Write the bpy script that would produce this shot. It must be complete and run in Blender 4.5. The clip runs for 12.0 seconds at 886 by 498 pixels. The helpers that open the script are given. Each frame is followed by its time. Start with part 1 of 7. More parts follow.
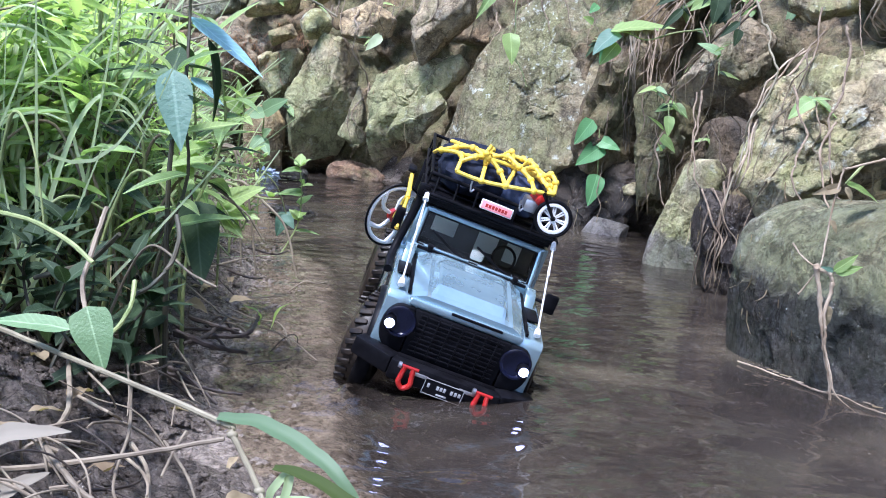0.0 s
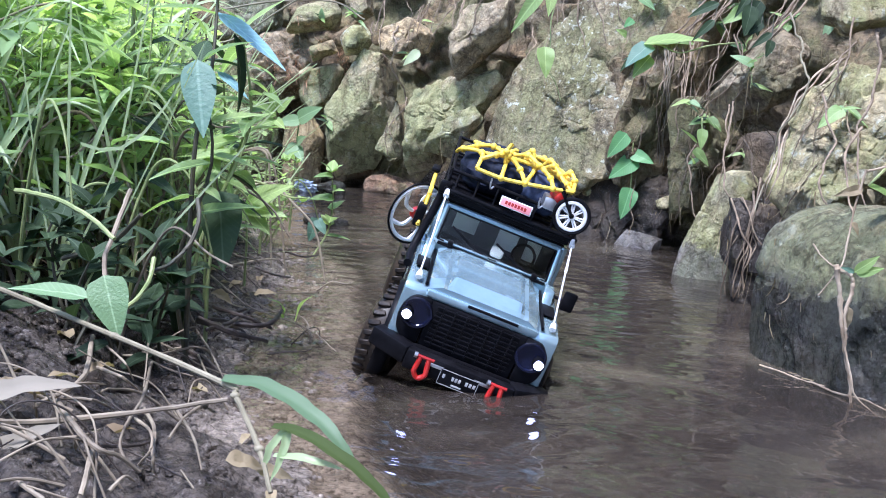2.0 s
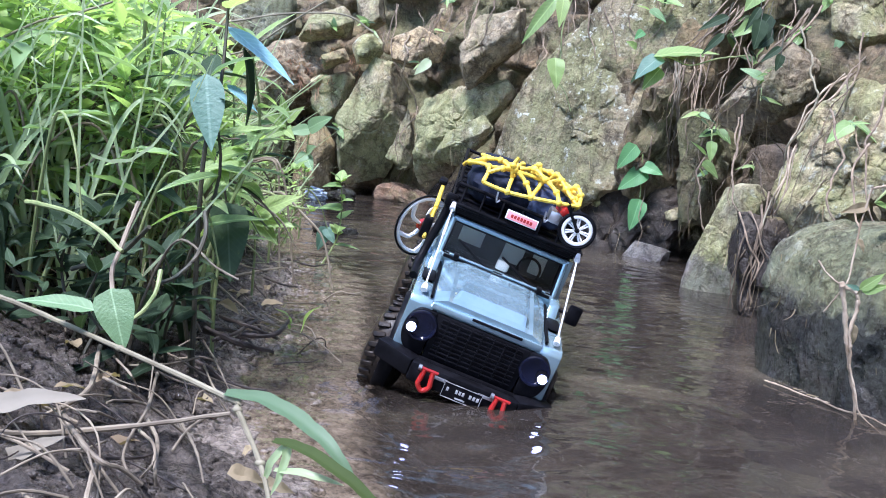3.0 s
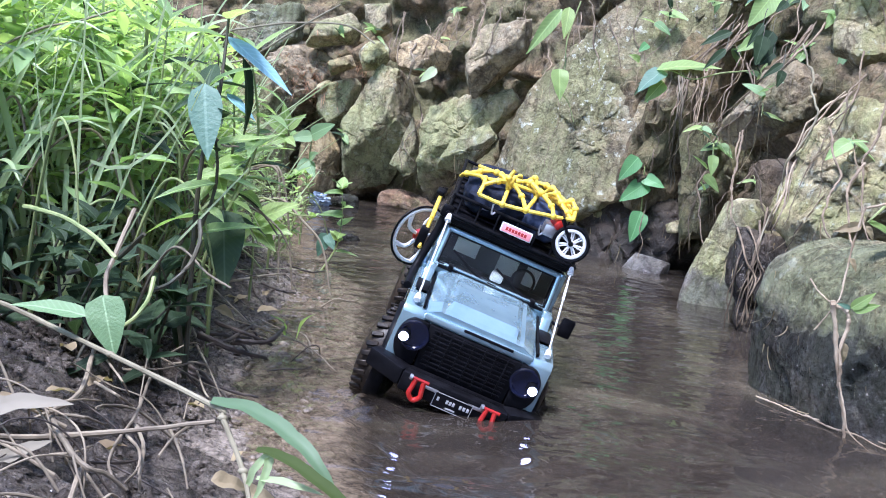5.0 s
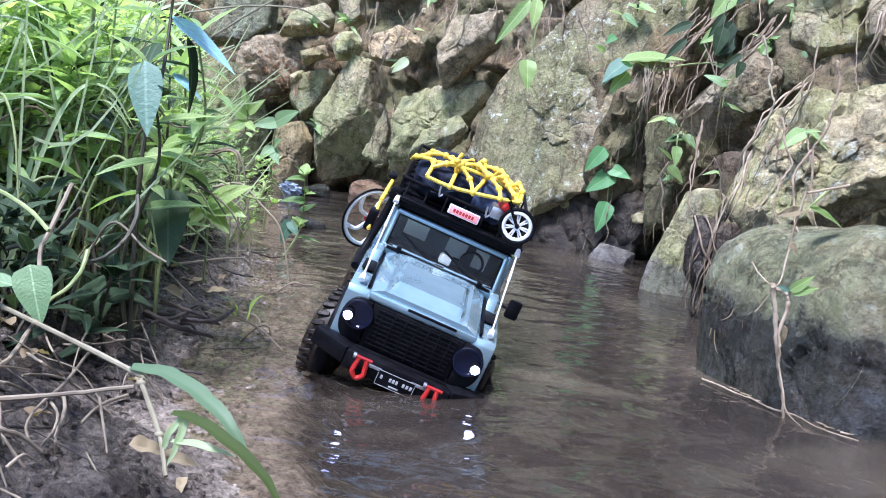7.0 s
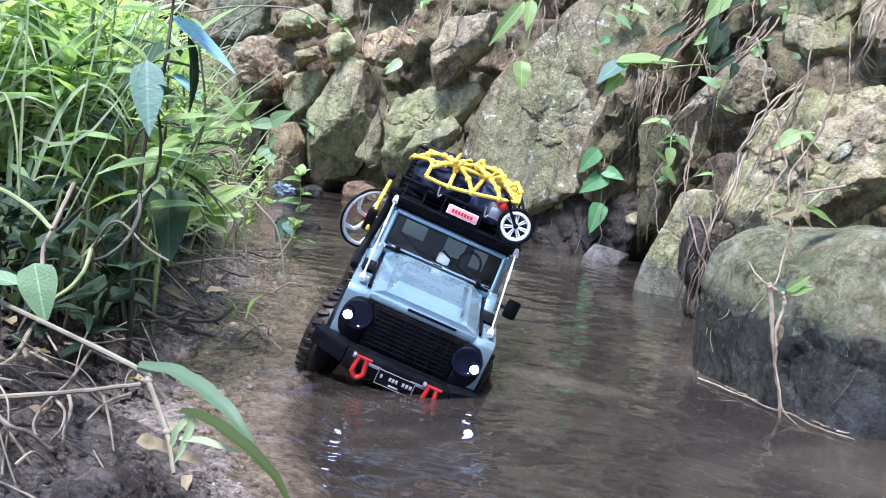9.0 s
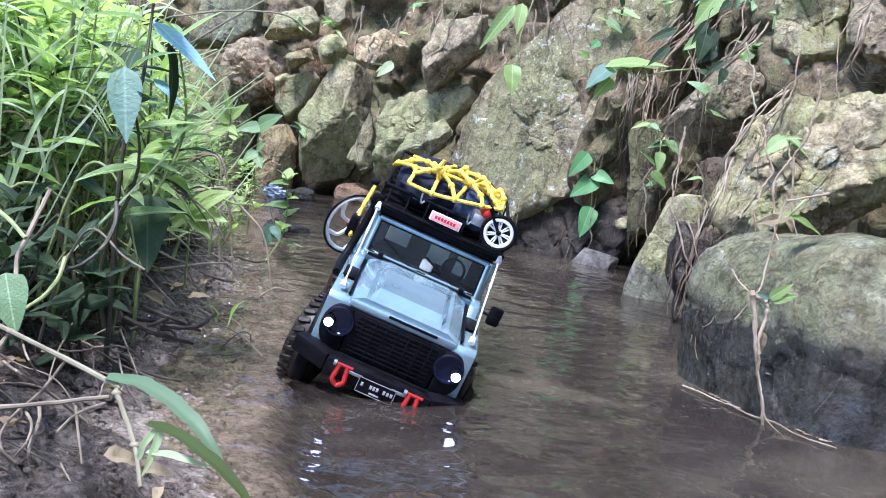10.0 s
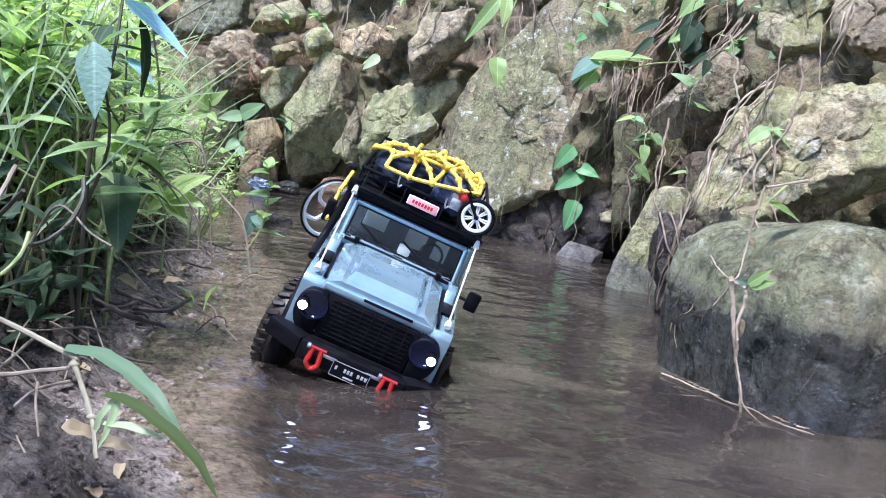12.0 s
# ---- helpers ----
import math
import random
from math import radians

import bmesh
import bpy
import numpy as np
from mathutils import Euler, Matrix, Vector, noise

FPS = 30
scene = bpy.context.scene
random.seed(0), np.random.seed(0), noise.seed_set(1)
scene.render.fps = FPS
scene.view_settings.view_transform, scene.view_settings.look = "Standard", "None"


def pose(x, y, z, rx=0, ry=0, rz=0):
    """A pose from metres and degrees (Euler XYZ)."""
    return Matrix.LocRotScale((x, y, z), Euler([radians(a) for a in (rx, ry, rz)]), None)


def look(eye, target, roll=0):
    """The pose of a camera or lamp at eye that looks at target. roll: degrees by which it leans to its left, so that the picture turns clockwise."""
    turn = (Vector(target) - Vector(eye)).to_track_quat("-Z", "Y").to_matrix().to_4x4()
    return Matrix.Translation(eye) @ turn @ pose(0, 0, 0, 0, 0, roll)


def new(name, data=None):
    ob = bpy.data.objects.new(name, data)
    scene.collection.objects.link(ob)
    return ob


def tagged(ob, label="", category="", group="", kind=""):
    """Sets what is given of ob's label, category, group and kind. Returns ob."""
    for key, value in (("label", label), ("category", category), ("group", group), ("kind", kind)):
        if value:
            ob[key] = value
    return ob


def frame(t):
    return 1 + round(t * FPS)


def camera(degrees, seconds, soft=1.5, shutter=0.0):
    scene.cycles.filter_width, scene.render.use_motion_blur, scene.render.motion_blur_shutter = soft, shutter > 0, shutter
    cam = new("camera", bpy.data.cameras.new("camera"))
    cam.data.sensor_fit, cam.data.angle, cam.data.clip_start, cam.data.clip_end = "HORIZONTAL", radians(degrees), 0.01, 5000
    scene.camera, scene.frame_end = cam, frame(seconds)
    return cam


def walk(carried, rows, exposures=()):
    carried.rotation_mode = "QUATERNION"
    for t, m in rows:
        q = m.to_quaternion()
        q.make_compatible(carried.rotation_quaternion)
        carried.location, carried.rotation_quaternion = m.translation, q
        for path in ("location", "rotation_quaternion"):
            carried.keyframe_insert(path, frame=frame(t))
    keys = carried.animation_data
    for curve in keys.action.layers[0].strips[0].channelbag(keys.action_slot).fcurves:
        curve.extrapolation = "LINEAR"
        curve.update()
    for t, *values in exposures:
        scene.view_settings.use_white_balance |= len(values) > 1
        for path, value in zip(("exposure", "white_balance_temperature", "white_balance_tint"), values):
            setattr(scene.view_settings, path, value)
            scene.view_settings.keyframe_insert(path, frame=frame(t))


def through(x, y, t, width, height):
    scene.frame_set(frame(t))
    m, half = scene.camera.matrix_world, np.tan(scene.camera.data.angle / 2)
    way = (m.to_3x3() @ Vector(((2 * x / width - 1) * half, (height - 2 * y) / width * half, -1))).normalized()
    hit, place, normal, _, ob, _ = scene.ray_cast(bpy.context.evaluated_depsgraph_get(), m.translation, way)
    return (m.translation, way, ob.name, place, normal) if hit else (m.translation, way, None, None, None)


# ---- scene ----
cam = camera(51.3, 12.0, 1.0)
METRES, EYE, TILT, LEAN, TURN = 0.21, 0.45, -17.0, 0.0, 0.0
PATH = [
    (0, (0.034, -0.003, 0.332), (-0.009, 1.97, 0.009), 4.7),
    (0.5, (0.05, -0.004, 0.321), (-0.02, 1.971, 0.011), 4.7),
    (1, (0.061, -0.01, 0.314), (-0.032, 1.965, 0.014), 4.7),
    (1.5, (0.064, -0.018, 0.31), (-0.053, 1.958, 0.021), 4.8),
    (2, (0.066, -0.024, 0.304), (-0.073, 1.951, 0.022), 5.1),
    (2.5, (0.065, -0.03, 0.309), (-0.089, 1.945, 0.033), 5.4),
    (3, (0.072, -0.029, 0.313), (-0.092, 1.946, 0.043), 5.6),
    (5, (0.086, -0.037, 0.322), (-0.092, 1.938, 0.063), 6.7),
    (5.5, (0.102, -0.036, 0.323), (-0.069, 1.94, 0.064), 6.9),
    (6, (0.112, -0.038, 0.321), (-0.048, 1.939, 0.062), 7.1),
    (6.5, (0.125, -0.043, 0.316), (-0.024, 1.935, 0.055), 7.2),
    (7, (0.134, -0.047, 0.312), (-0.007, 1.93, 0.047), 7.2),
    (9, (0.124, -0.052, 0.309), (0.003, 1.927, 0.05), 7.3),
    (9.5, (0.129, -0.052, 0.313), (0.012, 1.928, 0.055), 7.3),
    (10, (0.139, -0.046, 0.318), (0.027, 1.935, 0.062), 7.5),
    (10.5, (0.151, -0.036, 0.318), (0.043, 1.945, 0.064), 7.5),
    (11, (0.156, -0.03, 0.314), (0.054, 1.952, 0.062), 7.6),
    (11.5, (0.152, -0.033, 0.309), (0.056, 1.949, 0.057), 7.7),
    (12, (0.157, -0.037, 0.3), (0.067, 1.945, 0.046), 7.9),
]
EXPOSURES = [(0, 1.66), (3, 1.68), (5, 1.72), (12, 1.72)]
walk(cam, [(t, look(eye, target, roll)) for t, eye, target, roll in PATH], EXPOSURES)

from mathutils.bvhtree import BVHTree

# ---- world and light ----
world = bpy.data.worlds.new("sky")
scene.world = world
world.use_nodes = True
wn = world.node_tree.nodes
sky = wn.new("ShaderNodeTexSky")
sky.sky_type, sky.sun_disc = "NISHITA", False
sky.sun_elevation, sky.sun_rotation = radians(68), radians(213)
sky.air_density, sky.dust_density, sky.ozone_density = 1.0, 1.2, 1.5
wn["Background"].inputs[1].default_value = 0.118
world.node_tree.links.new(sky.outputs[0], wn["Background"].inputs[0])
sun = new("sun", bpy.data.lights.new("sun", "SUN"))
sun.data.energy, sun.data.angle, sun.data.color = 2.6, radians(14), (1.0, 0.97, 0.93)
sun.matrix_world = look((-1.35, -1.5, 6.0), (0, 0.6, 0))
scene.view_settings.use_white_balance = True
scene.view_settings.white_balance_temperature, scene.view_settings.white_balance_tint = 5500, 20


# ---- materials ----
def mat_new(name):
    m = bpy.data.materials.new(name)
    m.use_nodes = True
    return m, m.node_tree.nodes, m.node_tree.links, m.node_tree.nodes["Principled BSDF"]


def noise_node(nodes, links, vector, scale, detail=6.0, rough=0.6, distort=0.0):
    n = nodes.new("ShaderNodeTexNoise")
    n.inputs["Scale"].default_value, n.inputs["Detail"].default_value = scale, detail
    n.inputs["Roughness"].default_value, n.inputs["Distortion"].default_value = rough, distort
    links.new(vector, n.inputs["Vector"])
    return n


def ramp_node(nodes, links, fac, stops):
    r = nodes.new("ShaderNodeValToRGB")
    while len(r.color_ramp.elements) < len(stops):
        r.color_ramp.elements.new(0.5)
    for e, (p, c) in zip(r.color_ramp.elements, stops):
        e.position, e.color = p, (*c[:3], 1.0)
    links.new(fac, r.inputs[0])
    return r


def mix_col(nodes, links, fac, a, b, kind="MIX"):
    m = nodes.new("ShaderNodeMix")
    m.data_type, m.blend_type = "RGBA", kind
    for sock, v in ((m.inputs[0], fac), (m.inputs[6], a), (m.inputs[7], b)):
        if hasattr(v, "is_linked"):
            links.new(v, sock)
        else:
            sock.default_value = v if isinstance(v, float) else (*v[:3], 1.0)
    return m.outputs[2]


def math_node(nodes, links, op, a, b, clamp=False):
    m = nodes.new("ShaderNodeMath")
    m.operation, m.use_clamp = op, clamp
    for sock, v in ((m.inputs[0], a), (m.inputs[1], b)):
        if hasattr(v, "is_linked"):
            links.new(v, sock)
        else:
            sock.default_value = v
    return m.outputs[0]


def bump_node(nodes, links, height, strength, distance, bsdf, after=None):
    b = nodes.new("ShaderNodeBump")
    b.inputs["Strength"].default_value, b.inputs["Distance"].default_value = strength, distance
    links.new(height, b.inputs["Height"])
    if after:
        links.new(after.outputs[0], b.inputs["Normal"])
    links.new(b.outputs[0], bsdf.inputs["Normal"])
    return b


def plain(name, a, b, rough, metal=0.0, scale=60.0, bump=0.1, coat=0.0, vary=0.0, spread=(0.35, 0.65), shine=0.5):
    """A made surface: two tones by a coarse noise, fine grain in the relief and the gloss."""
    m, nodes, links, bsdf = mat_new(name)
    co = nodes.new("ShaderNodeTexCoord").outputs["Object"]
    n1, n2 = noise_node(nodes, links, co, scale, 5), noise_node(nodes, links, co, scale * 9, 3)
    col = ramp_node(nodes, links, n1.outputs[0], [(spread[0], a), (spread[1], b)]).outputs[0]
    if vary:
        r = nodes.new("ShaderNodeObjectInfo").outputs["Random"]
        h = nodes.new("ShaderNodeHueSaturation")
        links.new(math_node(nodes, links, "MULTIPLY_ADD", r, vary), h.inputs["Value"])
        h.inputs["Value"].links[0].from_node.inputs[2].default_value = 1 - vary / 2
        links.new(col, h.inputs["Color"])
        col = h.outputs[0]
    links.new(col, bsdf.inputs["Base Color"])
    g = nodes.new("ShaderNodeMapRange")
    g.inputs["To Min"].default_value, g.inputs["To Max"].default_value = rough * 0.7, min(1, rough * 1.3)
    links.new(n2.outputs[0], g.inputs["Value"])
    links.new(g.outputs[0], bsdf.inputs["Roughness"])
    bsdf.inputs["Metallic"].default_value, bsdf.inputs["Coat Weight"].default_value = metal, coat
    bsdf.inputs["Specular IOR Level"].default_value = shine
    if bump:
        bump_node(nodes, links, n2.outputs[0], bump, 0.0006, bsdf)
    return m


def rock_mat(name, base, warm, moss, moss_amount, lichen, wet_line, wet_dark=0.35, cool=1.08, sheen=0.3, relief=0.02):
    """Weathered stone: mottled grey and brown, mossy patches, pale lichen spots, a dark wet foot up to an uneven line."""
    m, nodes, links, bsdf = mat_new(name)
    geo = nodes.new("ShaderNodeNewGeometry")
    co = geo.outputs["Position"]
    n1, n2, n3 = (noise_node(nodes, links, co, s, 8, 0.65, 0.4) for s in (7.0, 26.0, 150.0))
    col = ramp_node(nodes, links, n1.outputs[0], [(0.3, base), (0.5, warm), (0.68, base)]).outputs[0]
    shade = ramp_node(nodes, links, n2.outputs[0], [(0.3, (0.3, 0.28, 0.25)), (0.45, (0.9, 0.9, 0.87)), (0.68, (1.6, 1.57, 1.47))]).outputs[0]
    col = mix_col(nodes, links, 1.0, col, shade, "MULTIPLY")
    broad = noise_node(nodes, links, co, 2.6, 4, 0.6)
    tone = ramp_node(nodes, links, broad.outputs[0], [(0.34, (0.62, 0.58, 0.52)), (0.5, (1.0, 1.0, 1.0)), (0.66, (1.25, 1.16, 0.98))]).outputs[0]
    col = mix_col(nodes, links, 1.0, col, tone, "MULTIPLY")
    mossy = noise_node(nodes, links, co, 5.0, 7, 0.7)
    lo = 0.6 - 0.32 * moss_amount
    mask = ramp_node(nodes, links, mossy.outputs[0], [(lo, (0, 0, 0)), (lo + 0.14, (0.75, 0.75, 0.75))]).outputs[0]
    col = mix_col(nodes, links, mask, col, moss)
    crust = noise_node(nodes, links, co, 48.0, 4, 0.55, 0.2)
    spots = ramp_node(nodes, links, crust.outputs[0], [(0.575, (0, 0, 0)), (0.61, (1, 1, 1))]).outputs[0]
    where = ramp_node(nodes, links, n1.outputs[0], [(0.47, (0, 0, 0)), (0.58, (lichen, lichen, lichen))]).outputs[0]
    col = mix_col(nodes, links, mix_col(nodes, links, 1.0, spots, where, "MULTIPLY"), col, (0.55, 0.57, 0.48))
    for size, dark in ((4.0, 0.5), (11.0, 0.72)):
        web = nodes.new("ShaderNodeTexVoronoi")
        web.feature = "DISTANCE_TO_EDGE"
        web.inputs["Scale"].default_value = size
        bend = nodes.new("ShaderNodeVectorMath")
        bend.operation = "MULTIPLY_ADD"
        links.new(n2.outputs["Color"], bend.inputs[0])
        bend.inputs[1].default_value = (0.55 / size,) * 3
        links.new(co, bend.inputs[2])
        links.new(bend.outputs[0], web.inputs["Vector"])
        line = ramp_node(nodes, links, web.outputs["Distance"], [(0.0, (dark, dark * 0.95, dark * 0.88)), (0.035, (1, 1, 1))]).outputs[0]
        col = mix_col(nodes, links, 1.0, col, line, "MULTIPLY")
    # stains that the rain has drawn down the face
    runs = nodes.new("ShaderNodeMapping")
    runs.inputs["Scale"].default_value = (1.0, 1.0, 0.22)
    links.new(co, runs.inputs[0])
    stain = noise_node(nodes, links, runs.outputs[0], 30.0, 5, 0.6, 0.8)
    streak = ramp_node(nodes, links, stain.outputs[0], [(0.32, (0.55, 0.5, 0.44)), (0.5, (1.0, 1.0, 1.0)), (0.66, (1.22, 1.2, 1.14))]).outputs[0]
    col = mix_col(nodes, links, 0.8, col, streak, "MULTIPLY")
    fine = ramp_node(nodes, links, n3.outputs[0], [(0.34, (0.5, 0.49, 0.46)), (0.5, (1.0, 1.0, 0.98)), (0.64, (1.3, 1.3, 1.26))]).outputs[0]
    col = mix_col(nodes, links, 0.55, col, fine, "MULTIPLY")
    sep = nodes.new("ShaderNodeSeparateXYZ")
    links.new(co, sep.inputs[0])
    edge = math_node(nodes, links, "MULTIPLY_ADD", n2.outputs[0], 0.13)
    edge.node.inputs[2].default_value = wet_line - 0.08
    wet = math_node(nodes, links, "MULTIPLY", math_node(nodes, links, "SUBTRACT", edge, sep.outputs[2]), 34.0, True)
    col = mix_col(nodes, links, wet, col, mix_col(nodes, links, 1.0, col, (wet_dark, wet_dark, wet_dark * cool), "MULTIPLY"))
    links.new(col, bsdf.inputs["Base Color"])
    gloss = nodes.new("ShaderNodeMapRange")
    gloss.inputs["To Min"].default_value, gloss.inputs["To Max"].default_value = 0.85, sheen
    links.new(wet, gloss.inputs["Value"])
    links.new(gloss.outputs[0], bsdf.inputs["Roughness"])
    b1 = bump_node(nodes, links, n2.outputs[0], 1.0, relief, bsdf)
    bump_node(nodes, links, n3.outputs[0], 1.0, relief * 0.3, bsdf, b1)
    return m


def leaf_mat(name, dark, light, rough=0.42, through=0.35, veins=True):
    """A leaf surface: tone from leaf to leaf, a paler midrib and side veins, a few yellowed blotches."""
    m, nodes, links, bsdf = mat_new(name)
    tex = nodes.new("ShaderNodeTexCoord")
    rnd = nodes.new("ShaderNodeObjectInfo").outputs["Random"]
    isl = nodes.new("ShaderNodeNewGeometry").outputs["Random Per Island"]
    n1 = noise_node(nodes, links, tex.outputs["Object"], 3.0, 4)
    pick = math_node(nodes, links, "FRACT", math_node(nodes, links, "ADD", rnd, isl), 0.0)
    mixf = math_node(nodes, links, "MULTIPLY_ADD", pick, 0.7)
    links.new(math_node(nodes, links, "MULTIPLY", n1.outputs[0], 0.45), mixf.node.inputs[2])
    col = ramp_node(nodes, links, mixf, [(0.1, dark), (0.95, light)]).outputs[0]
    n2 = noise_node(nodes, links, tex.outputs["Object"], 22.0, 4)
    if veins:
        sep = nodes.new("ShaderNodeSeparateXYZ")
        links.new(tex.outputs["Object"], sep.inputs[0])
        off = math_node(nodes, links, "ABSOLUTE", sep.outputs[0], 0.0)
        along = math_node(nodes, links, "SUBTRACT", math_node(nodes, links, "MULTIPLY", sep.outputs[1], 70.0), math_node(nodes, links, "MULTIPLY", off, 75.0))
        ribs = ramp_node(nodes, links, math_node(nodes, links, "SINE", along, 0.0), [(0.0, (0.94, 0.95, 0.94)), (0.8, (1.0, 1.0, 1.0)), (1.0, (1.08, 1.07, 1.09))]).outputs[0]
        col = mix_col(nodes, links, 1.0, col, ribs, "MULTIPLY")
        rib = ramp_node(nodes, links, off, [(0.006, (0.6, 0.6, 0.6)), (0.016, (0, 0, 0))]).outputs[0]
        col = mix_col(nodes, links, rib, col, tuple(min(1, 1.25 * v + 0.04) for v in light))
        spots = noise_node(nodes, links, tex.outputs["Object"], 6.0, 6, 0.7)
        blotch = ramp_node(nodes, links, spots.outputs[0], [(0.62, (0, 0, 0)), (0.74, (0.55, 0.55, 0.55))]).outputs[0]
        col = mix_col(nodes, links, blotch, col, (0.3, 0.3, 0.1))
    links.new(col, bsdf.inputs["Base Color"])
    bsdf.inputs["Roughness"].default_value, bsdf.inputs["Specular IOR Level"].default_value = rough, 0.3
    bump_node(nodes, links, n2.outputs[0], 0.35, 0.003, bsdf)
    tr = nodes.new("ShaderNodeBsdfTranslucent")
    links.new(mix_col(nodes, links, 1.0, col, (1.5, 1.6, 0.9), "MULTIPLY"), tr.inputs[0])
    mx = nodes.new("ShaderNodeMixShader")
    mx.inputs[0].default_value = through
    links.new(bsdf.outputs[0], mx.inputs[1])
    links.new(tr.outputs[0], mx.inputs[2])
    links.new(mx.outputs[0], nodes["Material Output"].inputs[0])
    return m


def mud_mat():
    m, nodes, links, bsdf = mat_new("wet_mud")
    co = nodes.new("ShaderNodeNewGeometry").outputs["Position"]
    n1, n2, n3 = (noise_node(nodes, links, co, s, 8, 0.65, 0.5) for s in (5.0, 38.0, 170.0))
    col = ramp_node(nodes, links, n1.outputs[0], [(0.3, (0.06, 0.05, 0.043)), (0.55, (0.118, 0.1, 0.084)), (0.75, (0.19, 0.165, 0.14))]).outputs[0]
    # pale silt up to an uneven line by the water; sky sheen painted in too
    sep = nodes.new("ShaderNodeSeparateXYZ")
    links.new(co, sep.inputs[0])
    line = math_node(nodes, links, "MULTIPLY_ADD", n1.outputs[0], 0.07)
    line.node.inputs[2].default_value = 0.006
    silt_sheen = math_node(nodes, links, "MULTIPLY", math_node(nodes, links, "SUBTRACT", line, sep.outputs[2]), 22.0, True)
    bar = math_node(nodes, links, "MULTIPLY", math_node(nodes, links, "ADD", sep.outputs[2], 0.022), 60.0, True)
    silt_sheen = math_node(nodes, links, "MULTIPLY", silt_sheen, bar)
    col = mix_col(nodes, links, silt_sheen, col, (0.31, 0.265, 0.218))
    shade = ramp_node(nodes, links, n2.outputs[0], [(0.34, (0.5, 0.48, 0.46)), (0.5, (0.97, 0.96, 0.95)), (0.64, (1.22, 1.21, 1.19))]).outputs[0]
    grit = ramp_node(nodes, links, n3.outputs[0], [(0.36, (0.45, 0.44, 0.43)), (0.5, (1.0, 1.0, 1.0)), (0.66, (1.35, 1.34, 1.32))]).outputs[0]
    col = mix_col(nodes, links, 1.0, col, grit, "MULTIPLY")
    links.new(mix_col(nodes, links, 1.0, col, shade, "MULTIPLY"), bsdf.inputs["Base Color"])
    dull = ramp_node(nodes, links, n2.outputs[0], [(0.4, (0.06, 0.06, 0.06)), (0.66, (0.34, 0.34, 0.34))]).outputs[0]
    links.new(mix_col(nodes, links, silt_sheen, dull, (0.07, 0.07, 0.07)), bsdf.inputs["Roughness"])
    calm = math_node(nodes, links, "SUBTRACT", 1.0, math_node(nodes, links, "MULTIPLY", silt_sheen, 0.5))
    b1 = bump_node(nodes, links, math_node(nodes, links, "MULTIPLY", n2.outputs[0], calm), 1.0, 0.02, bsdf)
    bump_node(nodes, links, math_node(nodes, links, "MULTIPLY", n3.outputs[0], calm), 1.0, 0.008, bsdf, b1)
    return m


def water_mat():
    """Murky water: partly clear over the bed, a thin brown body, gloss on top."""
    m, nodes, links, bsdf = mat_new("murky_water")
    co = nodes.new("ShaderNodeNewGeometry").outputs["Position"]
    n1 = noise_node(nodes, links, co, 2.4, 5, 0.6, 0.6)
    bsdf.inputs["Roughness"].default_value, bsdf.inputs["Specular IOR Level"].default_value = 0.6, 0.0
    links.new(ramp_node(nodes, links, n1.outputs[0], [(0.36, (0.036, 0.029, 0.025)), (0.5, (0.054, 0.045, 0.037)), (0.62, (0.13, 0.11, 0.078))]).outputs[0], bsdf.inputs["Base Color"])
    mp = nodes.new("ShaderNodeMapping")
    mp.inputs["Scale"].default_value = (0.6, 1.0, 1.0)
    mp.inputs["Rotation"].default_value = (0, 0, radians(-12))
    links.new(co, mp.inputs[0])
    w1 = noise_node(nodes, links, mp.outputs[0], 13.0, 2, 0.45, 0.5)
    w2 = noise_node(nodes, links, mp.outputs[0], 34.0, 1, 0.4, 0.1)
    gloss = nodes.new("ShaderNodeBsdfGlossy")
    gloss.inputs["Roughness"].default_value = 0.035
    b1 = bump_node(nodes, links, w1.outputs[0], 0.35, 0.02, gloss)
    b2 = bump_node(nodes, links, w2.outputs[0], 0.22, 0.005, gloss, b1)
    tr = nodes.new("ShaderNodeBsdfTransparent")
    tr.inputs[0].default_value = (0.89, 0.86, 0.81, 1)
    under = nodes.new("ShaderNodeMixShader")
    # the deeper the water, the more its own murk hides the bed
    deep = nodes.new("ShaderNodeAttribute")
    deep.attribute_name = "depth"
    murk = math_node(nodes, links, "MULTIPLY", deep.outputs["Fac"], 12.0)
    links.new(math_node(nodes, links, "MINIMUM", murk, 0.52), under.inputs[0])
    links.new(tr.outputs[0], under.inputs[1])
    links.new(bsdf.outputs[0], under.inputs[2])
    fr = nodes.new("ShaderNodeFresnel")
    fr.inputs["IOR"].default_value = 1.46
    links.new(b2.outputs[0], fr.inputs["Normal"])
    mx = nodes.new("ShaderNodeMixShader")
    links.new(fr.outputs[0], mx.inputs[0])
    links.new(under.outputs[0], mx.inputs[1])
    links.new(gloss.outputs[0], mx.inputs[2])
    links.new(mx.outputs[0], nodes["Material Output"].inputs[0])
    return m


def glass_mat():
    m, nodes, links, bsdf = mat_new("clear_glass")
    bsdf.inputs["Base Color"].default_value = (0.9, 0.95, 0.95, 1)
    bsdf.inputs["Roughness"].default_value, bsdf.inputs["Transmission Weight"].default_value = 0.03, 1.0
    bsdf.inputs["IOR"].default_value = 1.3
    bsdf.inputs["Coat Weight"].default_value = 0.2
    return m


def glow_mat(name, colour, strength):
    m, nodes, links, bsdf = mat_new(name)
    bsdf.inputs["Emission Color"].default_value, bsdf.inputs["Emission Strength"].default_value = (*colour, 1), strength
    return m


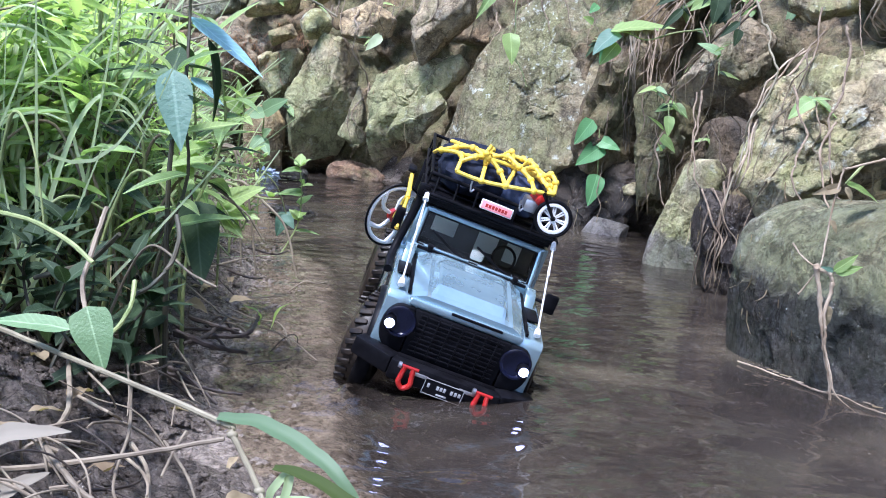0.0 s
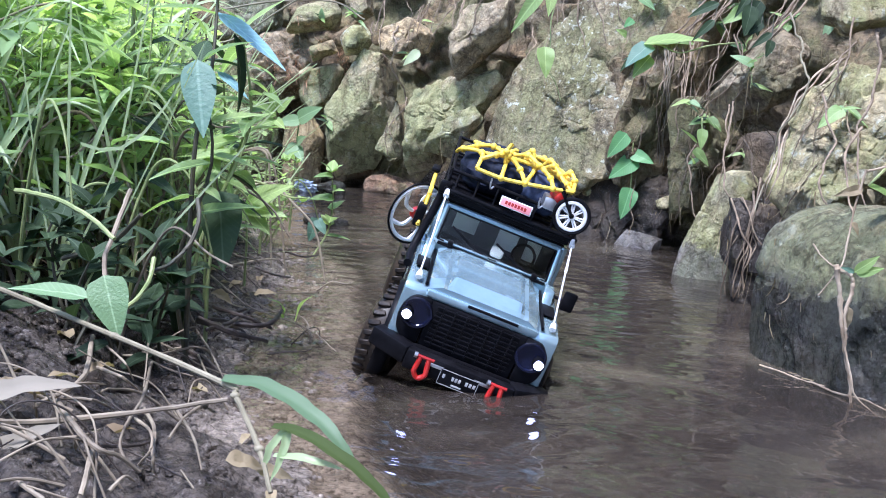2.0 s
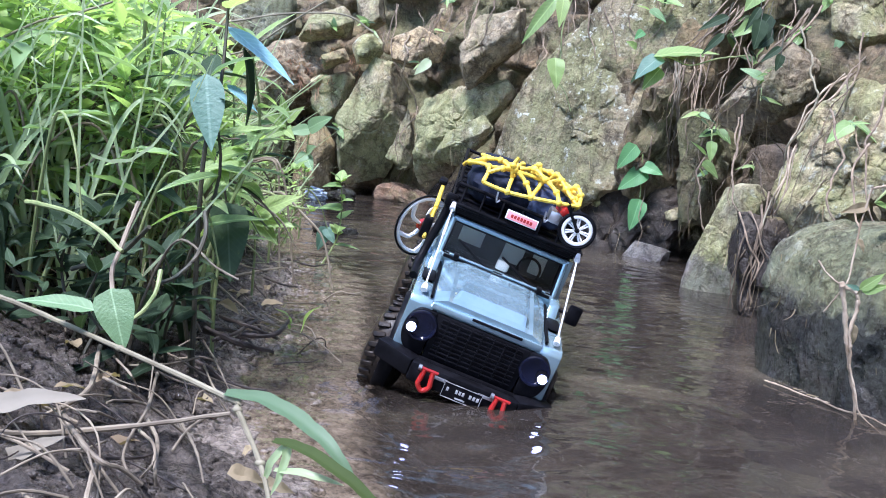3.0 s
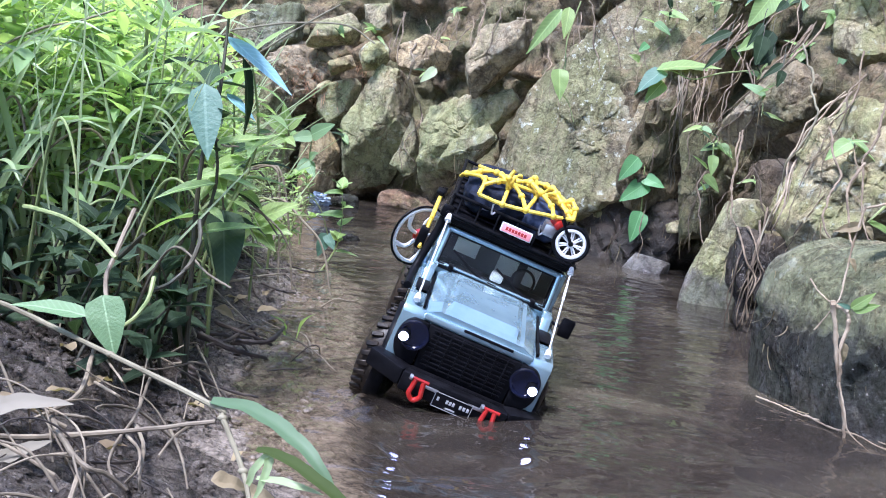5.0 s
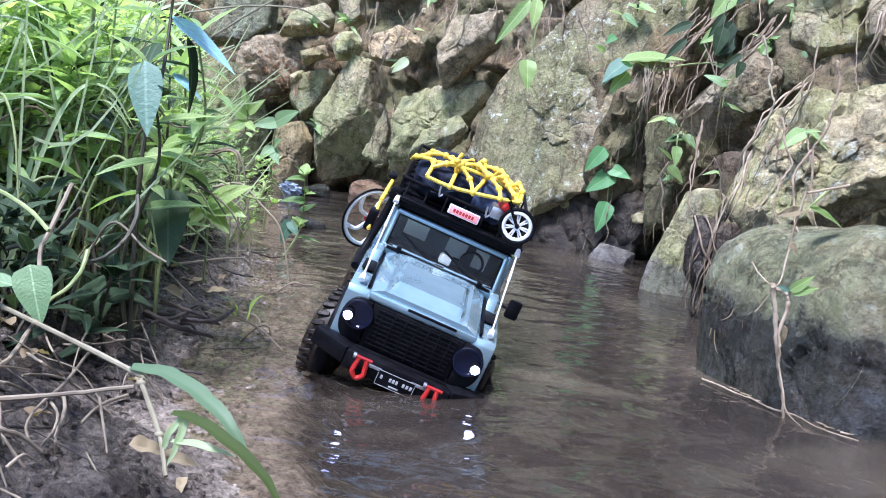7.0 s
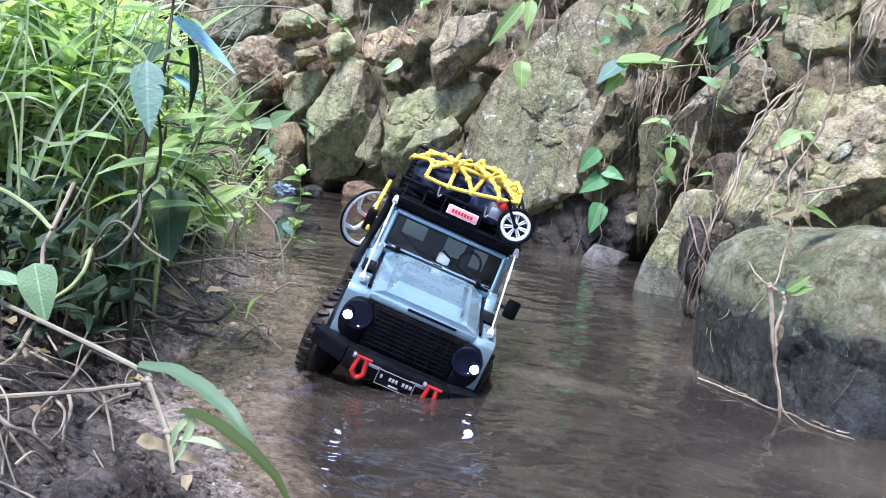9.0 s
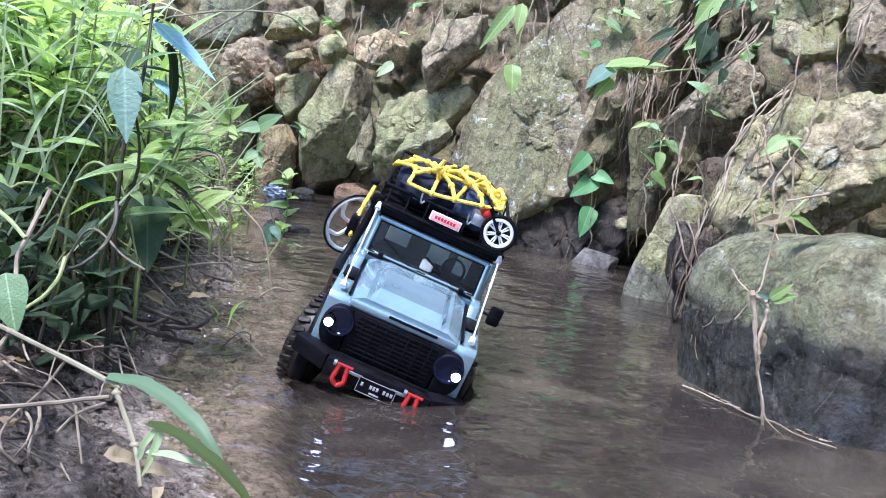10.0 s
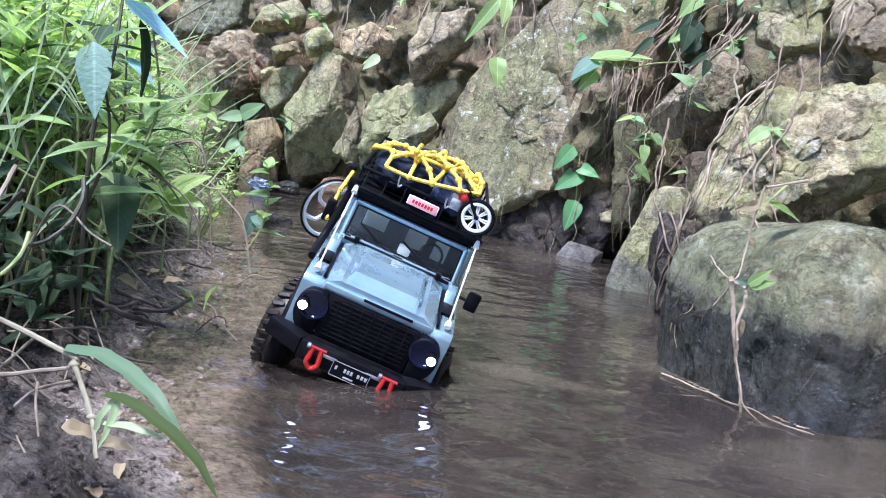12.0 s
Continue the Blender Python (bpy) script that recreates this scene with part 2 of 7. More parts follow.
GREY, BROWN, MOSS = (0.35, 0.325, 0.25), (0.36, 0.305, 0.2), (0.235, 0.255, 0.105)
ROCK = rock_mat("weathered_rock", GREY, BROWN, MOSS, 0.6, 0.3, 0.05)
ROCK_BROWN = rock_mat("brown_rock", (0.3, 0.262, 0.195), (0.32, 0.262, 0.175), (0.24, 0.23, 0.11), 0.25, 0.2, 0.05)
ROCK_OCHRE = rock_mat("ochre_rock", (0.28, 0.235, 0.15), (0.32, 0.25, 0.135), MOSS, 0.35, 0.2, 0.04)
ROCK_PALE = rock_mat("pale_lichen_rock", (0.45, 0.42, 0.3), (0.42, 0.355, 0.225), (0.3, 0.31, 0.12), 0.55, 0.6, 0.05, 0.4)
ROCK_FOOT = rock_mat("pale_rock_with_grey_foot", (0.43, 0.42, 0.31), (0.4, 0.36, 0.23), (0.3, 0.32, 0.12), 0.6, 0.4, 0.1, 0.5, 1.5, 0.3)
ROCK_SLATE = rock_mat("blue_grey_wet_rock", (0.14, 0.14, 0.145), (0.18, 0.172, 0.165), (0.14, 0.14, 0.11), 0.2, 0.2, 0.03, 0.6, 1.2, 0.2)
ROCK_LICHEN = rock_mat("spotted_lichen_rock", (0.275, 0.252, 0.185), (0.31, 0.262, 0.17), (0.215, 0.22, 0.095), 0.6, 0.95, 0.06)
ROCK_WET = rock_mat("wet_footed_rock", (0.35, 0.372, 0.32), (0.29, 0.27, 0.19), (0.205, 0.225, 0.112), 0.64, 0.4, 0.15, 0.24, 1.4, 0.15, 0.045)
ROCK_RED = rock_mat("reddish_rock", (0.23, 0.165, 0.118), (0.26, 0.16, 0.1), MOSS, 0.1, 0.1, 0.03)
EARTH = rock_mat("earth_bank", (0.15, 0.118, 0.078), (0.2, 0.15, 0.09), (0.13, 0.135, 0.055), 0.5, 0.1, 0.07)
# wet earth, darkened further to stand in for shade in the bank's recesses
EARTH_WET_SHADED = rock_mat("wet_shaded_earth", (0.07, 0.058, 0.046), (0.092, 0.072, 0.052), (0.07, 0.07, 0.036), 0.2, 0.03, 0.2, 0.4)
MUD = mud_mat()
WATER = water_mat()
GLASS = glass_mat()
LEAF = leaf_mat("green_leaf", (0.09, 0.165, 0.05), (0.36, 0.5, 0.2), 0.3, 0.38)
LEAF_BRIGHT = leaf_mat("bright_green_leaf", (0.18, 0.29, 0.08), (0.42, 0.54, 0.22), 0.32, 0.42)
# dark leaf green, lowered further to stand in for shade under the weeds
LEAF_DARK_SHADED = leaf_mat("dark_shaded_leaf", (0.014, 0.03, 0.014), (0.042, 0.075, 0.032), 0.65, 0.2)
LEAF_BLUE = leaf_mat("blue_green_leaf", (0.075, 0.15, 0.105), (0.13, 0.23, 0.17), 0.5, 0.2)
LEAF_MID = leaf_mat("mid_green_leaf", (0.14, 0.24, 0.11), (0.26, 0.38, 0.2), 0.38, 0.25)
LEAF_IVY = leaf_mat("ivy_green_leaf", (0.08, 0.21, 0.08), (0.17, 0.37, 0.15), 0.4, 0.25)
# sky reflected on the leaf, put into its base colour
LEAF_SKY_SHEEN = leaf_mat("sky_sheen_leaf", (0.16, 0.34, 0.37), (0.27, 0.46, 0.5), 0.22, 0.15)
LEAF_DRY = leaf_mat("dry_leaf", (0.17, 0.12, 0.07), (0.38, 0.31, 0.19), 0.7, 0.25, False)
DRY_PALE = leaf_mat("bleached_blade", (0.13, 0.115, 0.085), (0.27, 0.24, 0.185), 0.7, 0.2, False)
LEAF_DEEP = leaf_mat("deep_green_leaf", (0.08, 0.145, 0.05), (0.33, 0.47, 0.21), 0.38, 0.32, False)
LEAF_YELLOW = leaf_mat("yellow_green_leaf", (0.22, 0.33, 0.1), (0.52, 0.64, 0.28), 0.4, 0.45, False)
PLASTIC = plain("pale_blue_plastic", (0.1, 0.14, 0.2), (0.24, 0.3, 0.37), 0.4, scale=60, bump=0.3)
PANE_DAYLIGHT = plain("daylight_panes", (0.6, 0.65, 0.6), (0.75, 0.79, 0.73), 0.3, scale=40, bump=0.02)
GRASS_PALE = leaf_mat("pale_stalks", (0.24, 0.3, 0.14), (0.5, 0.58, 0.36), 0.45, 0.3, False)
BLADE = leaf_mat("mid_green_blade", (0.075, 0.13, 0.065), (0.16, 0.25, 0.13), 0.5, 0.25, False)
BLADE_OLIVE = leaf_mat("olive_blade", (0.03, 0.05, 0.008), (0.085, 0.12, 0.024), 0.75, 0.2, False)
BLADE_PALE = leaf_mat("pale_green_blade", (0.2, 0.29, 0.13), (0.45, 0.54, 0.31), 0.36, 0.35, False)
# blade green darkened to hold the shade at the thicket's foot
BLADE_SHADED = leaf_mat("shaded_green_blade", (0.022, 0.042, 0.02), (0.06, 0.1, 0.045), 0.6, 0.2, False)
LEAF_RED = leaf_mat("red_needles", (0.26, 0.14, 0.085), (0.52, 0.31, 0.2), 0.7, 0.2, False)
GRASS = leaf_mat("grass_blades", (0.22, 0.33, 0.14), (0.55, 0.66, 0.38), 0.4, 0.45, False)
STEM = plain("green_stem", (0.15, 0.2, 0.065), (0.3, 0.34, 0.14), 0.5, scale=40, bump=0.3)
STEM_DARK = plain("dark_stem", (0.03, 0.035, 0.02), (0.07, 0.06, 0.035), 0.6, scale=40, bump=0.3)
VINE = plain("pale_runner", (0.155, 0.135, 0.083), (0.28, 0.252, 0.165), 0.6, scale=30, bump=0.4)
STRAW = plain("dry_straw", (0.15, 0.118, 0.08), (0.29, 0.242, 0.167), 0.7, scale=30, bump=0.4, vary=0.5)
STALK = plain("withered_stalk", (0.09, 0.075, 0.05), (0.2, 0.17, 0.115), 0.75, scale=40, bump=0.4)
TWIG = plain("dark_twig", (0.02, 0.015, 0.012), (0.07, 0.052, 0.04), 0.6, scale=50, bump=0.5)
ROOT_BROWN = plain("brown_root", (0.12, 0.088, 0.056), (0.29, 0.22, 0.145), 0.8, scale=40, bump=0.6, vary=0.7)
ROOT = plain("pale_root", (0.22, 0.16, 0.1), (0.42, 0.34, 0.24), 0.8, scale=40, bump=0.6, vary=0.6)
PAINT = plain("silver_blue_paint", (0.27, 0.4, 0.46), (0.36, 0.5, 0.555), 0.16, 0.55, 18, 0.02, 1.0)
BLACK = plain("black_plastic", (0.004, 0.004, 0.005), (0.009, 0.009, 0.011), 0.42, scale=70, bump=0.15, shine=0.06)
CABIN = plain("grey_cabin_plastic", (0.012, 0.013, 0.015), (0.026, 0.028, 0.03), 0.5, scale=70, bump=0.1)
RUBBER = plain("muddy_rubber", (0.009, 0.008, 0.008), (0.045, 0.034, 0.025), 0.38, scale=45, bump=0.5, shine=0.2, spread=(0.36, 0.62))
RED = plain("red_enamel", (0.27, 0.01, 0.008), (0.4, 0.018, 0.013), 0.3, 0.0, 40, 0.05, 0.4)
YELLOW = plain("yellow_cord", (0.7, 0.46, 0.02), (0.88, 0.66, 0.09), 0.55, scale=150, bump=0.5)
WHITE = plain("white_plastic", (0.7, 0.7, 0.69), (0.8, 0.8, 0.79), 0.4, scale=50, bump=0.1)
CABLE = plain("braided_white_cable", (0.45, 0.46, 0.46), (0.75, 0.76, 0.76), 0.45, 0.2, scale=260, bump=0.6)
STEEL = plain("dull_steel", (0.4, 0.4, 0.41), (0.58, 0.58, 0.6), 0.35, 0.9, 60, 0.1)
CANVAS = plain("dark_blue_canvas", (0.007, 0.009, 0.016), (0.024, 0.03, 0.052), 0.7, scale=70, bump=0.8, shine=0.1)
CANVAS_BLUE = plain("blue_grey_canvas", (0.02, 0.028, 0.06), (0.06, 0.08, 0.14), 0.65, scale=70, bump=0.8, shine=0.15)
PINK = plain("red_sign_face", (0.72, 0.25, 0.27), (0.8, 0.32, 0.33), 0.4, scale=60, bump=0.05)
LAMP_ON = glow_mat("lit_lamp", (0.5, 0.54, 1.0), 6.0)
PLATE_INK = plain("dull_white_ink", (0.3, 0.3, 0.31), (0.42, 0.42, 0.43), 0.5, scale=80, bump=0.1)
LAMP_LENS = plain("lamp_lens", (0.003, 0.004, 0.014), (0.008, 0.01, 0.03), 0.12, 0.0, 80, 0.1, 0.2)


# ---- mesh helpers ----
def mesh_from(bm, name, material, smooth=True):
    me = bpy.data.meshes.new(name)
    bm.normal_update()
    bm.to_mesh(me)
    bm.free()
    me.materials.append(material)
    if smooth:
        me.polygons.foreach_set("use_smooth", [True] * len(me.polygons))
        me.set_sharp_from_angle(angle=radians(40))
    return me


def part(name, bm, material, parent=None, label="", smooth=True):
    """Links a bmesh as one mesh object under a thing or a part (in the parent's own coordinates)."""
    ob = new(name, mesh_from(bm, name, material, smooth))
    ob.parent = parent
    return tagged(ob, label)


def base_empty(name, m, label, category, group="", kind=""):
    ob = new(name)
    ob.empty_display_size = 0.02
    ob.matrix_basis = m
    return tagged(ob, label, category, group, kind)


def join(*bms):
    out = bmesh.new()
    for b in bms:
        me = bpy.data.meshes.new("tmp")
        b.to_mesh(me)
        b.free()
        out.from_mesh(me)
        bpy.data.meshes.remove(me)
    return out


def box(size, at=(0, 0, 0), bevel=0.0, turn=(0, 0, 0), segments=2):
    bm = bmesh.new()
    bmesh.ops.create_cube(bm, size=1, matrix=Matrix.Diagonal((*size, 1)))
    if bevel:
        bmesh.ops.bevel(bm, geom=bm.edges[:], offset=bevel, segments=segments, affect="EDGES", profile=0.5)
    bm.transform(pose(*at, *turn))
    return bm


def rod(p, q, r, r2=None, sides=12):
    p, q = Vector(p), Vector(q)
    bm = bmesh.new()
    turn = (q - p).to_track_quat("Z", "Y").to_matrix().to_4x4()
    bmesh.ops.create_cone(bm, cap_ends=True, segments=sides, radius1=r, radius2=r if r2 is None else r2, depth=(q - p).length, matrix=Matrix.Translation((p + q) / 2) @ turn)
    return bm


def spline(points, per=6):
    """Points along a smooth curve through the given ones."""
    pts = [Vector(p) for p in points]
    pts = [2 * pts[0] - pts[1]] + pts + [2 * pts[-1] - pts[-2]]
    out = []
    for i in range(1, len(pts) - 2):
        a, b, c, d = pts[i - 1:i + 3]
        for k in range(per):
            t = k / per
            out.append(0.5 * (2 * b + (c - a) * t + (2 * a - 5 * b + 4 * c - d) * t * t + (3 * b - a - 3 * c + d) * t ** 3))
    return out + [pts[-2]]


def tube(points, r, r2=None, sides=6, per=6, wobble=0.0, seed=0):
    """A tapered round stem along a smooth curve."""
    pts = spline(points, per) if per > 1 else [Vector(p) for p in points]
    rng = random.Random(seed)
    r2 = r if r2 is None else r2
    bm, rings = bmesh.new(), []
    side = Vector((0.31, 0.72, 0.62))
    for i, p in enumerate(pts):
        d = (pts[min(i + 1, len(pts) - 1)] - pts[max(i - 1, 0)]).normalized()
        u = (side - d * side.dot(d)).normalized()
        v, f = d.cross(u), i / (len(pts) - 1)
        rr = (r + (r2 - r) * f) * (1 + wobble * rng.uniform(-1, 1))
        off = Vector([rng.uniform(-1, 1) for _ in "xyz"]) * r * wobble
        rings.append([bm.verts.new(p + off + rr * (u * math.cos(6.2832 * k / sides) + v * math.sin(6.2832 * k / sides))) for k in range(sides)])
    for a, b in zip(rings, rings[1:]):
        for k in range(sides):
            bm.faces.new((a[k], a[(k + 1) % sides], b[(k + 1) % sides], b[k]))
    bm.faces.new(rings[0][::-1])
    bm.faces.new(rings[-1])
    return bm


def ring(R, r, m=None, n=32, k=8, flat=1.0):
    """A torus round the local y axis; flat squashes it along that axis."""
    bm = bmesh.new()
    rows = [[bm.verts.new(((R + r * math.cos(b)) * math.cos(a), r * flat * math.sin(b), (R + r * math.cos(b)) * math.sin(a)))
             for b in [6.28319 * j / k for j in range(k)]] for a in [6.28319 * i / n for i in range(n)]]
    for i in range(n):
        for j in range(k):
            bm.faces.new((rows[i][j], rows[i][(j + 1) % k], rows[(i + 1) % n][(j + 1) % k], rows[(i + 1) % n][j]))
    if m is not None:
        bm.transform(m)
    return bm


def prism(profile, x0, x1, bevel=0.0):
    """A profile in (y, z), drawn out along x."""
    bm = bmesh.new()
    a = [bm.verts.new((x0, y, z)) for y, z in profile]
    b = [bm.verts.new((x1, y, z)) for y, z in profile]
    n = len(profile)
    bm.faces.new(a)
    bm.faces.new(b[::-1])
    for i in range(n):
        bm.faces.new((a[i], b[i], b[(i + 1) % n], a[(i + 1) % n]))
    bmesh.ops.recalc_face_normals(bm, faces=bm.faces[:])
    if bevel:
        bmesh.ops.bevel(bm, geom=bm.edges[:], offset=bevel, segments=2, affect="EDGES", profile=0.5)
    return bm


def plate(points, thick, bevel=0.0):
    """A flat panel: its outline in (x, z), thick along y."""
    bm = prism([(x, z) for x, z in points], 0, thick, bevel)
    bm.transform(Matrix(((0, 1, 0, 0), (1, 0, 0, 0), (0, 0, 1, 0), (0, 0, 0, 1))))
    bmesh.ops.recalc_face_normals(bm, faces=bm.faces[:])
    return bm


def fbm(p, octaves=5):
    return noise.fractal(p, 1.0, 2.0, octaves, noise_basis="PERLIN_ORIGINAL")


# ---- ground, bank and water ----
EDGE_Y = [-60, 0.0, 0.45, 0.63, 0.79, 0.88, 0.95, 1.02, 1.2, 1.77, 1.95, 2.9, 3.25, 3.5, 60]
EDGE_X = [-0.1, 0.1, 0.02, -0.03, -0.1, -0.125, -0.14, -0.15, -0.185, -0.285, -0.4, -0.62, -0.8, -1.3, -60]
WALL = [(0.85, -40), (0.85, 0.3), (0.85, 1.0), (0.86, 1.5), (0.86, 2.05), (0.8, 2.45), (0.5, 2.88), (0.1, 3.05), (-0.1, 3.42), (-0.42, 3.7), (-0.85, 3.86), (-1.6, 3.95), (-40, 6.0)]


def wall_side(x, y):
    """Signed distance to the bank's foot line: positive behind it."""
    best = np.full(np.shape(x), 1e9)
    sign = np.ones(np.shape(x))
    for (ax, ay), (bx, by) in zip(WALL, WALL[1:]):
        dx, dy = bx - ax, by - ay
        t = np.clip(((x - ax) * dx + (y - ay) * dy) / (dx * dx + dy * dy), 0, 1)
        d = np.hypot(x - ax - t * dx, y - ay - t * dy)
        s = np.where((x - ax) * dy - (y - ay) * dx > 0, 1.0, -1.0)
        near = d < best
        best, sign = np.where(near, d, best), np.where(near, s, sign)
    return best * sign


def sky_block_rise(x):
    """Unseen extra height of the bank, added to hide sky from the water; a little more behind the weeds."""
    return 0.9 + 0.2 * np.clip((0.35 - x) / 0.8, 0, 1)


def ground_height(x, y):
    x, y = np.asarray(x, float), np.asarray(y, float)
    d = np.interp(y, EDGE_Y, EDGE_X) - x
    slow = 0.03 * np.clip(d, 0, 0.075) + 0.35 * np.clip(d - 0.075, 0, 0.5) + 0.12 * np.clip(d - 0.575, 0, 5)
    mound = 0.035 * np.exp(-((y - 0.5) / 0.22) ** 2) * np.clip(d / 0.1, 0, 1)
    bank = -0.0045 + slow + mound
    bed = -0.004 - 0.06 * np.clip(-d, 0, 0.05) - 0.5 * np.clip(-d - 0.05, 0, 0.18)
    h = np.where(d > 0, bank, np.maximum(bed, -0.048))
    w = wall_side(x, y)
    return np.maximum(h, np.clip((w - 0.16) * 4.0, -0.1, 1.25 + sky_block_rise(x)) + 0.05 * np.clip(w - 0.5, 0, 20) * (w > 0.1))


def graded(lo, hi, step, far):
    """Even steps from lo to hi, then wider and wider ones out to far."""
    inner = np.arange(lo, hi, step)
    grow = np.cumsum(step * 1.22 ** np.arange(1, 60))
    grow = grow[grow < far]
    return np.concatenate([lo - grow[::-1], inner, inner[-1] + grow])


def sheet(name, xs, ys, height, material):
    gx, gy = np.meshgrid(xs, ys)
    z = height(gx, gy)
    nx, ny = len(xs), len(ys)
    i = np.arange(nx * ny).reshape(ny, nx)
    faces = np.stack([i[:-1, :-1], i[:-1, 1:], i[1:, 1:], i[1:, :-1]], -1).reshape(-1, 4)
    me = bpy.data.meshes.new(name)
    me.from_pydata(np.stack([gx, gy, z], -1).reshape(-1, 3).tolist(), [], faces.tolist())
    me.materials.append(material)
    me.polygons.foreach_set("use_smooth", [True] * len(me.polygons))
    return new(name, me)


def rough_ground(gx, gy):
    z = ground_height(gx, gy)
    out = z.copy()
    near = (np.abs(gx) < 3) & (np.abs(gy) < 5)
    for k in np.argwhere(near):
        x, y = gx[tuple(k)], gy[tuple(k)]
        calm = 0.22 + 0.78 * min(1.0, max(0.0, (z[tuple(k)] - 0.001) / 0.03))
        out[tuple(k)] += calm * (0.016 * fbm(Vector((x * 7, y * 7, 2))) + 0.008 * fbm(Vector((x * 26, y * 26, 5)), 5) + 0.004 - 0.016 * abs(fbm(Vector((x * 19, y * 19, 9)), 4)) - 0.008 * abs(fbm(Vector((x * 52, y * 38, 4)), 3)))
    return out


ground = sheet("ground", graded(-0.75, 0.1, 0.0045, 70), graded(0.36, 1.6, 0.0052, 70), rough_ground, MUD)
tagged(ground, "wet dark brown mud of a stream bed and its bank", "mud", kind="structure")


def ripple(gx, gy):
    out = np.zeros(gx.shape)
    for k in np.argwhere((np.abs(gx) < 1.2) & (gy > 0) & (gy < 4)):
        x, y = gx[tuple(k)], gy[tuple(k)]
        out[tuple(k)] = 0.0007 * fbm(Vector((x * 8, y * 13, 0)), 2)
        d = math.hypot(x + 0.02, y - 0.98)
        e = math.hypot(x + 0.085, (y - 0.98) * 0.8)
        shallow = math.exp(-((x + 0.14) / 0.07) ** 2 - ((y - 1.0) / 0.35) ** 2)
        out[tuple(k)] += 0.0016 * shallow * fbm(Vector((x * 26, y * 34, 7)), 3)
        if e < 0.12:
            out[tuple(k)] += 0.011 * math.exp(-(e / 0.05) ** 2) * fbm(Vector((x * 55, y * 55, 3)), 4)
        out[tuple(k)] += 0.0007 * math.sin(d * 105 + 1.5 * noise.noise(Vector((x * 9, y * 9, 0)))) * math.exp(-((d - 0.2) / 0.1) ** 2)
    return out


water = sheet("water", graded(-0.3, 0.4, 0.005, 30), graded(0.5, 1.3, 0.005, 60), ripple, WATER)
spots = np.empty(len(water.data.vertices) * 3)
water.data.vertices.foreach_get("co", spots)
spots = spots.reshape(-1, 3)
water.data.attributes.new("depth", "FLOAT", "POINT").data.foreach_set("value", np.clip(-ground_height(spots[:, 0], spots[:, 1]), 0, 1).astype(np.float32))
tagged(water, "shallow murky brown stream water with small ripples", "water", kind="structure")


def bank_wall():
    """The steep earth bank behind the stones: a rough face that leans back, along the foot line."""
    foot = spline([(x, y, 0) for x, y in [(0.87, -2.5), (0.86, -0.6)] + WALL[1:-1] + [(-3.2, 4.1)]], 42)
    rows, cols = 150, len(foot)
    verts = []
    for j in range(rows):
        for i, p in enumerate(foot):
            # upper part is out of view, there to block sky reflections
            z = -0.15 + (1.5 + float(sky_block_rise(p.x))) * j / (rows - 1)
            d = (foot[min(i + 1, cols - 1)] - foot[max(i - 1, 0)]).normalized()
            out = Vector((-d.y, d.x, 0))
            q = p - out * (0.26 * max(z, 0)) + Vector((0, 0, z))
            block = noise.cell(Vector((q.x * 5 + 0.6 * noise.noise(q * 6), q.y * 5, q.z * 6 + 0.5 * noise.noise(q * 5))))
            push = 0.09 * fbm(q * 3.2, 6) + 0.05 * block + 0.05 * abs(fbm(q * 11, 5))
            verts.append(q + out * push)
    faces = [(j * cols + i, j * cols + i + 1, (j + 1) * cols + i + 1, (j + 1) * cols + i) for j in range(rows - 1) for i in range(cols - 1)]
    me = bpy.data.meshes.new("bank_wall")
    me.from_pydata(verts, [], faces)
    me.materials.append(EARTH)
    me.polygons.foreach_set("use_smooth", [True] * len(me.polygons))
    return tagged(new("bank_wall", me), "steep brown earth bank with embedded stones and roots", "earth bank", kind="structure")


bank_wall()


# ---- stones ----
def boulder(at, size, turn, seed, material, label, cuts=9, detail=5, rough=0.1, name="boulder", boxy=3.6, soft=60.0):
    """A chiselled, weathered stone: a blocky body cut by random planes, cracked, chipped and pitted."""
    rng = random.Random(seed)
    planes = [(Vector([rng.gauss(0, 1) for _ in "xyz"]).normalized(), rng.uniform(0.62, 0.92)) for _ in range(cuts + 4)]
    shift = Vector([rng.uniform(-50, 50) for _ in "xyz"])
    bm = bmesh.new()
    bmesh.ops.create_icosphere(bm, subdivisions=detail, radius=1)
    size = [s * 1.1 for s in size]
    mean = sum(size) / 3
    for v in bm.verts:
        d = v.co.normalized()
        block = (abs(d.x) ** boxy + abs(d.y) ** boxy + abs(d.z) ** boxy) ** (-1 / boxy)
        total = math.exp(-soft * block) + sum(math.exp(-soft * (h / d.dot(n))) for n, h in planes if d.dot(n) > 0.3)
        r = -math.log(total) / soft
        p = Vector((d.x * size[0], d.y * size[1], d.z * size[2])) * r
        q = p / mean * 1.3 + shift
        far, near = noise.voronoi(q * 1.05 + 0.3 * noise.noise_vector(q * 2))
        crack = max(0.0, 1 - (far[1] - far[0]) / 0.1)
        chip = noise.cell(near[0] * 9.7) - 0.5
        k = rough * (1.0 * fbm(q * 0.8, 5) + 0.4 * chip - 0.45 * crack + 0.22 * fbm(q * 4.5, 5) + 0.12 * fbm(q * 14, 3))
        v.co = p + d * mean * k
    ob = new(name, mesh_from(bm, name, material))
    ob.matrix_basis = pose(*at, *turn)
    return tagged(ob, label, "rock")


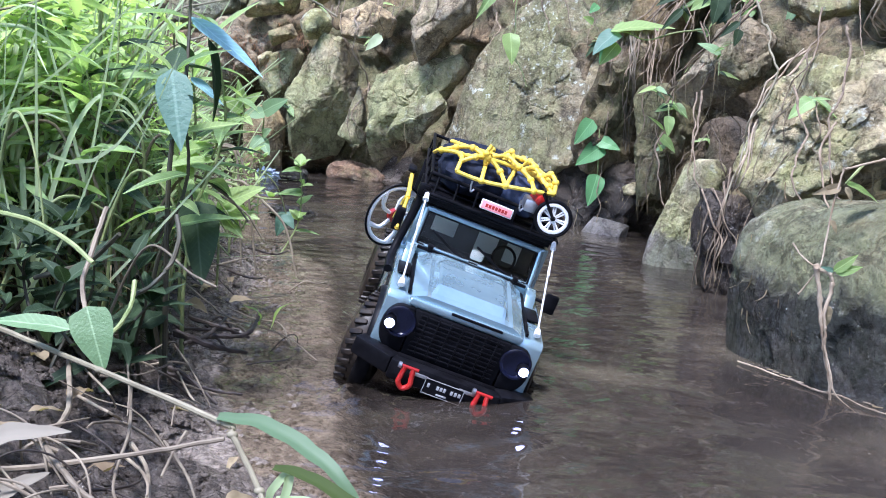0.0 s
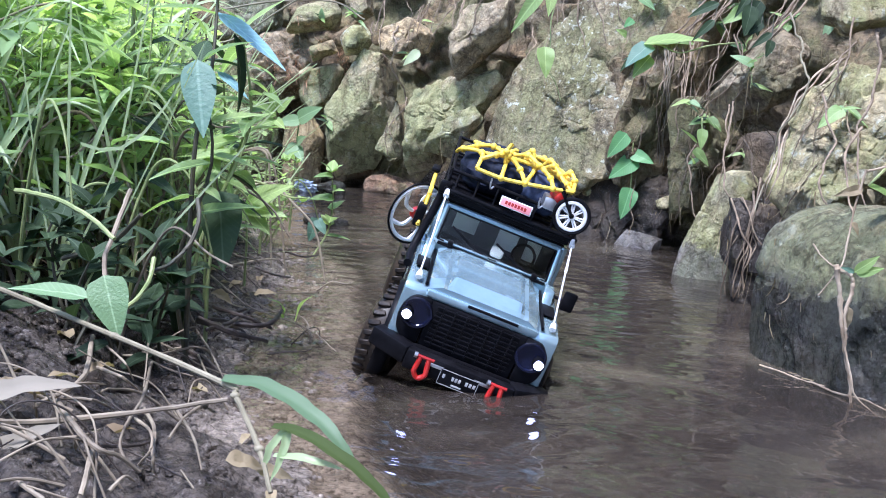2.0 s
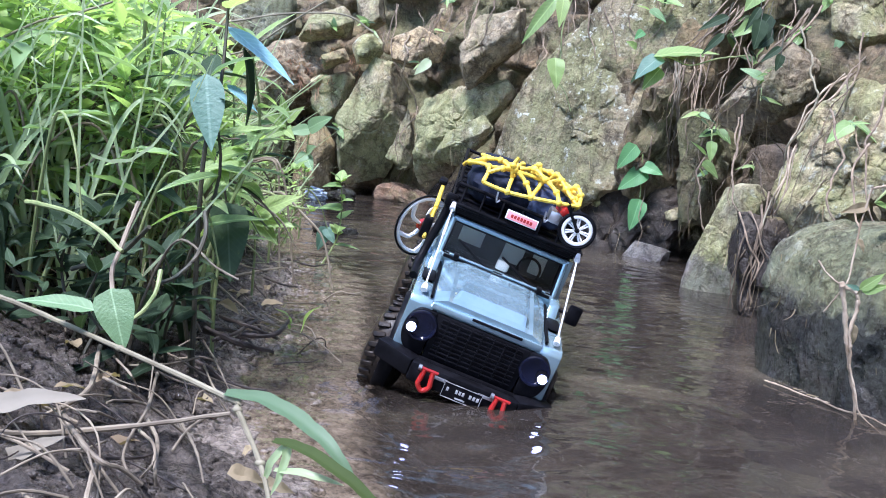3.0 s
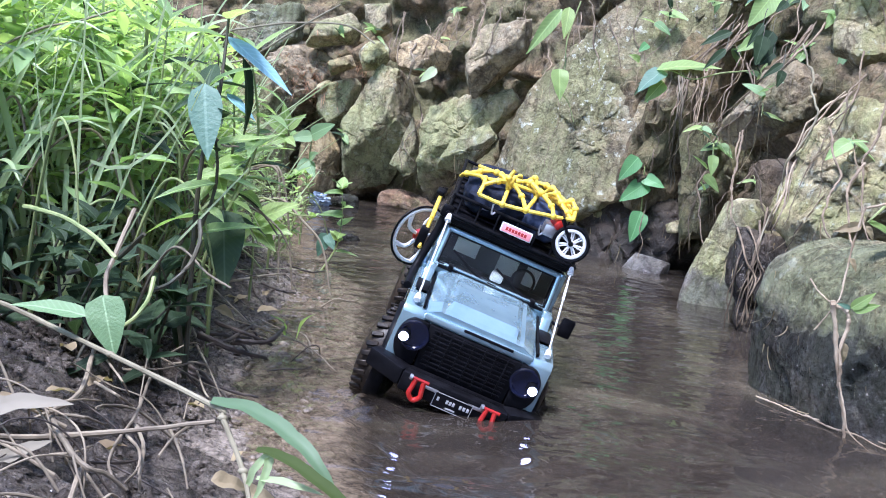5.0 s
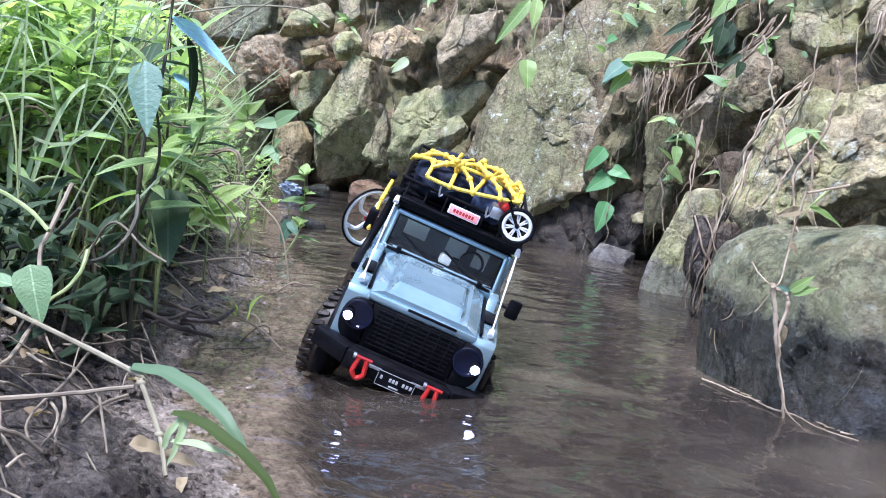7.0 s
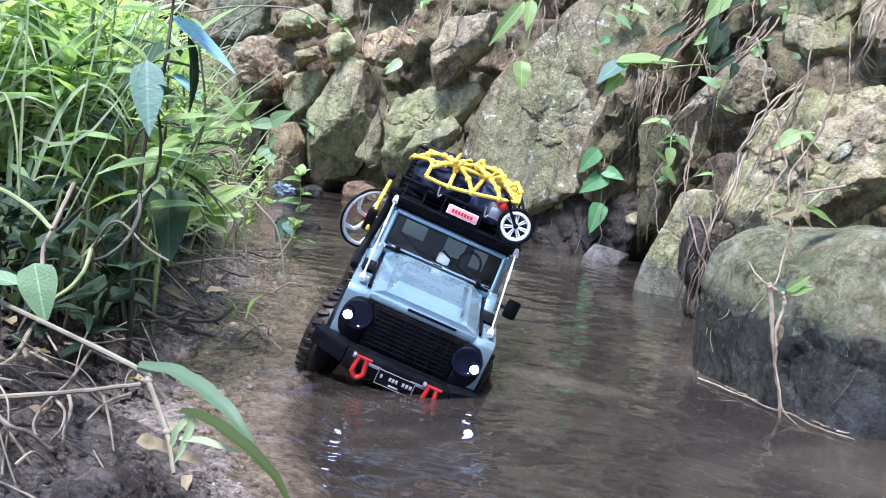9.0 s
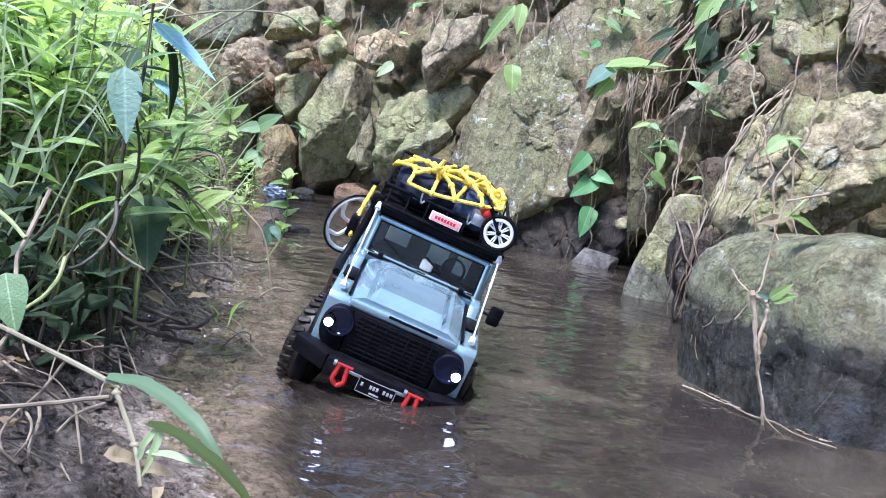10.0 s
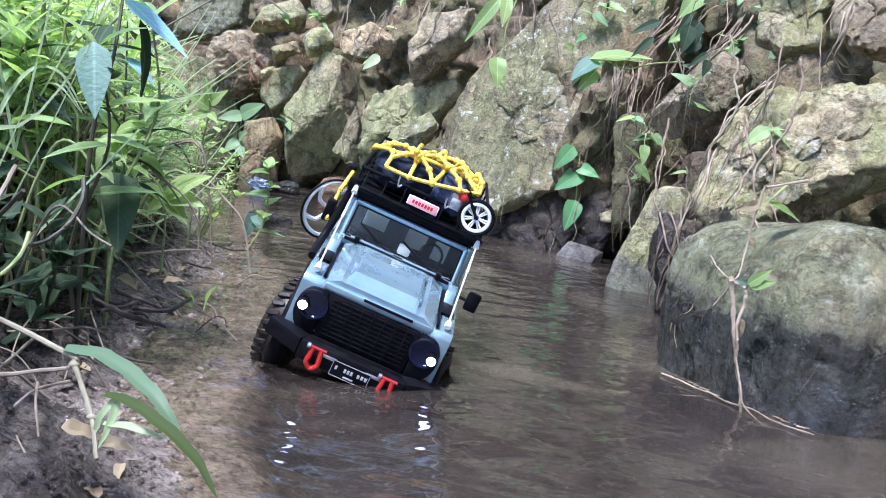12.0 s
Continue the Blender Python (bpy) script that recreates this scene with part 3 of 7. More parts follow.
def cut_stone(at, yaw, outline, fronts, seed, material, label, rough=0.07, detail=5, back=0.12, slant=0.35, soft=38.0):
    """A split stone: a convex outline (x, z), chamfered before and behind, broken off in front along the given planes."""
    rng = random.Random(seed)
    shift = Vector([rng.uniform(-50, 50) for _ in "xyz"])
    cx, cz = (sum(p[k] for p in outline) / len(outline) for k in (0, 1))
    pts = sorted(((x - cx, z - cz) for x, z in outline), key=lambda p: math.atan2(p[1], p[0]))
    planes = [(Vector((0, 1, 0)), back)]
    for (x0, z0), (x1, z1) in zip(pts, pts[1:] + pts[:1]):
        flat = Vector((z1 - z0, 0, x0 - x1)).normalized()
        far = flat.x * x0 + flat.z * z0
        for lean in (-slant, 0.25):
            n = Vector((flat.x, lean * rng.uniform(0.6, 1.4), flat.z))
            planes.append((n / n.length, far / n.length))
    for x, y, z, h in fronts:
        n = Vector((x, y, z)).normalized()
        planes.append((n, h))
    mean = sum(math.hypot(*p) for p in pts) / len(pts)
    bm = bmesh.new()
    bmesh.ops.create_icosphere(bm, subdivisions=detail, radius=1)
    for v in bm.verts:
        d = v.co.normalized()
        total = sum(math.exp(-soft * h / (mean * d.dot(n))) for n, h in planes if d.dot(n) > 0.05)
        p = d * (-math.log(total) / soft * mean)
        q = p / 0.12 + shift
        far, near = noise.voronoi(q * 1.5 + 0.35 * noise.noise_vector(q * 2))
        crack = max(0.0, 1 - (far[1] - far[0]) / 0.09)
        chip = noise.cell(near[0] * 9.7) - 0.5
        wear = 1.0 * fbm(q * 0.8, 5) + 0.42 * chip - 0.35 * crack + 0.3 * fbm(q * 3.5, 4) - 0.35 * abs(fbm(q * 2.2 + shift, 3)) + 0.12 * fbm(q * 12, 3)
        v.co = p + d * min(mean, 0.16) * rough * wear
    bm.transform(Matrix.Translation((cx, 0, cz)))
    ob = new("boulder", mesh_from(bm, "boulder", material))
    ob.matrix_basis = pose(*at, 0, 0, yaw)
    return tagged(ob, label, "rock")


# the far end of the bank, behind the weeds
cut_stone((-1.067, 3.78, 0.635), 0, [(-0.16, -0.13), (-0.15, 0.1), (0.12, 0.13), (0.13, -0.03), (0.065, -0.105)], [(0.1, -1, 0.25, 0.07)], 61, ROCK_WET, "dark grey stone high in the bank", 0.12)
cut_stone((-0.792, 3.70, 0.648), 0, [(-0.113, -0.055), (-0.08, 0.04), (0.06, 0.095), (0.118, 0.03), (0.095, -0.04), (-0.1, -0.07)], [(0, -0.6, 0.8, 0.055), (0, -1, -0.2, 0.08)], 62, ROCK, "flat mossy stone high in the bank")
cut_stone((-0.637, 3.75, 0.712), 0, [(-0.06, 0.07), (0.055, 0.08), (0.08, -0.025), (0.02, -0.07), (-0.03, -0.03)], [(-0.2, -1, 0.2, 0.05)], 63, ROCK, "mossy green stone at the bank's top")
cut_stone((-0.723, 3.58, 0.521), 5, [(-0.062, 0.005), (0.037, 0.045), (0.065, -0.005), (-0.035, -0.05)], [(0, -0.8, 0.6, 0.035), (0, -1, -0.3, 0.05)], 64, ROCK_OCHRE, "small flat ochre stone on a ledge", 0.06, 4, 0.08)
cut_stone((-0.598, 3.58, 0.568), 0, [(-0.07, 0.01), (-0.03, 0.06), (0.036, 0.066), (0.08, 0.017), (0.045, -0.055), (-0.04, -0.07)], [(-0.3, -0.9, 0.35, 0.05), (0.5, -0.8, 0, 0.06)], 65, ROCK_PALE, "rounded grey stone with a pale lichen patch", 0.07, 5, 0.1, 0.6, 14.0)
boulder((-0.93, 3.79, 0.44), (0.17, 0.13, 0.13), (38, 18, 0), 82, ROCK_BROWN, "brown earth ledge strewn with dry needles", 4, 5, 0.2, boxy=2.4)
cut_stone((-0.743, 3.68, 0.378), 0, [(-0.1, 0.055), (0.058, 0.11), (0.093, 0.08), (0.065, -0.055), (-0.015, -0.125), (-0.08, -0.06)], [(-0.15, -1, 0.12, 0.05)], 66, ROCK, "squared mossy stone in the bank")
cut_stone((-0.546, 3.55, 0.288), 8, [(-0.16, 0.01), (-0.02, 0.263), (0.127, 0.21), (0.145, 0.08), (0.085, -0.24), (-0.097, -0.265), (-0.138, -0.115)], [(-0.42, -0.8, 0.28, 0.075), (0.35, -0.85, -0.42, 0.062), (0.72, -0.68, 0.1, 0.095), (-0.1, -0.9, -0.5, 0.14)], 67, ROCK, "tall angular mossy stone standing in the bank", 0.07, 6)
cut_stone((-0.778, 3.62, 0.145), 0, [(-0.09, 0.085), (0.03, 0.125), (0.08, 0.037), (0.08, -0.16), (0.014, -0.2), (-0.09, -0.16)], [(-0.2, -1, 0.1, 0.05), (0.5, -0.8, -0.2, 0.05)], 68, ROCK_OCHRE, "upright ochre stone at the water")
cut_stone((-0.411, 3.45, 0.233), 5, [(-0.063, -0.07), (0.011, 0.125), (0.045, 0.042), (0.053, -0.09), (0.014, -0.12)], [(-0.5, -0.8, 0.2, 0.03), (0.4, -0.9, -0.1, 0.035)], 69, ROCK, "leaning narrow brown stone beside a dark hollow")
cut_stone((-0.384, 3.42, 0.574), -5, [(-0.123, 0.02), (0.007, 0.087), (0.117, 0.02), (0.1, -0.04), (-0.008, -0.076), (-0.09, -0.057)], [(-0.2, -0.85, 0.4, 0.055), (0.6, -0.7, -0.35, 0.07)], 70, ROCK_BROWN, "brown stone above a dark gap", 0.09)
cut_stone((-0.103, 3.18, 0.577), -12, [(-0.116, 0.003), (-0.055, 0.111), (0.119, 0.149), (0.11, 0.016), (0.007, -0.09), (-0.063, -0.16), (-0.106, -0.076)], [(-0.25, -0.9, 0.3, 0.06), (0.45, -0.7, -0.55, 0.06)], 71, ROCK_BROWN, "brown stone wedged in the earth bank", 0.09)
cut_stone((-0.188, 3.28, 0.319), -18, [(-0.172, -0.08), (-0.16, 0.083), (0.016, 0.138), (0.168, 0.169), (0.218, 0.115), (0.052, -0.105), (-0.025, -0.22), (-0.154, -0.25)], [(-0.25, -0.85, 0.42, 0.07), (0.25, -0.9, -0.1, 0.07), (0.1, -0.8, -0.6, 0.13)], 72, ROCK, "cracked brown stone low in the bank", 0.13, 6)
cut_stone((-0.2, 3.2, 0.23), -18, [(-0.08, -0.06), (-0.04, 0.06), (0.11, 0.13), (0.15, 0.08), (0.04, -0.08)], [(-0.2, -0.9, 0.35, 0.03), (0.2, -0.8, -0.5, 0.03)], 80, ROCK, "wedge of split stone under the slab's edge", 0.1, 5, 0.05)
boulder((-1.128, 3.718, 0.201), (0.18, 0.15, 0.26), (0, 0, 25), 18, ROCK, "brown stone behind the plants", 7)
boulder((-0.393, 3.48, 0.015), (0.1, 0.06, 0.05), (0, 4, 8), 19, ROCK_RED, "low reddish stone at the water's edge", 8, 4, boxy=2.4)
boulder((-0.406, 2.358, 0.004), (0.062, 0.036, 0.024), (0, 2, 10), 20, ROCK_WET, "flat wet stone lying in the stream", 6, 4)
boulder((-0.60, 3.25, 0.008), (0.06, 0.05, 0.038), (0, 0, 10), 21, ROCK_WET, "wet blue-grey stone at the water's edge", 8, 4)
# the broad slope and the foot of the bank below it
cut_stone((0.223, 2.83, 0.368), -34, [(-0.5, -0.2), (-0.216, 0.123), (-0.08, 0.45), (0.45, 0.48), (0.3, 0.074), (0.265, -0.078), (0.21, -0.19), (-0.013, -0.33), (-0.319, -0.4)], [(-0.06, -0.96, 0.24, 0.06), (0.3, -0.92, 0.22, 0.075), (-0.3, -0.92, 0.05, 0.12)], 73, ROCK_LICHEN, "large sloping grey-green slab with white lichen spots", 0.09, 6, 0.2, 0.2, 70.0)
boulder((0.43, 2.89, 0.58), (0.2, 0.14, 0.36), (-24, 18, -24), 33, EARTH, "root-covered brown earth ridge beside the slab", 4, 6, 0.12)
boulder((0.27, 2.82, 0.03), (0.15, 0.1, 0.13), (-24, 0, -24), 30, EARTH_WET_SHADED, "dark wet earth slope under the slab", 5, 5, 0.14)
boulder((0.10, 2.86, -0.01), (0.12, 0.09, 0.06), (0, 0, 10), 35, EARTH_WET_SHADED, "low dark stone at the slab's foot", 7, 4, 0.12)
boulder((0.46, 2.68, 0.4), (0.1, 0.09, 0.24), (-8, 8, -20), 83, EARTH, "root-bound brown earth beside the slab", 6, 5, 0.2)
boulder((0.43, 2.7, 0.1), (0.12, 0.08, 0.15), (-14, 6, -20), 84, EARTH_WET_SHADED, "brown earth foot of the bank behind the ivy", 6, 5, 0.2)
cut_stone((0.41, 2.52, 0.012), -20, [(-0.064, -0.02), (-0.029, 0.036), (0.074, 0.02), (0.067, -0.045), (-0.039, -0.045)], [(-0.2, -0.85, 0.45, 0.025)], 74, ROCK_SLATE, "low blue-grey wet stone at the foot of the bank", 0.06, 4, 0.06)
cut_stone((0.52, 2.50, 0.30), -30, [(-0.07, 0.1), (0.031, 0.12), (0.079, -0.027), (0.05, -0.2), (-0.03, -0.22), (-0.055, -0.077)], [(-0.2, -0.95, 0.1, 0.03)], 75, EARTH, "column of brown root-bound earth in the bank", 0.14)
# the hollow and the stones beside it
# earth lump made darker so that the hollow reads as shaded
boulder((0.77, 2.62, 0.12), (0.12, 0.1, 0.2), (0, -10, 30), 34, EARTH_WET_SHADED, "brown earth lump behind the pale stone, the hollow's shade put into its colour", 6, 5, 0.16)
# darker brown rock here also stands in for the overhang's shade
cut_stone((0.594, 2.20, 0.444), -30, [(-0.112, -0.07), (-0.026, 0.1), (0.043, 0.14), (0.12, 0.08), (0.1, -0.03), (0.03, -0.075), (-0.057, -0.105)], [(-0.45, -0.75, 0.45, 0.05), (-0.15, -0.8, -0.6, 0.045), (0.3, -0.95, 0.15, 0.06)], 76, ROCK_BROWN, "brown overhanging stone above a dark hollow, shade put into its tone", 0.12, 6)
cut_stone((0.693, 1.75, 0.376), -40, [(-0.172, -0.13), (-0.147, -0.02), (-0.1, 0.066), (-0.053, 0.1), (0.092, 0.12), (0.2, 0.115), (0.23, -0.06), (0.07, -0.16), (-0.03, -0.25), (-0.121, -0.24)], [(-0.12, -0.95, 0.25, 0.05), (0.2, -0.9, 0.45, 0.07), (-0.25, -0.9, -0.3, 0.12)], 77, ROCK_PALE, "broad pale mossy outcrop with ledges and cracks", 0.13, 6, 0.12, 0.35, 60.0)
cut_stone((0.731, 1.98, 0.62), -30, [(-0.089, 0.03), (-0.087, 0.16), (0.068, 0.16), (0.075, -0.055), (-0.014, -0.08), (-0.073, -0.056)], [(-0.2, -1, 0.1, 0.04), (0.4, -0.9, 0.1, 0.05)], 78, ROCK_PALE, "pale upright stone high in the bank", 0.1)
cut_stone((0.824, 1.85, 0.62), -40, [(-0.082, 0.15), (0.14, 0.15), (0.14, -0.08), (-0.005, -0.076), (-0.056, -0.043)], [(0.1, -1, 0.2, 0.04)], 79, ROCK_BROWN, "rough root-hung stone beside the outcrop", 0.16)
cut_stone((0.525, 2.08, 0.124), -25, [(-0.091, -0.16), (-0.08, -0.07), (-0.013, 0.119), (0.062, 0.131), (0.087, 0.105), (0.06, -0.17)], [(-0.45, -0.85, 0.25, 0.045), (0.3, -0.95, 0.05, 0.05)], 81, ROCK_FOOT, "pale wedge-shaped stone standing in the water", 0.05, 6)
boulder((0.675, 1.31, 0.02), (0.195, 0.175, 0.2), (-7, 4, 30), 225, ROCK_WET, "large rounded boulder, green above and dark wet below", -4, 6, 0.05, boxy=4.4)
boulder((0.56, 1.82, 0.08), (0.06, 0.07, 0.15), (0, -8, 0), 31, EARTH_WET_SHADED, "root-bound dark earth lump between the stones", 6, 5, 0.18)

# what hangs on the bank is laid onto its surface
def bank_tree():
    verts, faces = [], []
    for ob in scene.objects:
        if ob.name.startswith(("boulder", "bank_wall")):
            first = len(verts)
            verts.extend(ob.matrix_basis @ v.co for v in ob.data.vertices)
            faces.extend([first + i for i in p.vertices] for p in ob.data.polygons)
    return BVHTree.FromPolygons(verts, faces)


BANK = bank_tree()


def on_bank(p, gap=0.003, way=(0.35, 0.94, 0), ahead=0.7):
    """The place on the bank's face behind or before p."""
    d = Vector(way).normalized()
    hit, normal, _, _ = BANK.ray_cast(Vector(p) - d * ahead, d, 2.0)
    return hit - d * gap if hit else Vector(p)


# ---- the toy truck ----
TRUCK = pose(0.0365, 1.008, 0.06, 8.0, 17.0, 4.8)
truck = base_empty("toy_truck", TRUCK, "silver-blue toy off-road truck with black grille, nose down in muddy water", "toy truck")
HALF = 0.094


def fender(side):
    arch = [(0.066 + 0.062 * math.cos(a), -0.058 + 0.062 * math.sin(a)) for a in [math.pi * k / 10 for k in range(11)]]
    profile = [(0.002, -0.05), (0.002, 0.026), (0.008, 0.032), (0.142, 0.04), (0.142, -0.055)] + arch
    x0, x1 = sorted((side * 0.064, side * HALF))
    return prism(profile, x0, x1, 0.0022)


body = part("body", join(box((0.13, 0.14, 0.06), (0, 0.078, -0.002), 0.004), box((0.175, 0.3, 0.05), (0, 0.29, -0.028), 0.005)), BLACK, truck, "black chassis tub")
for side in (-1, 1):
    part("fender", fender(side), PAINT, truck)
    # door and rear side panel
    part("side_panel", prism([(0.145, -0.05), (0.145, 0.044), (0.43, 0.044), (0.43, -0.03), (0.405, -0.03), (0.38, 0.0), (0.33, 0.0), (0.305, -0.05)], *sorted((side * 0.082, side * HALF)), 0.002), PAINT, truck)
    part("door_seam", box((0.001, 0.0016, 0.085), (side * (HALF + 0.0002), 0.235, -0.002)), BLACK, truck)
    for y0, y1 in ((0.155, 0.2), (0.235, 0.245), (0.32, 0.33), (0.425, 0.432)):
        part("pillar", prism([(y0 - 0.006, 0.044), (y1 - 0.034 if y0 < 0.16 else y1, 0.044), (y1 - 0.022 if y0 < 0.16 else y1, 0.1), (y0 + 0.003, 0.1)], *sorted((side * 0.079, side * 0.0875)), 0.001), PAINT if y0 < 0.16 else BLACK, truck)
    part("side_window", box((0.0015, 0.26, 0.05), (side * 0.0815, 0.295, 0.071)), GLASS, truck)
    part("flare", ring(0.0635, 0.004, pose(side * (HALF - 0.004), 0.066, -0.058, 0, 0, 90), 40, 8, 2.2), BLACK, truck, "black wheel-arch flare")

# bonnet: side slopes, a raised middle and the creases beside it
hood = bmesh.new()
stations = [(0.004, 0.032, 0.0), (0.014, 0.034, 0.15), (0.03, 0.036, 1.0), (0.092, 0.042, 1.0), (0.106, 0.0435, 0.3), (0.138, 0.0455, 0.1)]
section = [(-0.07, -0.012), (-0.0685, 0.0), (-0.052, 0.0075), (-0.047, 0.007), (-0.042, 0.0125), (-0.039, 0.0135), (0.039, 0.0135), (0.042, 0.0125), (0.047, 0.007), (0.052, 0.0075), (0.0685, 0.0), (0.07, -0.012)]
rows = []
for y, z, f in stations:
    rows.append([hood.verts.new((x, y, z + (h if h < 0.0072 else 0.0075 + (h - 0.0075) * f))) for x, h in section])
for a, b in zip(rows, rows[1:]):
    for k in range(len(section) - 1):
        hood.faces.new((a[k], a[k + 1], b[k + 1], b[k]))
hood.faces.new(rows[0][::-1])
hood.faces.new(rows[-1])
bmesh.ops.bevel(hood, geom=[e for e in hood.edges if len(e.link_faces) == 2 and e.calc_face_angle(0) > 0.25], offset=0.0008, segments=2, affect="EDGES")
hood_part = part("hood", hood, PAINT, truck, smooth=False)
for side in (-1, 1):
    part("hood_gap", box((0.003, 0.128, 0.004), (side * 0.0716, 0.072, 0.0385), 0, (2.4, 0, 0)), BLACK, hood_part)
for side in (-1, 1):
    part("scoop", prism([(0.1, 0.036), (0.112, 0.05), (0.13, 0.055), (0.13, 0.036)], *sorted((side * 0.074, side * 0.087)), 0.002), PAINT, truck)
part("hood_lip", box((0.135, 0.006, 0.009), (0, 0.002, 0.029), 0.002), PAINT, hood_part)
part("hood_slot", box((0.062, 0.002, 0.0035), (0.012, -0.0015, 0.0315), 0.0008), BLACK, hood_part)
for x in (-0.062, 0.062):
    part("hood_hinge", box((0.007, 0.012, 0.006), (x * 0.92, 0.131, 0.057), 0.0012), BLACK, hood_part)
    part("fender_vent", box((0.016, 0.04, 0.002), (x * 1.32, 0.075, 0.0385), 0.0008), BLACK, truck)
part("cowl_gap", box((0.146, 0.003, 0.004), (0, 0.1315, 0.0525)), BLACK, truck)
part("cowl", prism([(0.133, 0.03), (0.131, 0.052), (0.142, 0.056), (0.15, 0.05), (0.15, 0.03)], -0.079, 0.079, 0.0015), PAINT, truck)
for x0, x1 in ((-0.066, -0.006), (0.006, 0.066)):
    part("cowl_vent", box((x1 - x0, 0.003, 0.006), ((x0 + x1) / 2, 0.1335, 0.0545), 0.001, (25, 0, 0)), PAINT, truck)

# grille with its slats, lamps and bezels
grille = part("grille", join(plate([(-0.056, -0.034), (0.056, -0.034), (0.058, 0.0225), (-0.058, 0.0225)], 0.012, 0.002)), BLACK, truck, "black grille")
grille.location.y = -0.003
for k in range(9):
    part("slat", box((0.1, 0.002, 0.0022), (0, -0.0008, -0.026 + 0.0055 * k), 0.0005), BLACK, grille)
for k in range(7):
    part("slat", box((0.0016, 0.002, 0.05), (-0.042 + 0.014 * k, -0.0012, -0.004), 0.0005), BLACK, grille)
for side in (-1, 1):
    outline = [(side * (0.0725 + 0.0172 * math.cos(a)), -0.005 + 0.0275 * math.sin(a)) for a in [math.pi / 2 - math.pi * k / 12 for k in range(13)]]
    outline += [(side * 0.058, -0.0325), (side * 0.058, 0.0225)]
    bezel = part("lamp_bezel", plate(outline, 0.012, 0.0015), BLACK, truck)
    bezel.location.y = -0.004
    head = part("headlamp", join(ring(0.0165, 0.0022, pose(side * 0.07, -0.0055, 0.003), 28, 6), rod((side * 0.07, -0.0045, 0.003), (side * 0.07, -0.0015, 0.003), 0.0165, sides=28)), LAMP_LENS, truck, "round unlit blue-tinted headlamp")
    part("lamp_rim", ring(0.0172, 0.0012, pose(side * 0.07, -0.0062, 0.003), 28, 6), BLACK, head)
    lamp = part("side_lamp", rod((side * 0.0807, -0.012, 0.0), (side * 0.0807, -0.004, 0.0), 0.0062, 0.0078, 20), BLACK, truck)
    bulb = bmesh.new()
    bmesh.ops.create_uvsphere(bulb, u_segments=16, v_segments=8, radius=0.0056, matrix=pose(side * 0.0807, -0.0125, 0.0) @ Matrix.Diagonal((1, 0.5, 1, 1)))
    part("bulb", bulb, LAMP_ON, lamp, "small lit white lamp")

# bumper, shackles, number plate
bumper = part("bumper", join(box((0.13, 0.022, 0.024), (0, -0.02, -0.043), 0.003), box((0.05, 0.022, 0.022), (-0.083, -0.008, -0.041), 0.003, (0, 0, -28)), box((0.05, 0.022, 0.022), (0.083, -0.008, -0.041), 0.003, (0, 0, 28)),
                             box((0.12, 0.014, 0.005), (0, -0.012, -0.0335), 0.0015)), BLACK, truck, "black steel-look bumper")
for x in (-0.03, 0.028):
    part("bumper_slot", box((0.022, 0.002, 0.004), (x, -0.0315, -0.0385), 0.0008), STEEL, bumper)
part("badge", box((0.013, 0.0012, 0.007), (0.079, -0.0215, -0.047), 0.0005, (0, 0, 28)), WHITE, bumper, "small white badge")
for x in (-0.0437, 0.0437):
    loop = tube([(x - 0.005, -0.036, -0.033), (x - 0.006, -0.038, -0.042), (x - 0.0066, -0.04, -0.05), (x, -0.04, -0.056), (x + 0.0066, -0.04, -0.05), (x + 0.006, -0.038, -0.042), (x + 0.005, -0.036, -0.033)], 0.003, sides=8)
    shackle = part("shackle", join(loop, rod((x - 0.011, -0.036, -0.032), (x + 0.011, -0.036, -0.032), 0.002)), RED, bumper, "red tow shackle")
    part("shackle_pin", rod((x - 0.0125, -0.036, -0.032), (x - 0.009, -0.036, -0.032), 0.0035), STEEL, shackle)
board = part("number_plate", box((0.046, 0.002, 0.019), (0.001, -0.033, -0.0460), 0.001), BLACK, truck, "black number plate with white marks")
part("plate_rim", join(*(box(s, p) for s, p in (((0.045, 0.0008, 0.0005), (0.001, -0.0343, -0.0369)), ((0.045, 0.0008, 0.0005), (0.001, -0.0343, -0.0551)), ((0.0005, 0.0008, 0.018), (-0.0215, -0.0343, -0.0460)), ((0.0005, 0.0008, 0.018), (0.0235, -0.0343, -0.0460))))), PLATE_INK, board)
for x, w in ((-0.0165, 0.0028), (-0.0055, 0.0028), (-0.0015, 0.0028), (0.0025, 0.0028), (0.011, 0.003), (0.0155, 0.003), (0.02, 0.003)):
    part("plate_mark", box((w, 0.0008, 0.0048), (x, -0.0343, -0.0445), 0.0003), PLATE_INK, board)
part("plate_mark", box((0.012, 0.0008, 0.002), (0.001, -0.0343, -0.0522), 0.0002), PLATE_INK, board)

# windscreen and cab
Q = [(-0.0779, 0.1412, 0.0514), (0.0779, 0.1412, 0.0514), (0.0772, 0.1536, 0.0975), (-0.0772, 0.1536, 0.0975)]
screen = part("windscreen_frame", join(*(rod(Q[k], Q[(k + 1) % 4], 0.0042, sides=10) for k in range(4))), PAINT, truck)
glass = bmesh.new()
for dy in (0.0, 0.0012):
    glass.faces.new([glass.verts.new((x * 0.985, y + dy, z)) for x, y, z in Q])
part("windscreen", glass, GLASS, screen).visible_shadow = False
for k in range(4):
    inner = [Vector((x * 0.955, y - 0.0032, 0.0745 + (z - 0.0745) * 0.86)) for x, y, z in (Q[k], Q[(k + 1) % 4])]
    part("seal", rod(*inner, 0.0012, sides=8), BLACK, screen)
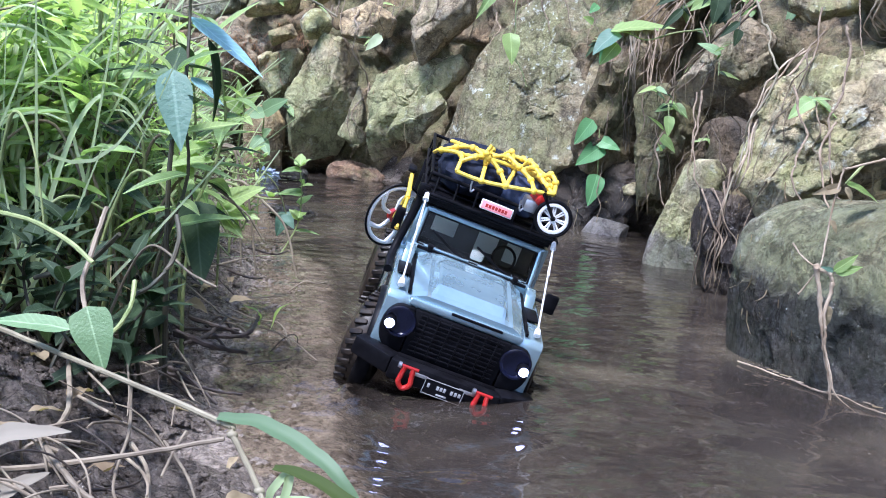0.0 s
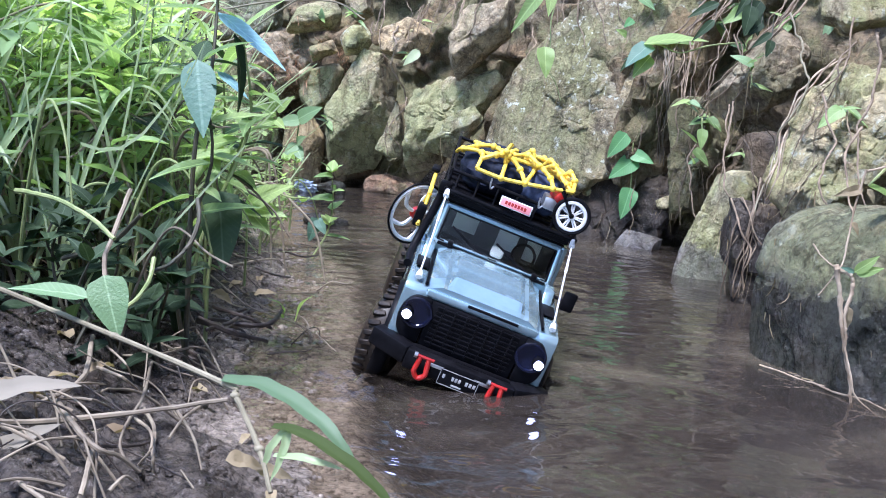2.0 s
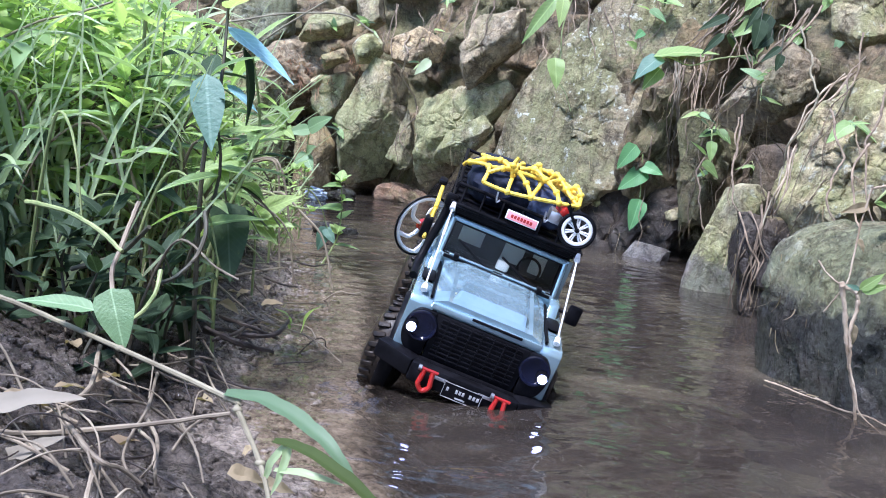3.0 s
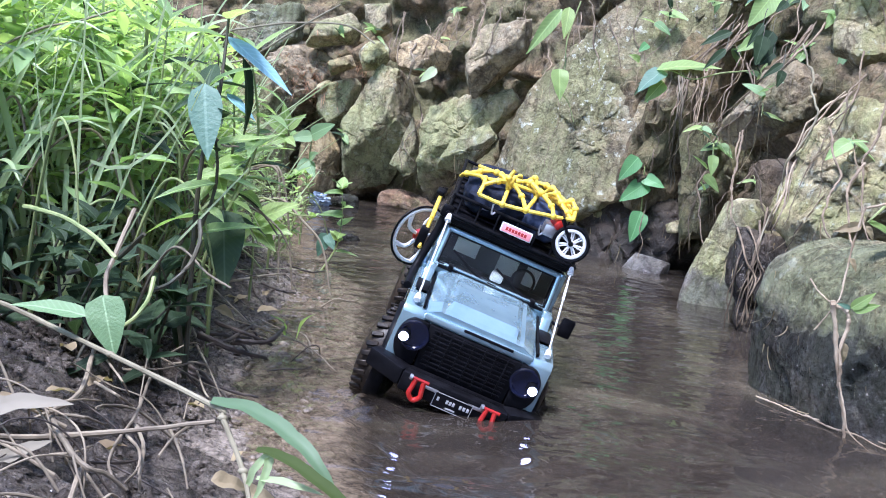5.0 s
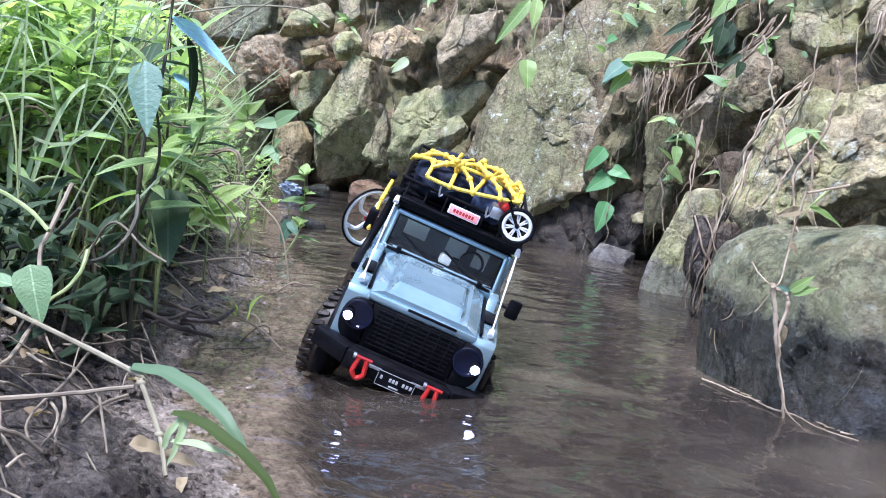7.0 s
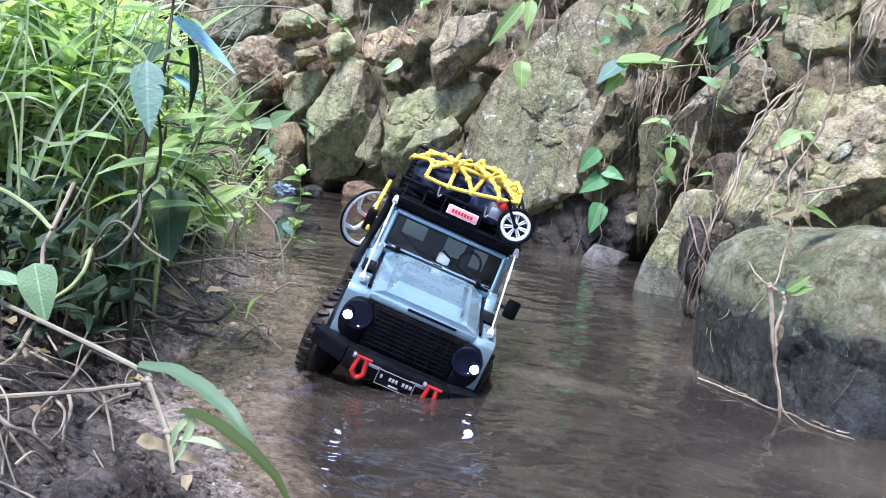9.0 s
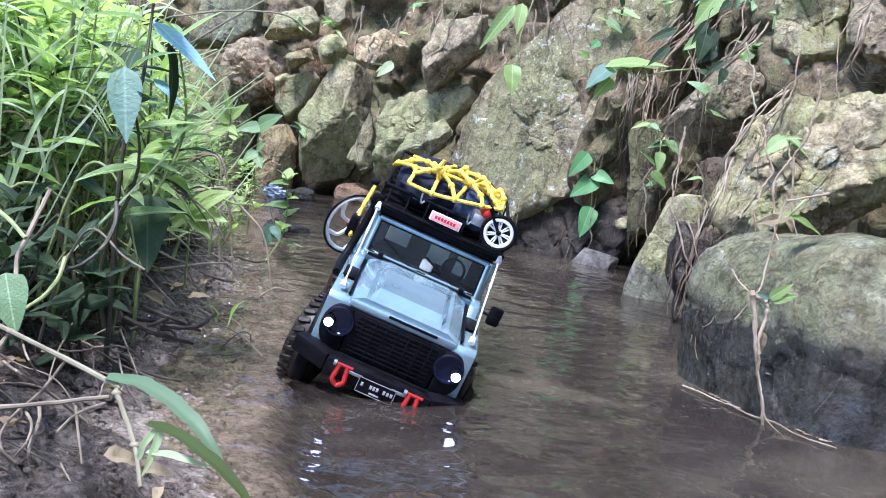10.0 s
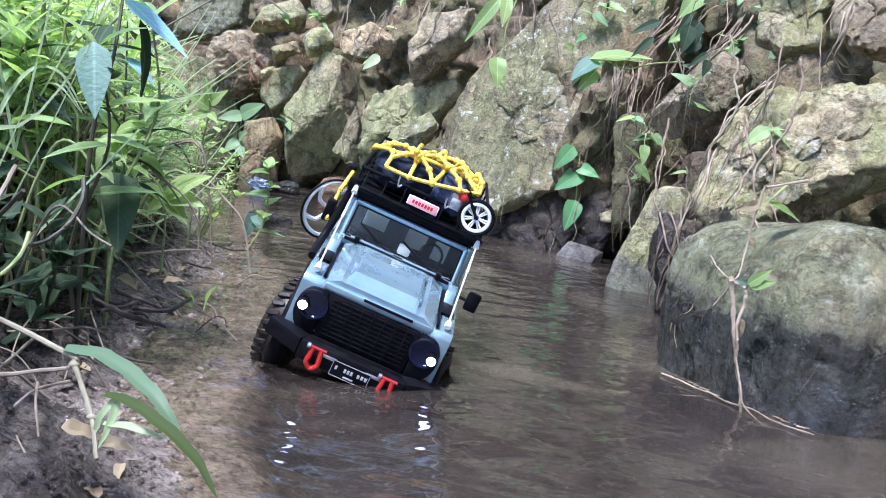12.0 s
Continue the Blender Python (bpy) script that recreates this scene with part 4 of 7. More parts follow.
for x, dx in ((-0.05, 0.042), (0.01, 0.045)):
    wiper = part("wiper", tube([(x + dx, 0.136, 0.054), (x + dx * 0.4, 0.1365, 0.063), (x, 0.1385, 0.0715)], 0.0019, 0.0014, 6), BLACK, truck)
    part("wiper_blade", rod((x - 0.012, 0.139, 0.0765), (x + dx * 0.55, 0.1365, 0.0605), 0.0015), BLACK, wiper)
part("dashboard", prism([(0.15, 0.03), (0.15, 0.054), (0.166, 0.058), (0.18, 0.05), (0.18, 0.03)], -0.077, 0.077, 0.002), BLACK, truck)
part("dash_box", box((0.017, 0.01, 0.014), (0.004, 0.156, 0.062), 0.003), WHITE, truck, "white box on the dashboard")
for x in (-0.04, 0.04):
    seat = part("seat", join(box((0.046, 0.05, 0.016), (x, 0.225, 0.03), 0.005), box((0.046, 0.014, 0.055), (x, 0.252, 0.055), 0.005, (-10, 0, 0)), box((0.026, 0.01, 0.014), (x, 0.258, 0.09), 0.004)), BLACK, truck)
bulkhead = part("bulkhead", box((0.154, 0.004, 0.062), (0, 0.215, 0.07), 0.0015), CABIN, truck, "dark grey cabin wall with panels painted as daylight")
# pale boxes paint in the daylight seen through the cab's rear windows
for x, z, w, h in ((-0.045, 0.07, 0.032, 0.026), (0.014, 0.069, 0.028, 0.03), (0.05, 0.066, 0.02, 0.03)):
    part("pane", box((w, 0.002, h), (x, 0.2125, z), 0.0009), PANE_DAYLIGHT, bulkhead, "opaque pale panel, daylight through the rear windows put into its colour")
part("steering_wheel", ring(0.015, 0.0018, pose(0.04, 0.188, 0.062, -25, 0, 0), 24, 6), BLACK, truck)
part("roof", join(box((0.168, 0.275, 0.01), (0, 0.302, 0.104), 0.004), box((0.16, 0.02, 0.007), (0, 0.166, 0.1035), 0.003)), BLACK, truck, "black roof")
rear = part("rear_door", join(box((0.17, 0.006, 0.09), (0, 0.434, 0.0), 0.002), box((0.17, 0.006, 0.01), (0, 0.434, 0.098), 0.002), box((0.014, 0.006, 0.06), (-0.078, 0.434, 0.07), 0.002), box((0.014, 0.006, 0.06), (0.078, 0.434, 0.07), 0.002), box((0.012, 0.006, 0.06), (0.022, 0.434, 0.07), 0.002)), BLACK, truck, "black rear door with two windows")
part("snorkel", tube([(-0.099, 0.09, 0.025), (-0.0995, 0.12, 0.03), (-0.097, 0.142, 0.048), (-0.092, 0.152, 0.085), (-0.09, 0.155, 0.112)], 0.0052, sides=10), BLACK, truck, "black snorkel pipe")
part("snorkel_head", box((0.016, 0.016, 0.016), (-0.0895, 0.153, 0.117), 0.004), BLACK, truck)
for side in (-1, 1):
    if side > 0:
        mirror = part("mirror", box((0.018, 0.008, 0.026), (side * 0.113, 0.14, 0.04), 0.003), BLACK, truck, "black side mirror")
        part("mirror_arm", rod((side * 0.09, 0.148, 0.038), (side * 0.108, 0.143, 0.038), 0.0022), BLACK, mirror)
    # limb-riser cables from the rack's corners to the wings
    low, high = Vector((side * 0.083, 0.012, 0.038)), Vector((side * 0.085, 0.138, 0.117))
    cable = part("cable", tube([low, low.lerp(high, 0.5) - Vector((0, 0, 0.001)), high], 0.0012, sides=8), CABLE, truck, "braided white wing cable")
    for f, r, n in ((0.0, 0.0062, 0.009), (0.93, 0.0058, 0.011), (0.62, 0.0026, 0.03)):
        a = low.lerp(high, f)
        part("cable_clamp", rod(a, a + (high - low).normalized() * n, r * 0.68, r * 0.5, 8), WHITE, cable, "white plastic clamp")

# wheels: knobbly tyre and dark rim
tyre_bm = ring(0.041, 0.0165, None, 40, 12, 1.35)
lug_mesh = mesh_from(box((0.0062, 0.015, 0.0042), (0, 0, 0.0572), 0.001, (0, 0, 0), 1), "tread_block", RUBBER)
tyre_mesh = mesh_from(tyre_bm, "tyre", RUBBER)
spokes = [box((0.006, 0.006, 0.024), (0, -0.012, 0.014), 0.001) for _ in range(6)]
for k, b in enumerate(spokes):
    b.transform(Matrix.Rotation(6.28319 * k / 6, 4, "Y"))
rim_mesh = mesh_from(join(rod((0, -0.013, 0), (0, 0.013, 0), 0.008, sides=16), ring(0.0275, 0.0035, pose(0, -0.012, 0), 32, 8), ring(0.0275, 0.004, None, 32, 8, 3.0), *spokes), "rim", BLACK)
for x, y, steer in ((-0.09, 0.066, 12), (0.09, 0.066, 12), (-0.09, 0.345, 0), (0.09, 0.345, 0)):
    wheel = new("wheel")
    wheel.empty_display_size, wheel.parent = 0.02, truck
    wheel.matrix_basis = pose(x, y, -0.062, 0, 0, (-90 if x > 0 else 90) - steer) @ pose(0, 0, 0, 0, 17 * y * 10, 0)
    for nm, me in (("tyre", tyre_mesh), ("rim", rim_mesh)):
        new(nm, me).parent = wheel
    for k in range(56):
        s = 1 if k % 2 else -1
        lug = new("tread_block", lug_mesh)
        lug.parent = wheel
        lug.matrix_basis = Matrix.Rotation(6.28319 * (k // 2) / 28 + s * 0.056, 4, "Y") @ pose(0, s * 0.0098, 0, 0, 0, s * 20)
for y in (0.066, 0.345):
    part("axle", rod((-0.09, y, -0.062), (0.09, y, -0.062), 0.006), BLACK, truck)

# roof rack
rack = part("roof_rack", box((0.172, 0.28, 0.002), (0, 0.28, 0.1135), 0.0006), BLACK, truck, "black roof rack")
for z, y0 in ((0.118, 0.14), (0.142, 0.15)):
    for a, b in (((-0.088, y0), (0.088, y0)), ((-0.088, 0.42), (0.088, 0.42)), ((-0.088, y0), (-0.088, 0.42)), ((0.088, y0), (0.088, 0.42))):
        part("rack_rail", rod((*a, z), (*b, z), 0.0024), BLACK, rack)
for k in range(7):
    part("rack_post", rod((-0.078 + 0.026 * k, 0.14, 0.118), (-0.078 + 0.026 * k, 0.15, 0.142), 0.0014), BLACK, rack)
for k in range(5):
    for x in (-0.088, 0.088):
        part("rack_post", rod((x, 0.16 + 0.064 * k, 0.118), (x, 0.16 + 0.064 * k, 0.142), 0.0014), BLACK, rack)
for k in range(8):
    part("rack_bar", box((0.17, 0.008, 0.003), (0, 0.155 + 0.036 * k, 0.117), 0.0008), BLACK, rack)
part("rack_visor", box((0.165, 0.003, 0.012), (0, 0.149, 0.112), 0.001, (-18, 0, 0)), BLACK, rack)
sign = part("rack_sign", box((0.042, 0.0025, 0.0125), (0.001, 0.1365, 0.1315), 0.001, (-14, 0, 0)), WHITE, rack, "white sign with a red panel")
panel = part("sign_face", box((0.039, 0.0012, 0.0098), (0.001, 0.1352, 0.1315), 0.0004, (-14, 0, 0)), PINK, sign)
for k in range(7):
    part("sign_mark", box((0.0032, 0.0006, 0.0045), (-0.012 + 0.0042 * k, 0.1346, 0.1315), 0.0002, (-14, 0, 0), 1), RED, sign)

# ---- load on the rack ----
def bag(at, size, material, label, seed):
    """A stuffed cloth bag: rounded, sagging, creased."""
    bm = bmesh.new()
    bmesh.ops.create_icosphere(bm, subdivisions=4, radius=1)
    for v in bm.verts:
        p = Vector([math.copysign(abs(c) ** 0.6, c) for c in v.co])
        q = p * 1.6 + Vector((seed, 0, 0))
        v.co = Vector((p.x * size[0], p.y * size[1], p.z * size[2])) * (1 + 0.12 * fbm(q, 4) - 0.05 * abs(noise.noise(q * 4)))
    ob = new("bag", mesh_from(bm, "bag", material))
    ob.matrix_basis = TRUCK @ pose(*at)
    return tagged(ob, label, "bag", "bags on the rack")


bag((-0.025, 0.235, 0.146), (0.055, 0.07, 0.026), CANVAS, "stuffed dark blue cloth bag lying on the roof rack", 1)
bag((0.03, 0.215, 0.148), (0.03, 0.05, 0.026), CANVAS_BLUE, "small blue-grey cloth bag on the roof rack", 2)
bag((0.0, 0.36, 0.14), (0.07, 0.045, 0.022), CANVAS, "dark cloth bag at the back of the roof rack", 3)

net = base_empty("cargo_net", TRUCK, "yellow elastic cargo net tied over the bags on the rack", "cargo net")


def cord(points, r=0.0027):
    ob = part("cord", tube(points, r, sides=8), YELLOW, net)
    for p in points[1:-1]:
        knot = bmesh.new()
        bmesh.ops.create_icosphere(knot, subdivisions=2, radius=r * 1.75, matrix=Matrix.Translation(p))
        part("knot", knot, YELLOW, ob)
    return ob


cord([(-0.062, 0.14, 0.156), (-0.03, 0.137, 0.157), (0.0, 0.136, 0.162), (0.035, 0.137, 0.169), (0.06, 0.14, 0.174)], 0.0025)
cord([(-0.09, 0.24, 0.15), (-0.085, 0.2, 0.163), (-0.062, 0.17, 0.172), (-0.062, 0.14, 0.156)])
cord([(-0.07, 0.3, 0.162), (-0.04, 0.25, 0.172), (0.0, 0.23, 0.178), (0.035, 0.2, 0.178), (0.06, 0.14, 0.174)])
cord([(-0.03, 0.137, 0.157), (-0.028, 0.18, 0.174), (-0.022, 0.24, 0.176), (-0.01, 0.32, 0.168), (0.0, 0.41, 0.146)])
cord([(0.0, 0.136, 0.162), (0.01, 0.19, 0.176), (0.005, 0.25, 0.178), (0.03, 0.34, 0.166), (0.05, 0.41, 0.146)])
cord([(-0.062, 0.17, 0.172), (-0.03, 0.178, 0.178), (0.01, 0.185, 0.18), (0.04, 0.18, 0.182), (0.055, 0.15, 0.176)])
cord([(0.02, 0.21, 0.178), (0.026, 0.2, 0.191), (0.034, 0.19, 0.188), (0.04, 0.18, 0.178)])
cord([(-0.03, 0.165, 0.172), (-0.034, 0.164, 0.186), (-0.031, 0.165, 0.198)])
cord([(-0.01, 0.22, 0.178), (0.0, 0.205, 0.193), (0.008, 0.2, 0.18)])
cord([(0.04, 0.17, 0.18), (0.05, 0.16, 0.192), (0.058, 0.15, 0.186), (0.06, 0.14, 0.174)])
cord([(-0.085, 0.2, 0.163), (-0.07, 0.185, 0.176), (-0.05, 0.19, 0.182), (-0.03, 0.178, 0.178)])
cord([(-0.062, 0.155, 0.166), (-0.045, 0.16, 0.178), (-0.03, 0.165, 0.182), (-0.01, 0.16, 0.172), (0.0, 0.136, 0.162)])
cord([(-0.02, 0.2, 0.18), (-0.005, 0.185, 0.189), (0.012, 0.17, 0.184), (0.03, 0.16, 0.176), (0.035, 0.137, 0.169)])
cord([(0.0, 0.25, 0.18), (0.02, 0.225, 0.187), (0.035, 0.205, 0.186), (0.05, 0.175, 0.184), (0.058, 0.15, 0.178)])
cord([(0.02, 0.19, 0.18), (0.03, 0.175, 0.19), (0.04, 0.165, 0.184), (0.05, 0.15, 0.178), (0.06, 0.14, 0.172)])
for x in (-0.04, 0.025):
    part("hook", tube([(x, 0.137, 0.153), (x + 0.001, 0.136, 0.145), (x + 0.003, 0.136, 0.14), (x + 0.006, 0.137, 0.144)], 0.0012, sides=6), STEEL, net, "small steel hook")


def bike_wheel(parent, m, R, count, broad, rim_material, label):
    wheel = new("wheel")
    wheel.empty_display_size, wheel.parent = 0.01, parent
    wheel.matrix_basis = m
    part("tyre", ring(R - 0.0018, 0.0015 if broad else 0.0024, None, 48, 8), BLACK, wheel)
    part("rim", ring(R - 0.0062, 0.0026, None, 48, 6), rim_material, wheel, label)
    part("hub", rod((0, -0.004, 0), (0, 0.004, 0), R * (0.2 if broad else 0.1), sides=16), RED if broad else BLACK, wheel, "red hub" if broad else "")
    for k in range(count):
        a = 6.28319 * k / count
        twist = 0.55 if broad else 0.12 * (1 if k % 2 else -1)
        e = (math.sin(a + twist) * (R - 0.006), 0, math.cos(a + twist) * (R - 0.006))
        s = (math.sin(a) * R * 0.14, 0, math.cos(a) * R * 0.14)
        if broad:
            mid = (math.sin(a + 0.12) * R * 0.55, 0, math.cos(a + 0.12) * R * 0.55)
            bm = tube([s, mid, e], 0.0026, 0.0034, 6, 5)
        else:
            bm = rod(s, e, 0.0011, sides=6)
        part("spoke", bm, rim_material, wheel)
    return wheel


bike = base_empty("toy_bicycle", TRUCK, "yellow toy bicycle with white five-spoke wheels tied to the truck's side", "toy bicycle")
bike_wheel(bike, pose(-0.109, 0.235, 0.05, 0, 0, 38), 0.046, 5, True, WHITE, "white rim")
part("fork", tube([(-0.109, 0.226, 0.05), (-0.106, 0.213, 0.075), (-0.103, 0.2, 0.1)], 0.002, sides=8), YELLOW, bike)
part("frame", join(rod((-0.104, 0.168, 0.096), (-0.104, 0.15, 0.06), 0.0024), rod((-0.104, 0.15, 0.06), (-0.104, 0.2, 0.045), 0.003), rod((-0.104, 0.168, 0.096), (-0.104, 0.3, 0.1), 0.003)), YELLOW, bike)
part("saddle", box((0.012, 0.03, 0.007), (-0.106, 0.3, 0.106), 0.003), BLACK, bike)
part("crank", box((0.012, 0.02, 0.03), (-0.106, 0.16, 0.07), 0.003), BLACK, bike)
moto = base_empty("toy_motorbike", TRUCK, "red toy motorbike lying on the rack with a multi-spoke wheel", "toy motorbike")
bike_wheel(moto, pose(0.068, 0.125, 0.148, 0, 0, -6), 0.0235, 14, False, WHITE, "pale wire-spoked rim")
part("fork", join(rod((0.067, 0.121, 0.149), (0.046, 0.128, 0.172), 0.002), rod((0.067, 0.13, 0.149), (0.048, 0.137, 0.172), 0.002)), BLACK, moto)
part("tank", box((0.018, 0.03, 0.014), (0.047, 0.148, 0.16), 0.005, (0, 30, 10)), RED, moto, "red fuel tank")
part("engine", box((0.02, 0.03, 0.016), (0.04, 0.15, 0.15), 0.003), STEEL, moto)
part("handlebar", tube([(0.044, 0.115, 0.178), (0.047, 0.13, 0.176), (0.044, 0.15, 0.178)], 0.0015), BLACK, moto)


# ---- leaves and plants ----
def leaf_mesh(name, width, material, fold=0.25, droop=0.25, cols=4, rows=9, heart=0.0, wave=0.03, seed=0):
    """A leaf one long along +y with a folded midrib, drooping towards its tip."""
    rng = random.Random(seed)
    bm, grid = bmesh.new(), []
    for j in range(rows + 1):
        t = j / rows
        w = width * 0.5 * (math.sin(math.pi * min(1, t ** (0.62 - 0.2 * heart)))) ** (0.9 - 0.25 * heart)
        w = max(w, 0.004)
        z = -droop * t * t
        line = []
        for i in range(cols + 1):
            s = 2 * i / cols - 1
            back = -heart * 0.12 * (abs(s) * (1 - t)) if t < 0.3 else 0
            line.append(bm.verts.new((s * w, t + back, z + fold * abs(s) * w + wave * math.sin(t * 14 + s * 2 + seed) * w * 2)))
        grid.append(line)
    for a, b in zip(grid, grid[1:]):
        for i in range(cols):
            bm.faces.new((a[i], a[i + 1], b[i + 1], b[i]))
    return mesh_from(bm, name, material)


LANCE = [leaf_mesh("leaf", w, m, 0.3, d, seed=k) for k, (w, d, m) in enumerate(((0.26, 0.2, LEAF), (0.3, 0.4, LEAF), (0.24, 0.1, LEAF_BRIGHT), (0.3, 0.3, LEAF_BRIGHT), (0.34, 0.35, LEAF_DARK_SHADED)))]
LANCE_BLUE = leaf_mesh("leaf", 0.3, LEAF_BLUE, 0.2, 0.12, seed=7)
LANCE_MID = leaf_mesh("leaf", 0.34, LEAF_MID, 0.2, 0.15, seed=17)
LANCE_SKY_SHEEN = leaf_mesh("leaf", 0.28, LEAF_SKY_SHEEN, 0.15, 0.1, seed=6)
LANCE_DARK = leaf_mesh("leaf", 0.3, LEAF_DARK_SHADED, 0.25, 0.25, seed=8)
LANCE_BRIGHT = leaf_mesh("leaf", 0.4, LEAF_BRIGHT, 0.2, 0.2, seed=9)
OVATE = leaf_mesh("leaf", 0.58, LEAF, 0.2, 0.25, 6, 10, 0.6, seed=10)
OVATE_BRIGHT = leaf_mesh("leaf", 0.6, LEAF_BRIGHT, 0.2, 0.25, 6, 10, 0.6, seed=11)
OVATE_MID = leaf_mesh("leaf", 0.56, LEAF_MID, 0.12, 0.2, 6, 10, 0.5, 0.015, 14)
OVATE_IVY = leaf_mesh("leaf", 0.6, LEAF_IVY, 0.16, 0.22, 6, 10, 0.6, 0.03, 18)
OVATE_DARK = leaf_mesh("leaf", 0.56, LEAF_DARK_SHADED, 0.15, 0.2, 6, 10, 0.5, 0.04, 15)
OVATE_BLUE = leaf_mesh("leaf", 0.62, LEAF_BLUE, 0.2, 0.25, 6, 10, 0.6, seed=12)
PALE_LEAF = leaf_mesh("leaf", 0.5, GRASS_PALE, 0.15, 0.2, 6, 10, 0.3, seed=16)
DRY = leaf_mesh("leaf", 0.3, LEAF_DRY, 0.5, 0.3, seed=13, wave=0.12)


def leaf(mesh, base, tip, face=(0, 0, 1), parent=None, broad=1.0):
    """A leaf from base to tip, its upper side towards face."""
    base, tip = Vector(base), Vector(tip)
    y = tip - base
    n = y.length
    y.normalize()
    x = y.cross(Vector(face)).normalized()
    z = x.cross(y)
    ob = new("leaf", mesh)
    m = Matrix(((x.x, y.x, z.x, base.x), (x.y, y.y, z.y, base.y), (x.z, y.z, z.z, base.z), (0, 0, 0, 1))) @ Matrix.Diagonal((n * broad, n, n, 1))
    if parent:
        ob.parent = parent
        m = parent.matrix_basis.inverted() @ m
    ob.matrix_basis = m
    return ob


def rooted(x, y, drop=0.006):
    return Vector((x, y, float(ground_height(x, y)) - drop))


def herb(x, y, height, lean, count, size, seed, meshes=LANCE, stem=STEM, label="leafy green weed with narrow pointed leaves", r=0.0022, bare=0.25):
    """A weed: a thin bowed stem with leaves in turn all the way up."""
    rng = random.Random(seed)
    root = rooted(x, y)
    ob = base_empty("weed", Matrix.Translation(root), label, "weed", "weeds on the bank")
    top = Vector((lean[0], lean[1], height))
    pts = [Vector((0, 0, 0)), top * 0.35 + Vector((rng.uniform(-1, 1), rng.uniform(-1, 1), 0)) * 0.02, top * 0.7 + Vector((rng.uniform(-1, 1), rng.uniform(-1, 1), 0)) * 0.025, top]
    part("stem", tube(pts, r, r * 0.4, 6, 5), stem, ob)
    curve = spline(pts, 12)
    turn = rng.uniform(0, 6.28)
    for k in range(count):
        f = bare + (1 - bare) * (k + 0.5) / count
        p = curve[int(f * (len(curve) - 1))] + root
        turn += 2.4 + rng.uniform(-0.4, 0.4)
        n = size * rng.uniform(0.65, 1.2) * (1.0 - 0.35 * f)
        way = Vector((math.cos(turn), math.sin(turn), rng.uniform(-0.25, 0.75))).normalized()
        leaf(rng.choice(meshes), p, p + way * n, Vector((rng.uniform(-0.3, 0.3), rng.uniform(-0.5, 0.1), 1)), ob)
    for k in range(3):
        turn += 2.1
        way = Vector((math.cos(turn) * 0.7, math.sin(turn) * 0.7, 0.7)).normalized() * size * rng.uniform(0.5, 0.8)
        leaf(rng.choice(meshes), curve[-1] + root, curve[-1] + root + way, Vector((0, -0.4, 1)), ob)
    return ob


def stem_thing(name, points, r, r2, material, label, category, group="", wobble=0.0, seed=0):
    ob = new(name, mesh_from(tube(points, r, r2, 7, 7, wobble, seed), name, material))
    return tagged(ob, label, category, group)


# weeds on the near bank, the tall clump first
for k, (x, y, h, lx, ly, n, s) in enumerate([
        (-0.27, 0.93, 0.32, 0.02, -0.06, 13, 0.085), (-0.30, 1.0, 0.36, 0.05, 0.0, 14, 0.085), (-0.28, 1.02, 0.26, 0.03, 0.02, 12, 0.075),
        (-0.35, 0.95, 0.30, -0.02, 0.0, 13, 0.08), (-0.4, 1.05, 0.36, 0.02, 0.02, 14, 0.085), (-0.36, 1.12, 0.32, 0.04, 0.03, 13, 0.08)]):
    herb(x, y, h, (lx, ly), n, s, 100 + k, LANCE, STEM_DARK if k == 0 else STEM, "tall weed with a thin stem and narrow drooping green leaves", 0.0028, 0.5)
rng = random.Random(5)
for k in range(22):
    y = rng.uniform(0.84, 1.3)
    x = float(np.interp(y, EDGE_Y, EDGE_X)) - rng.uniform(0.2, 0.62)
    herb(x, y, rng.uniform(0.24, 0.38), (rng.uniform(-0.06, 0.05), rng.uniform(-0.12, 0.02)), rng.randint(10, 15), rng.uniform(0.06, 0.095), 700 + k, (LANCE + [LANCE_BRIGHT], LANCE[1:4] + [LANCE_BRIGHT, OVATE])[k % 2], (STEM_DARK, STALK, STEM)[k % 3], "tall weed, bare below and leafy above", 0.0026, 0.5)
for k in range(80):
    y = rng.uniform(1.15, 3.0)
    d = rng.uniform(0.19, 0.75)
    x = float(np.interp(y, EDGE_Y, EDGE_X)) - d
    herb(x, y, rng.uniform(0.1, 0.3) + 0.1 * d, (rng.uniform(-0.06, 0.05), rng.uniform(-0.1, 0.04)), rng.randint(9, 15), rng.uniform(0.05, 0.09) * (1 if y < 1.6 else 0.75), 200 + k, (LANCE, LANCE + [LANCE_BRIGHT], [LANCE[0], LANCE[4], OVATE])[k % 3], STEM if k % 4 else STEM_DARK)

for k in range(30):
    y = rng.uniform(1.75, 3.25)
    x = float(np.interp(y, EDGE_Y, EDGE_X)) - rng.uniform(0.02, 0.25)
    herb(x, y, rng.uniform(0.07, 0.22), (rng.uniform(-0.02, 0.1), rng.uniform(-0.06, 0.03)), rng.randint(5, 9), rng.uniform(0.028, 0.055), 500 + k, ([LANCE[2], LANCE_BRIGHT, OVATE_BRIGHT], [LANCE[0], OVATE, OVATE_BRIGHT])[k % 2], STEM, "small leafy weed growing at the water's edge")
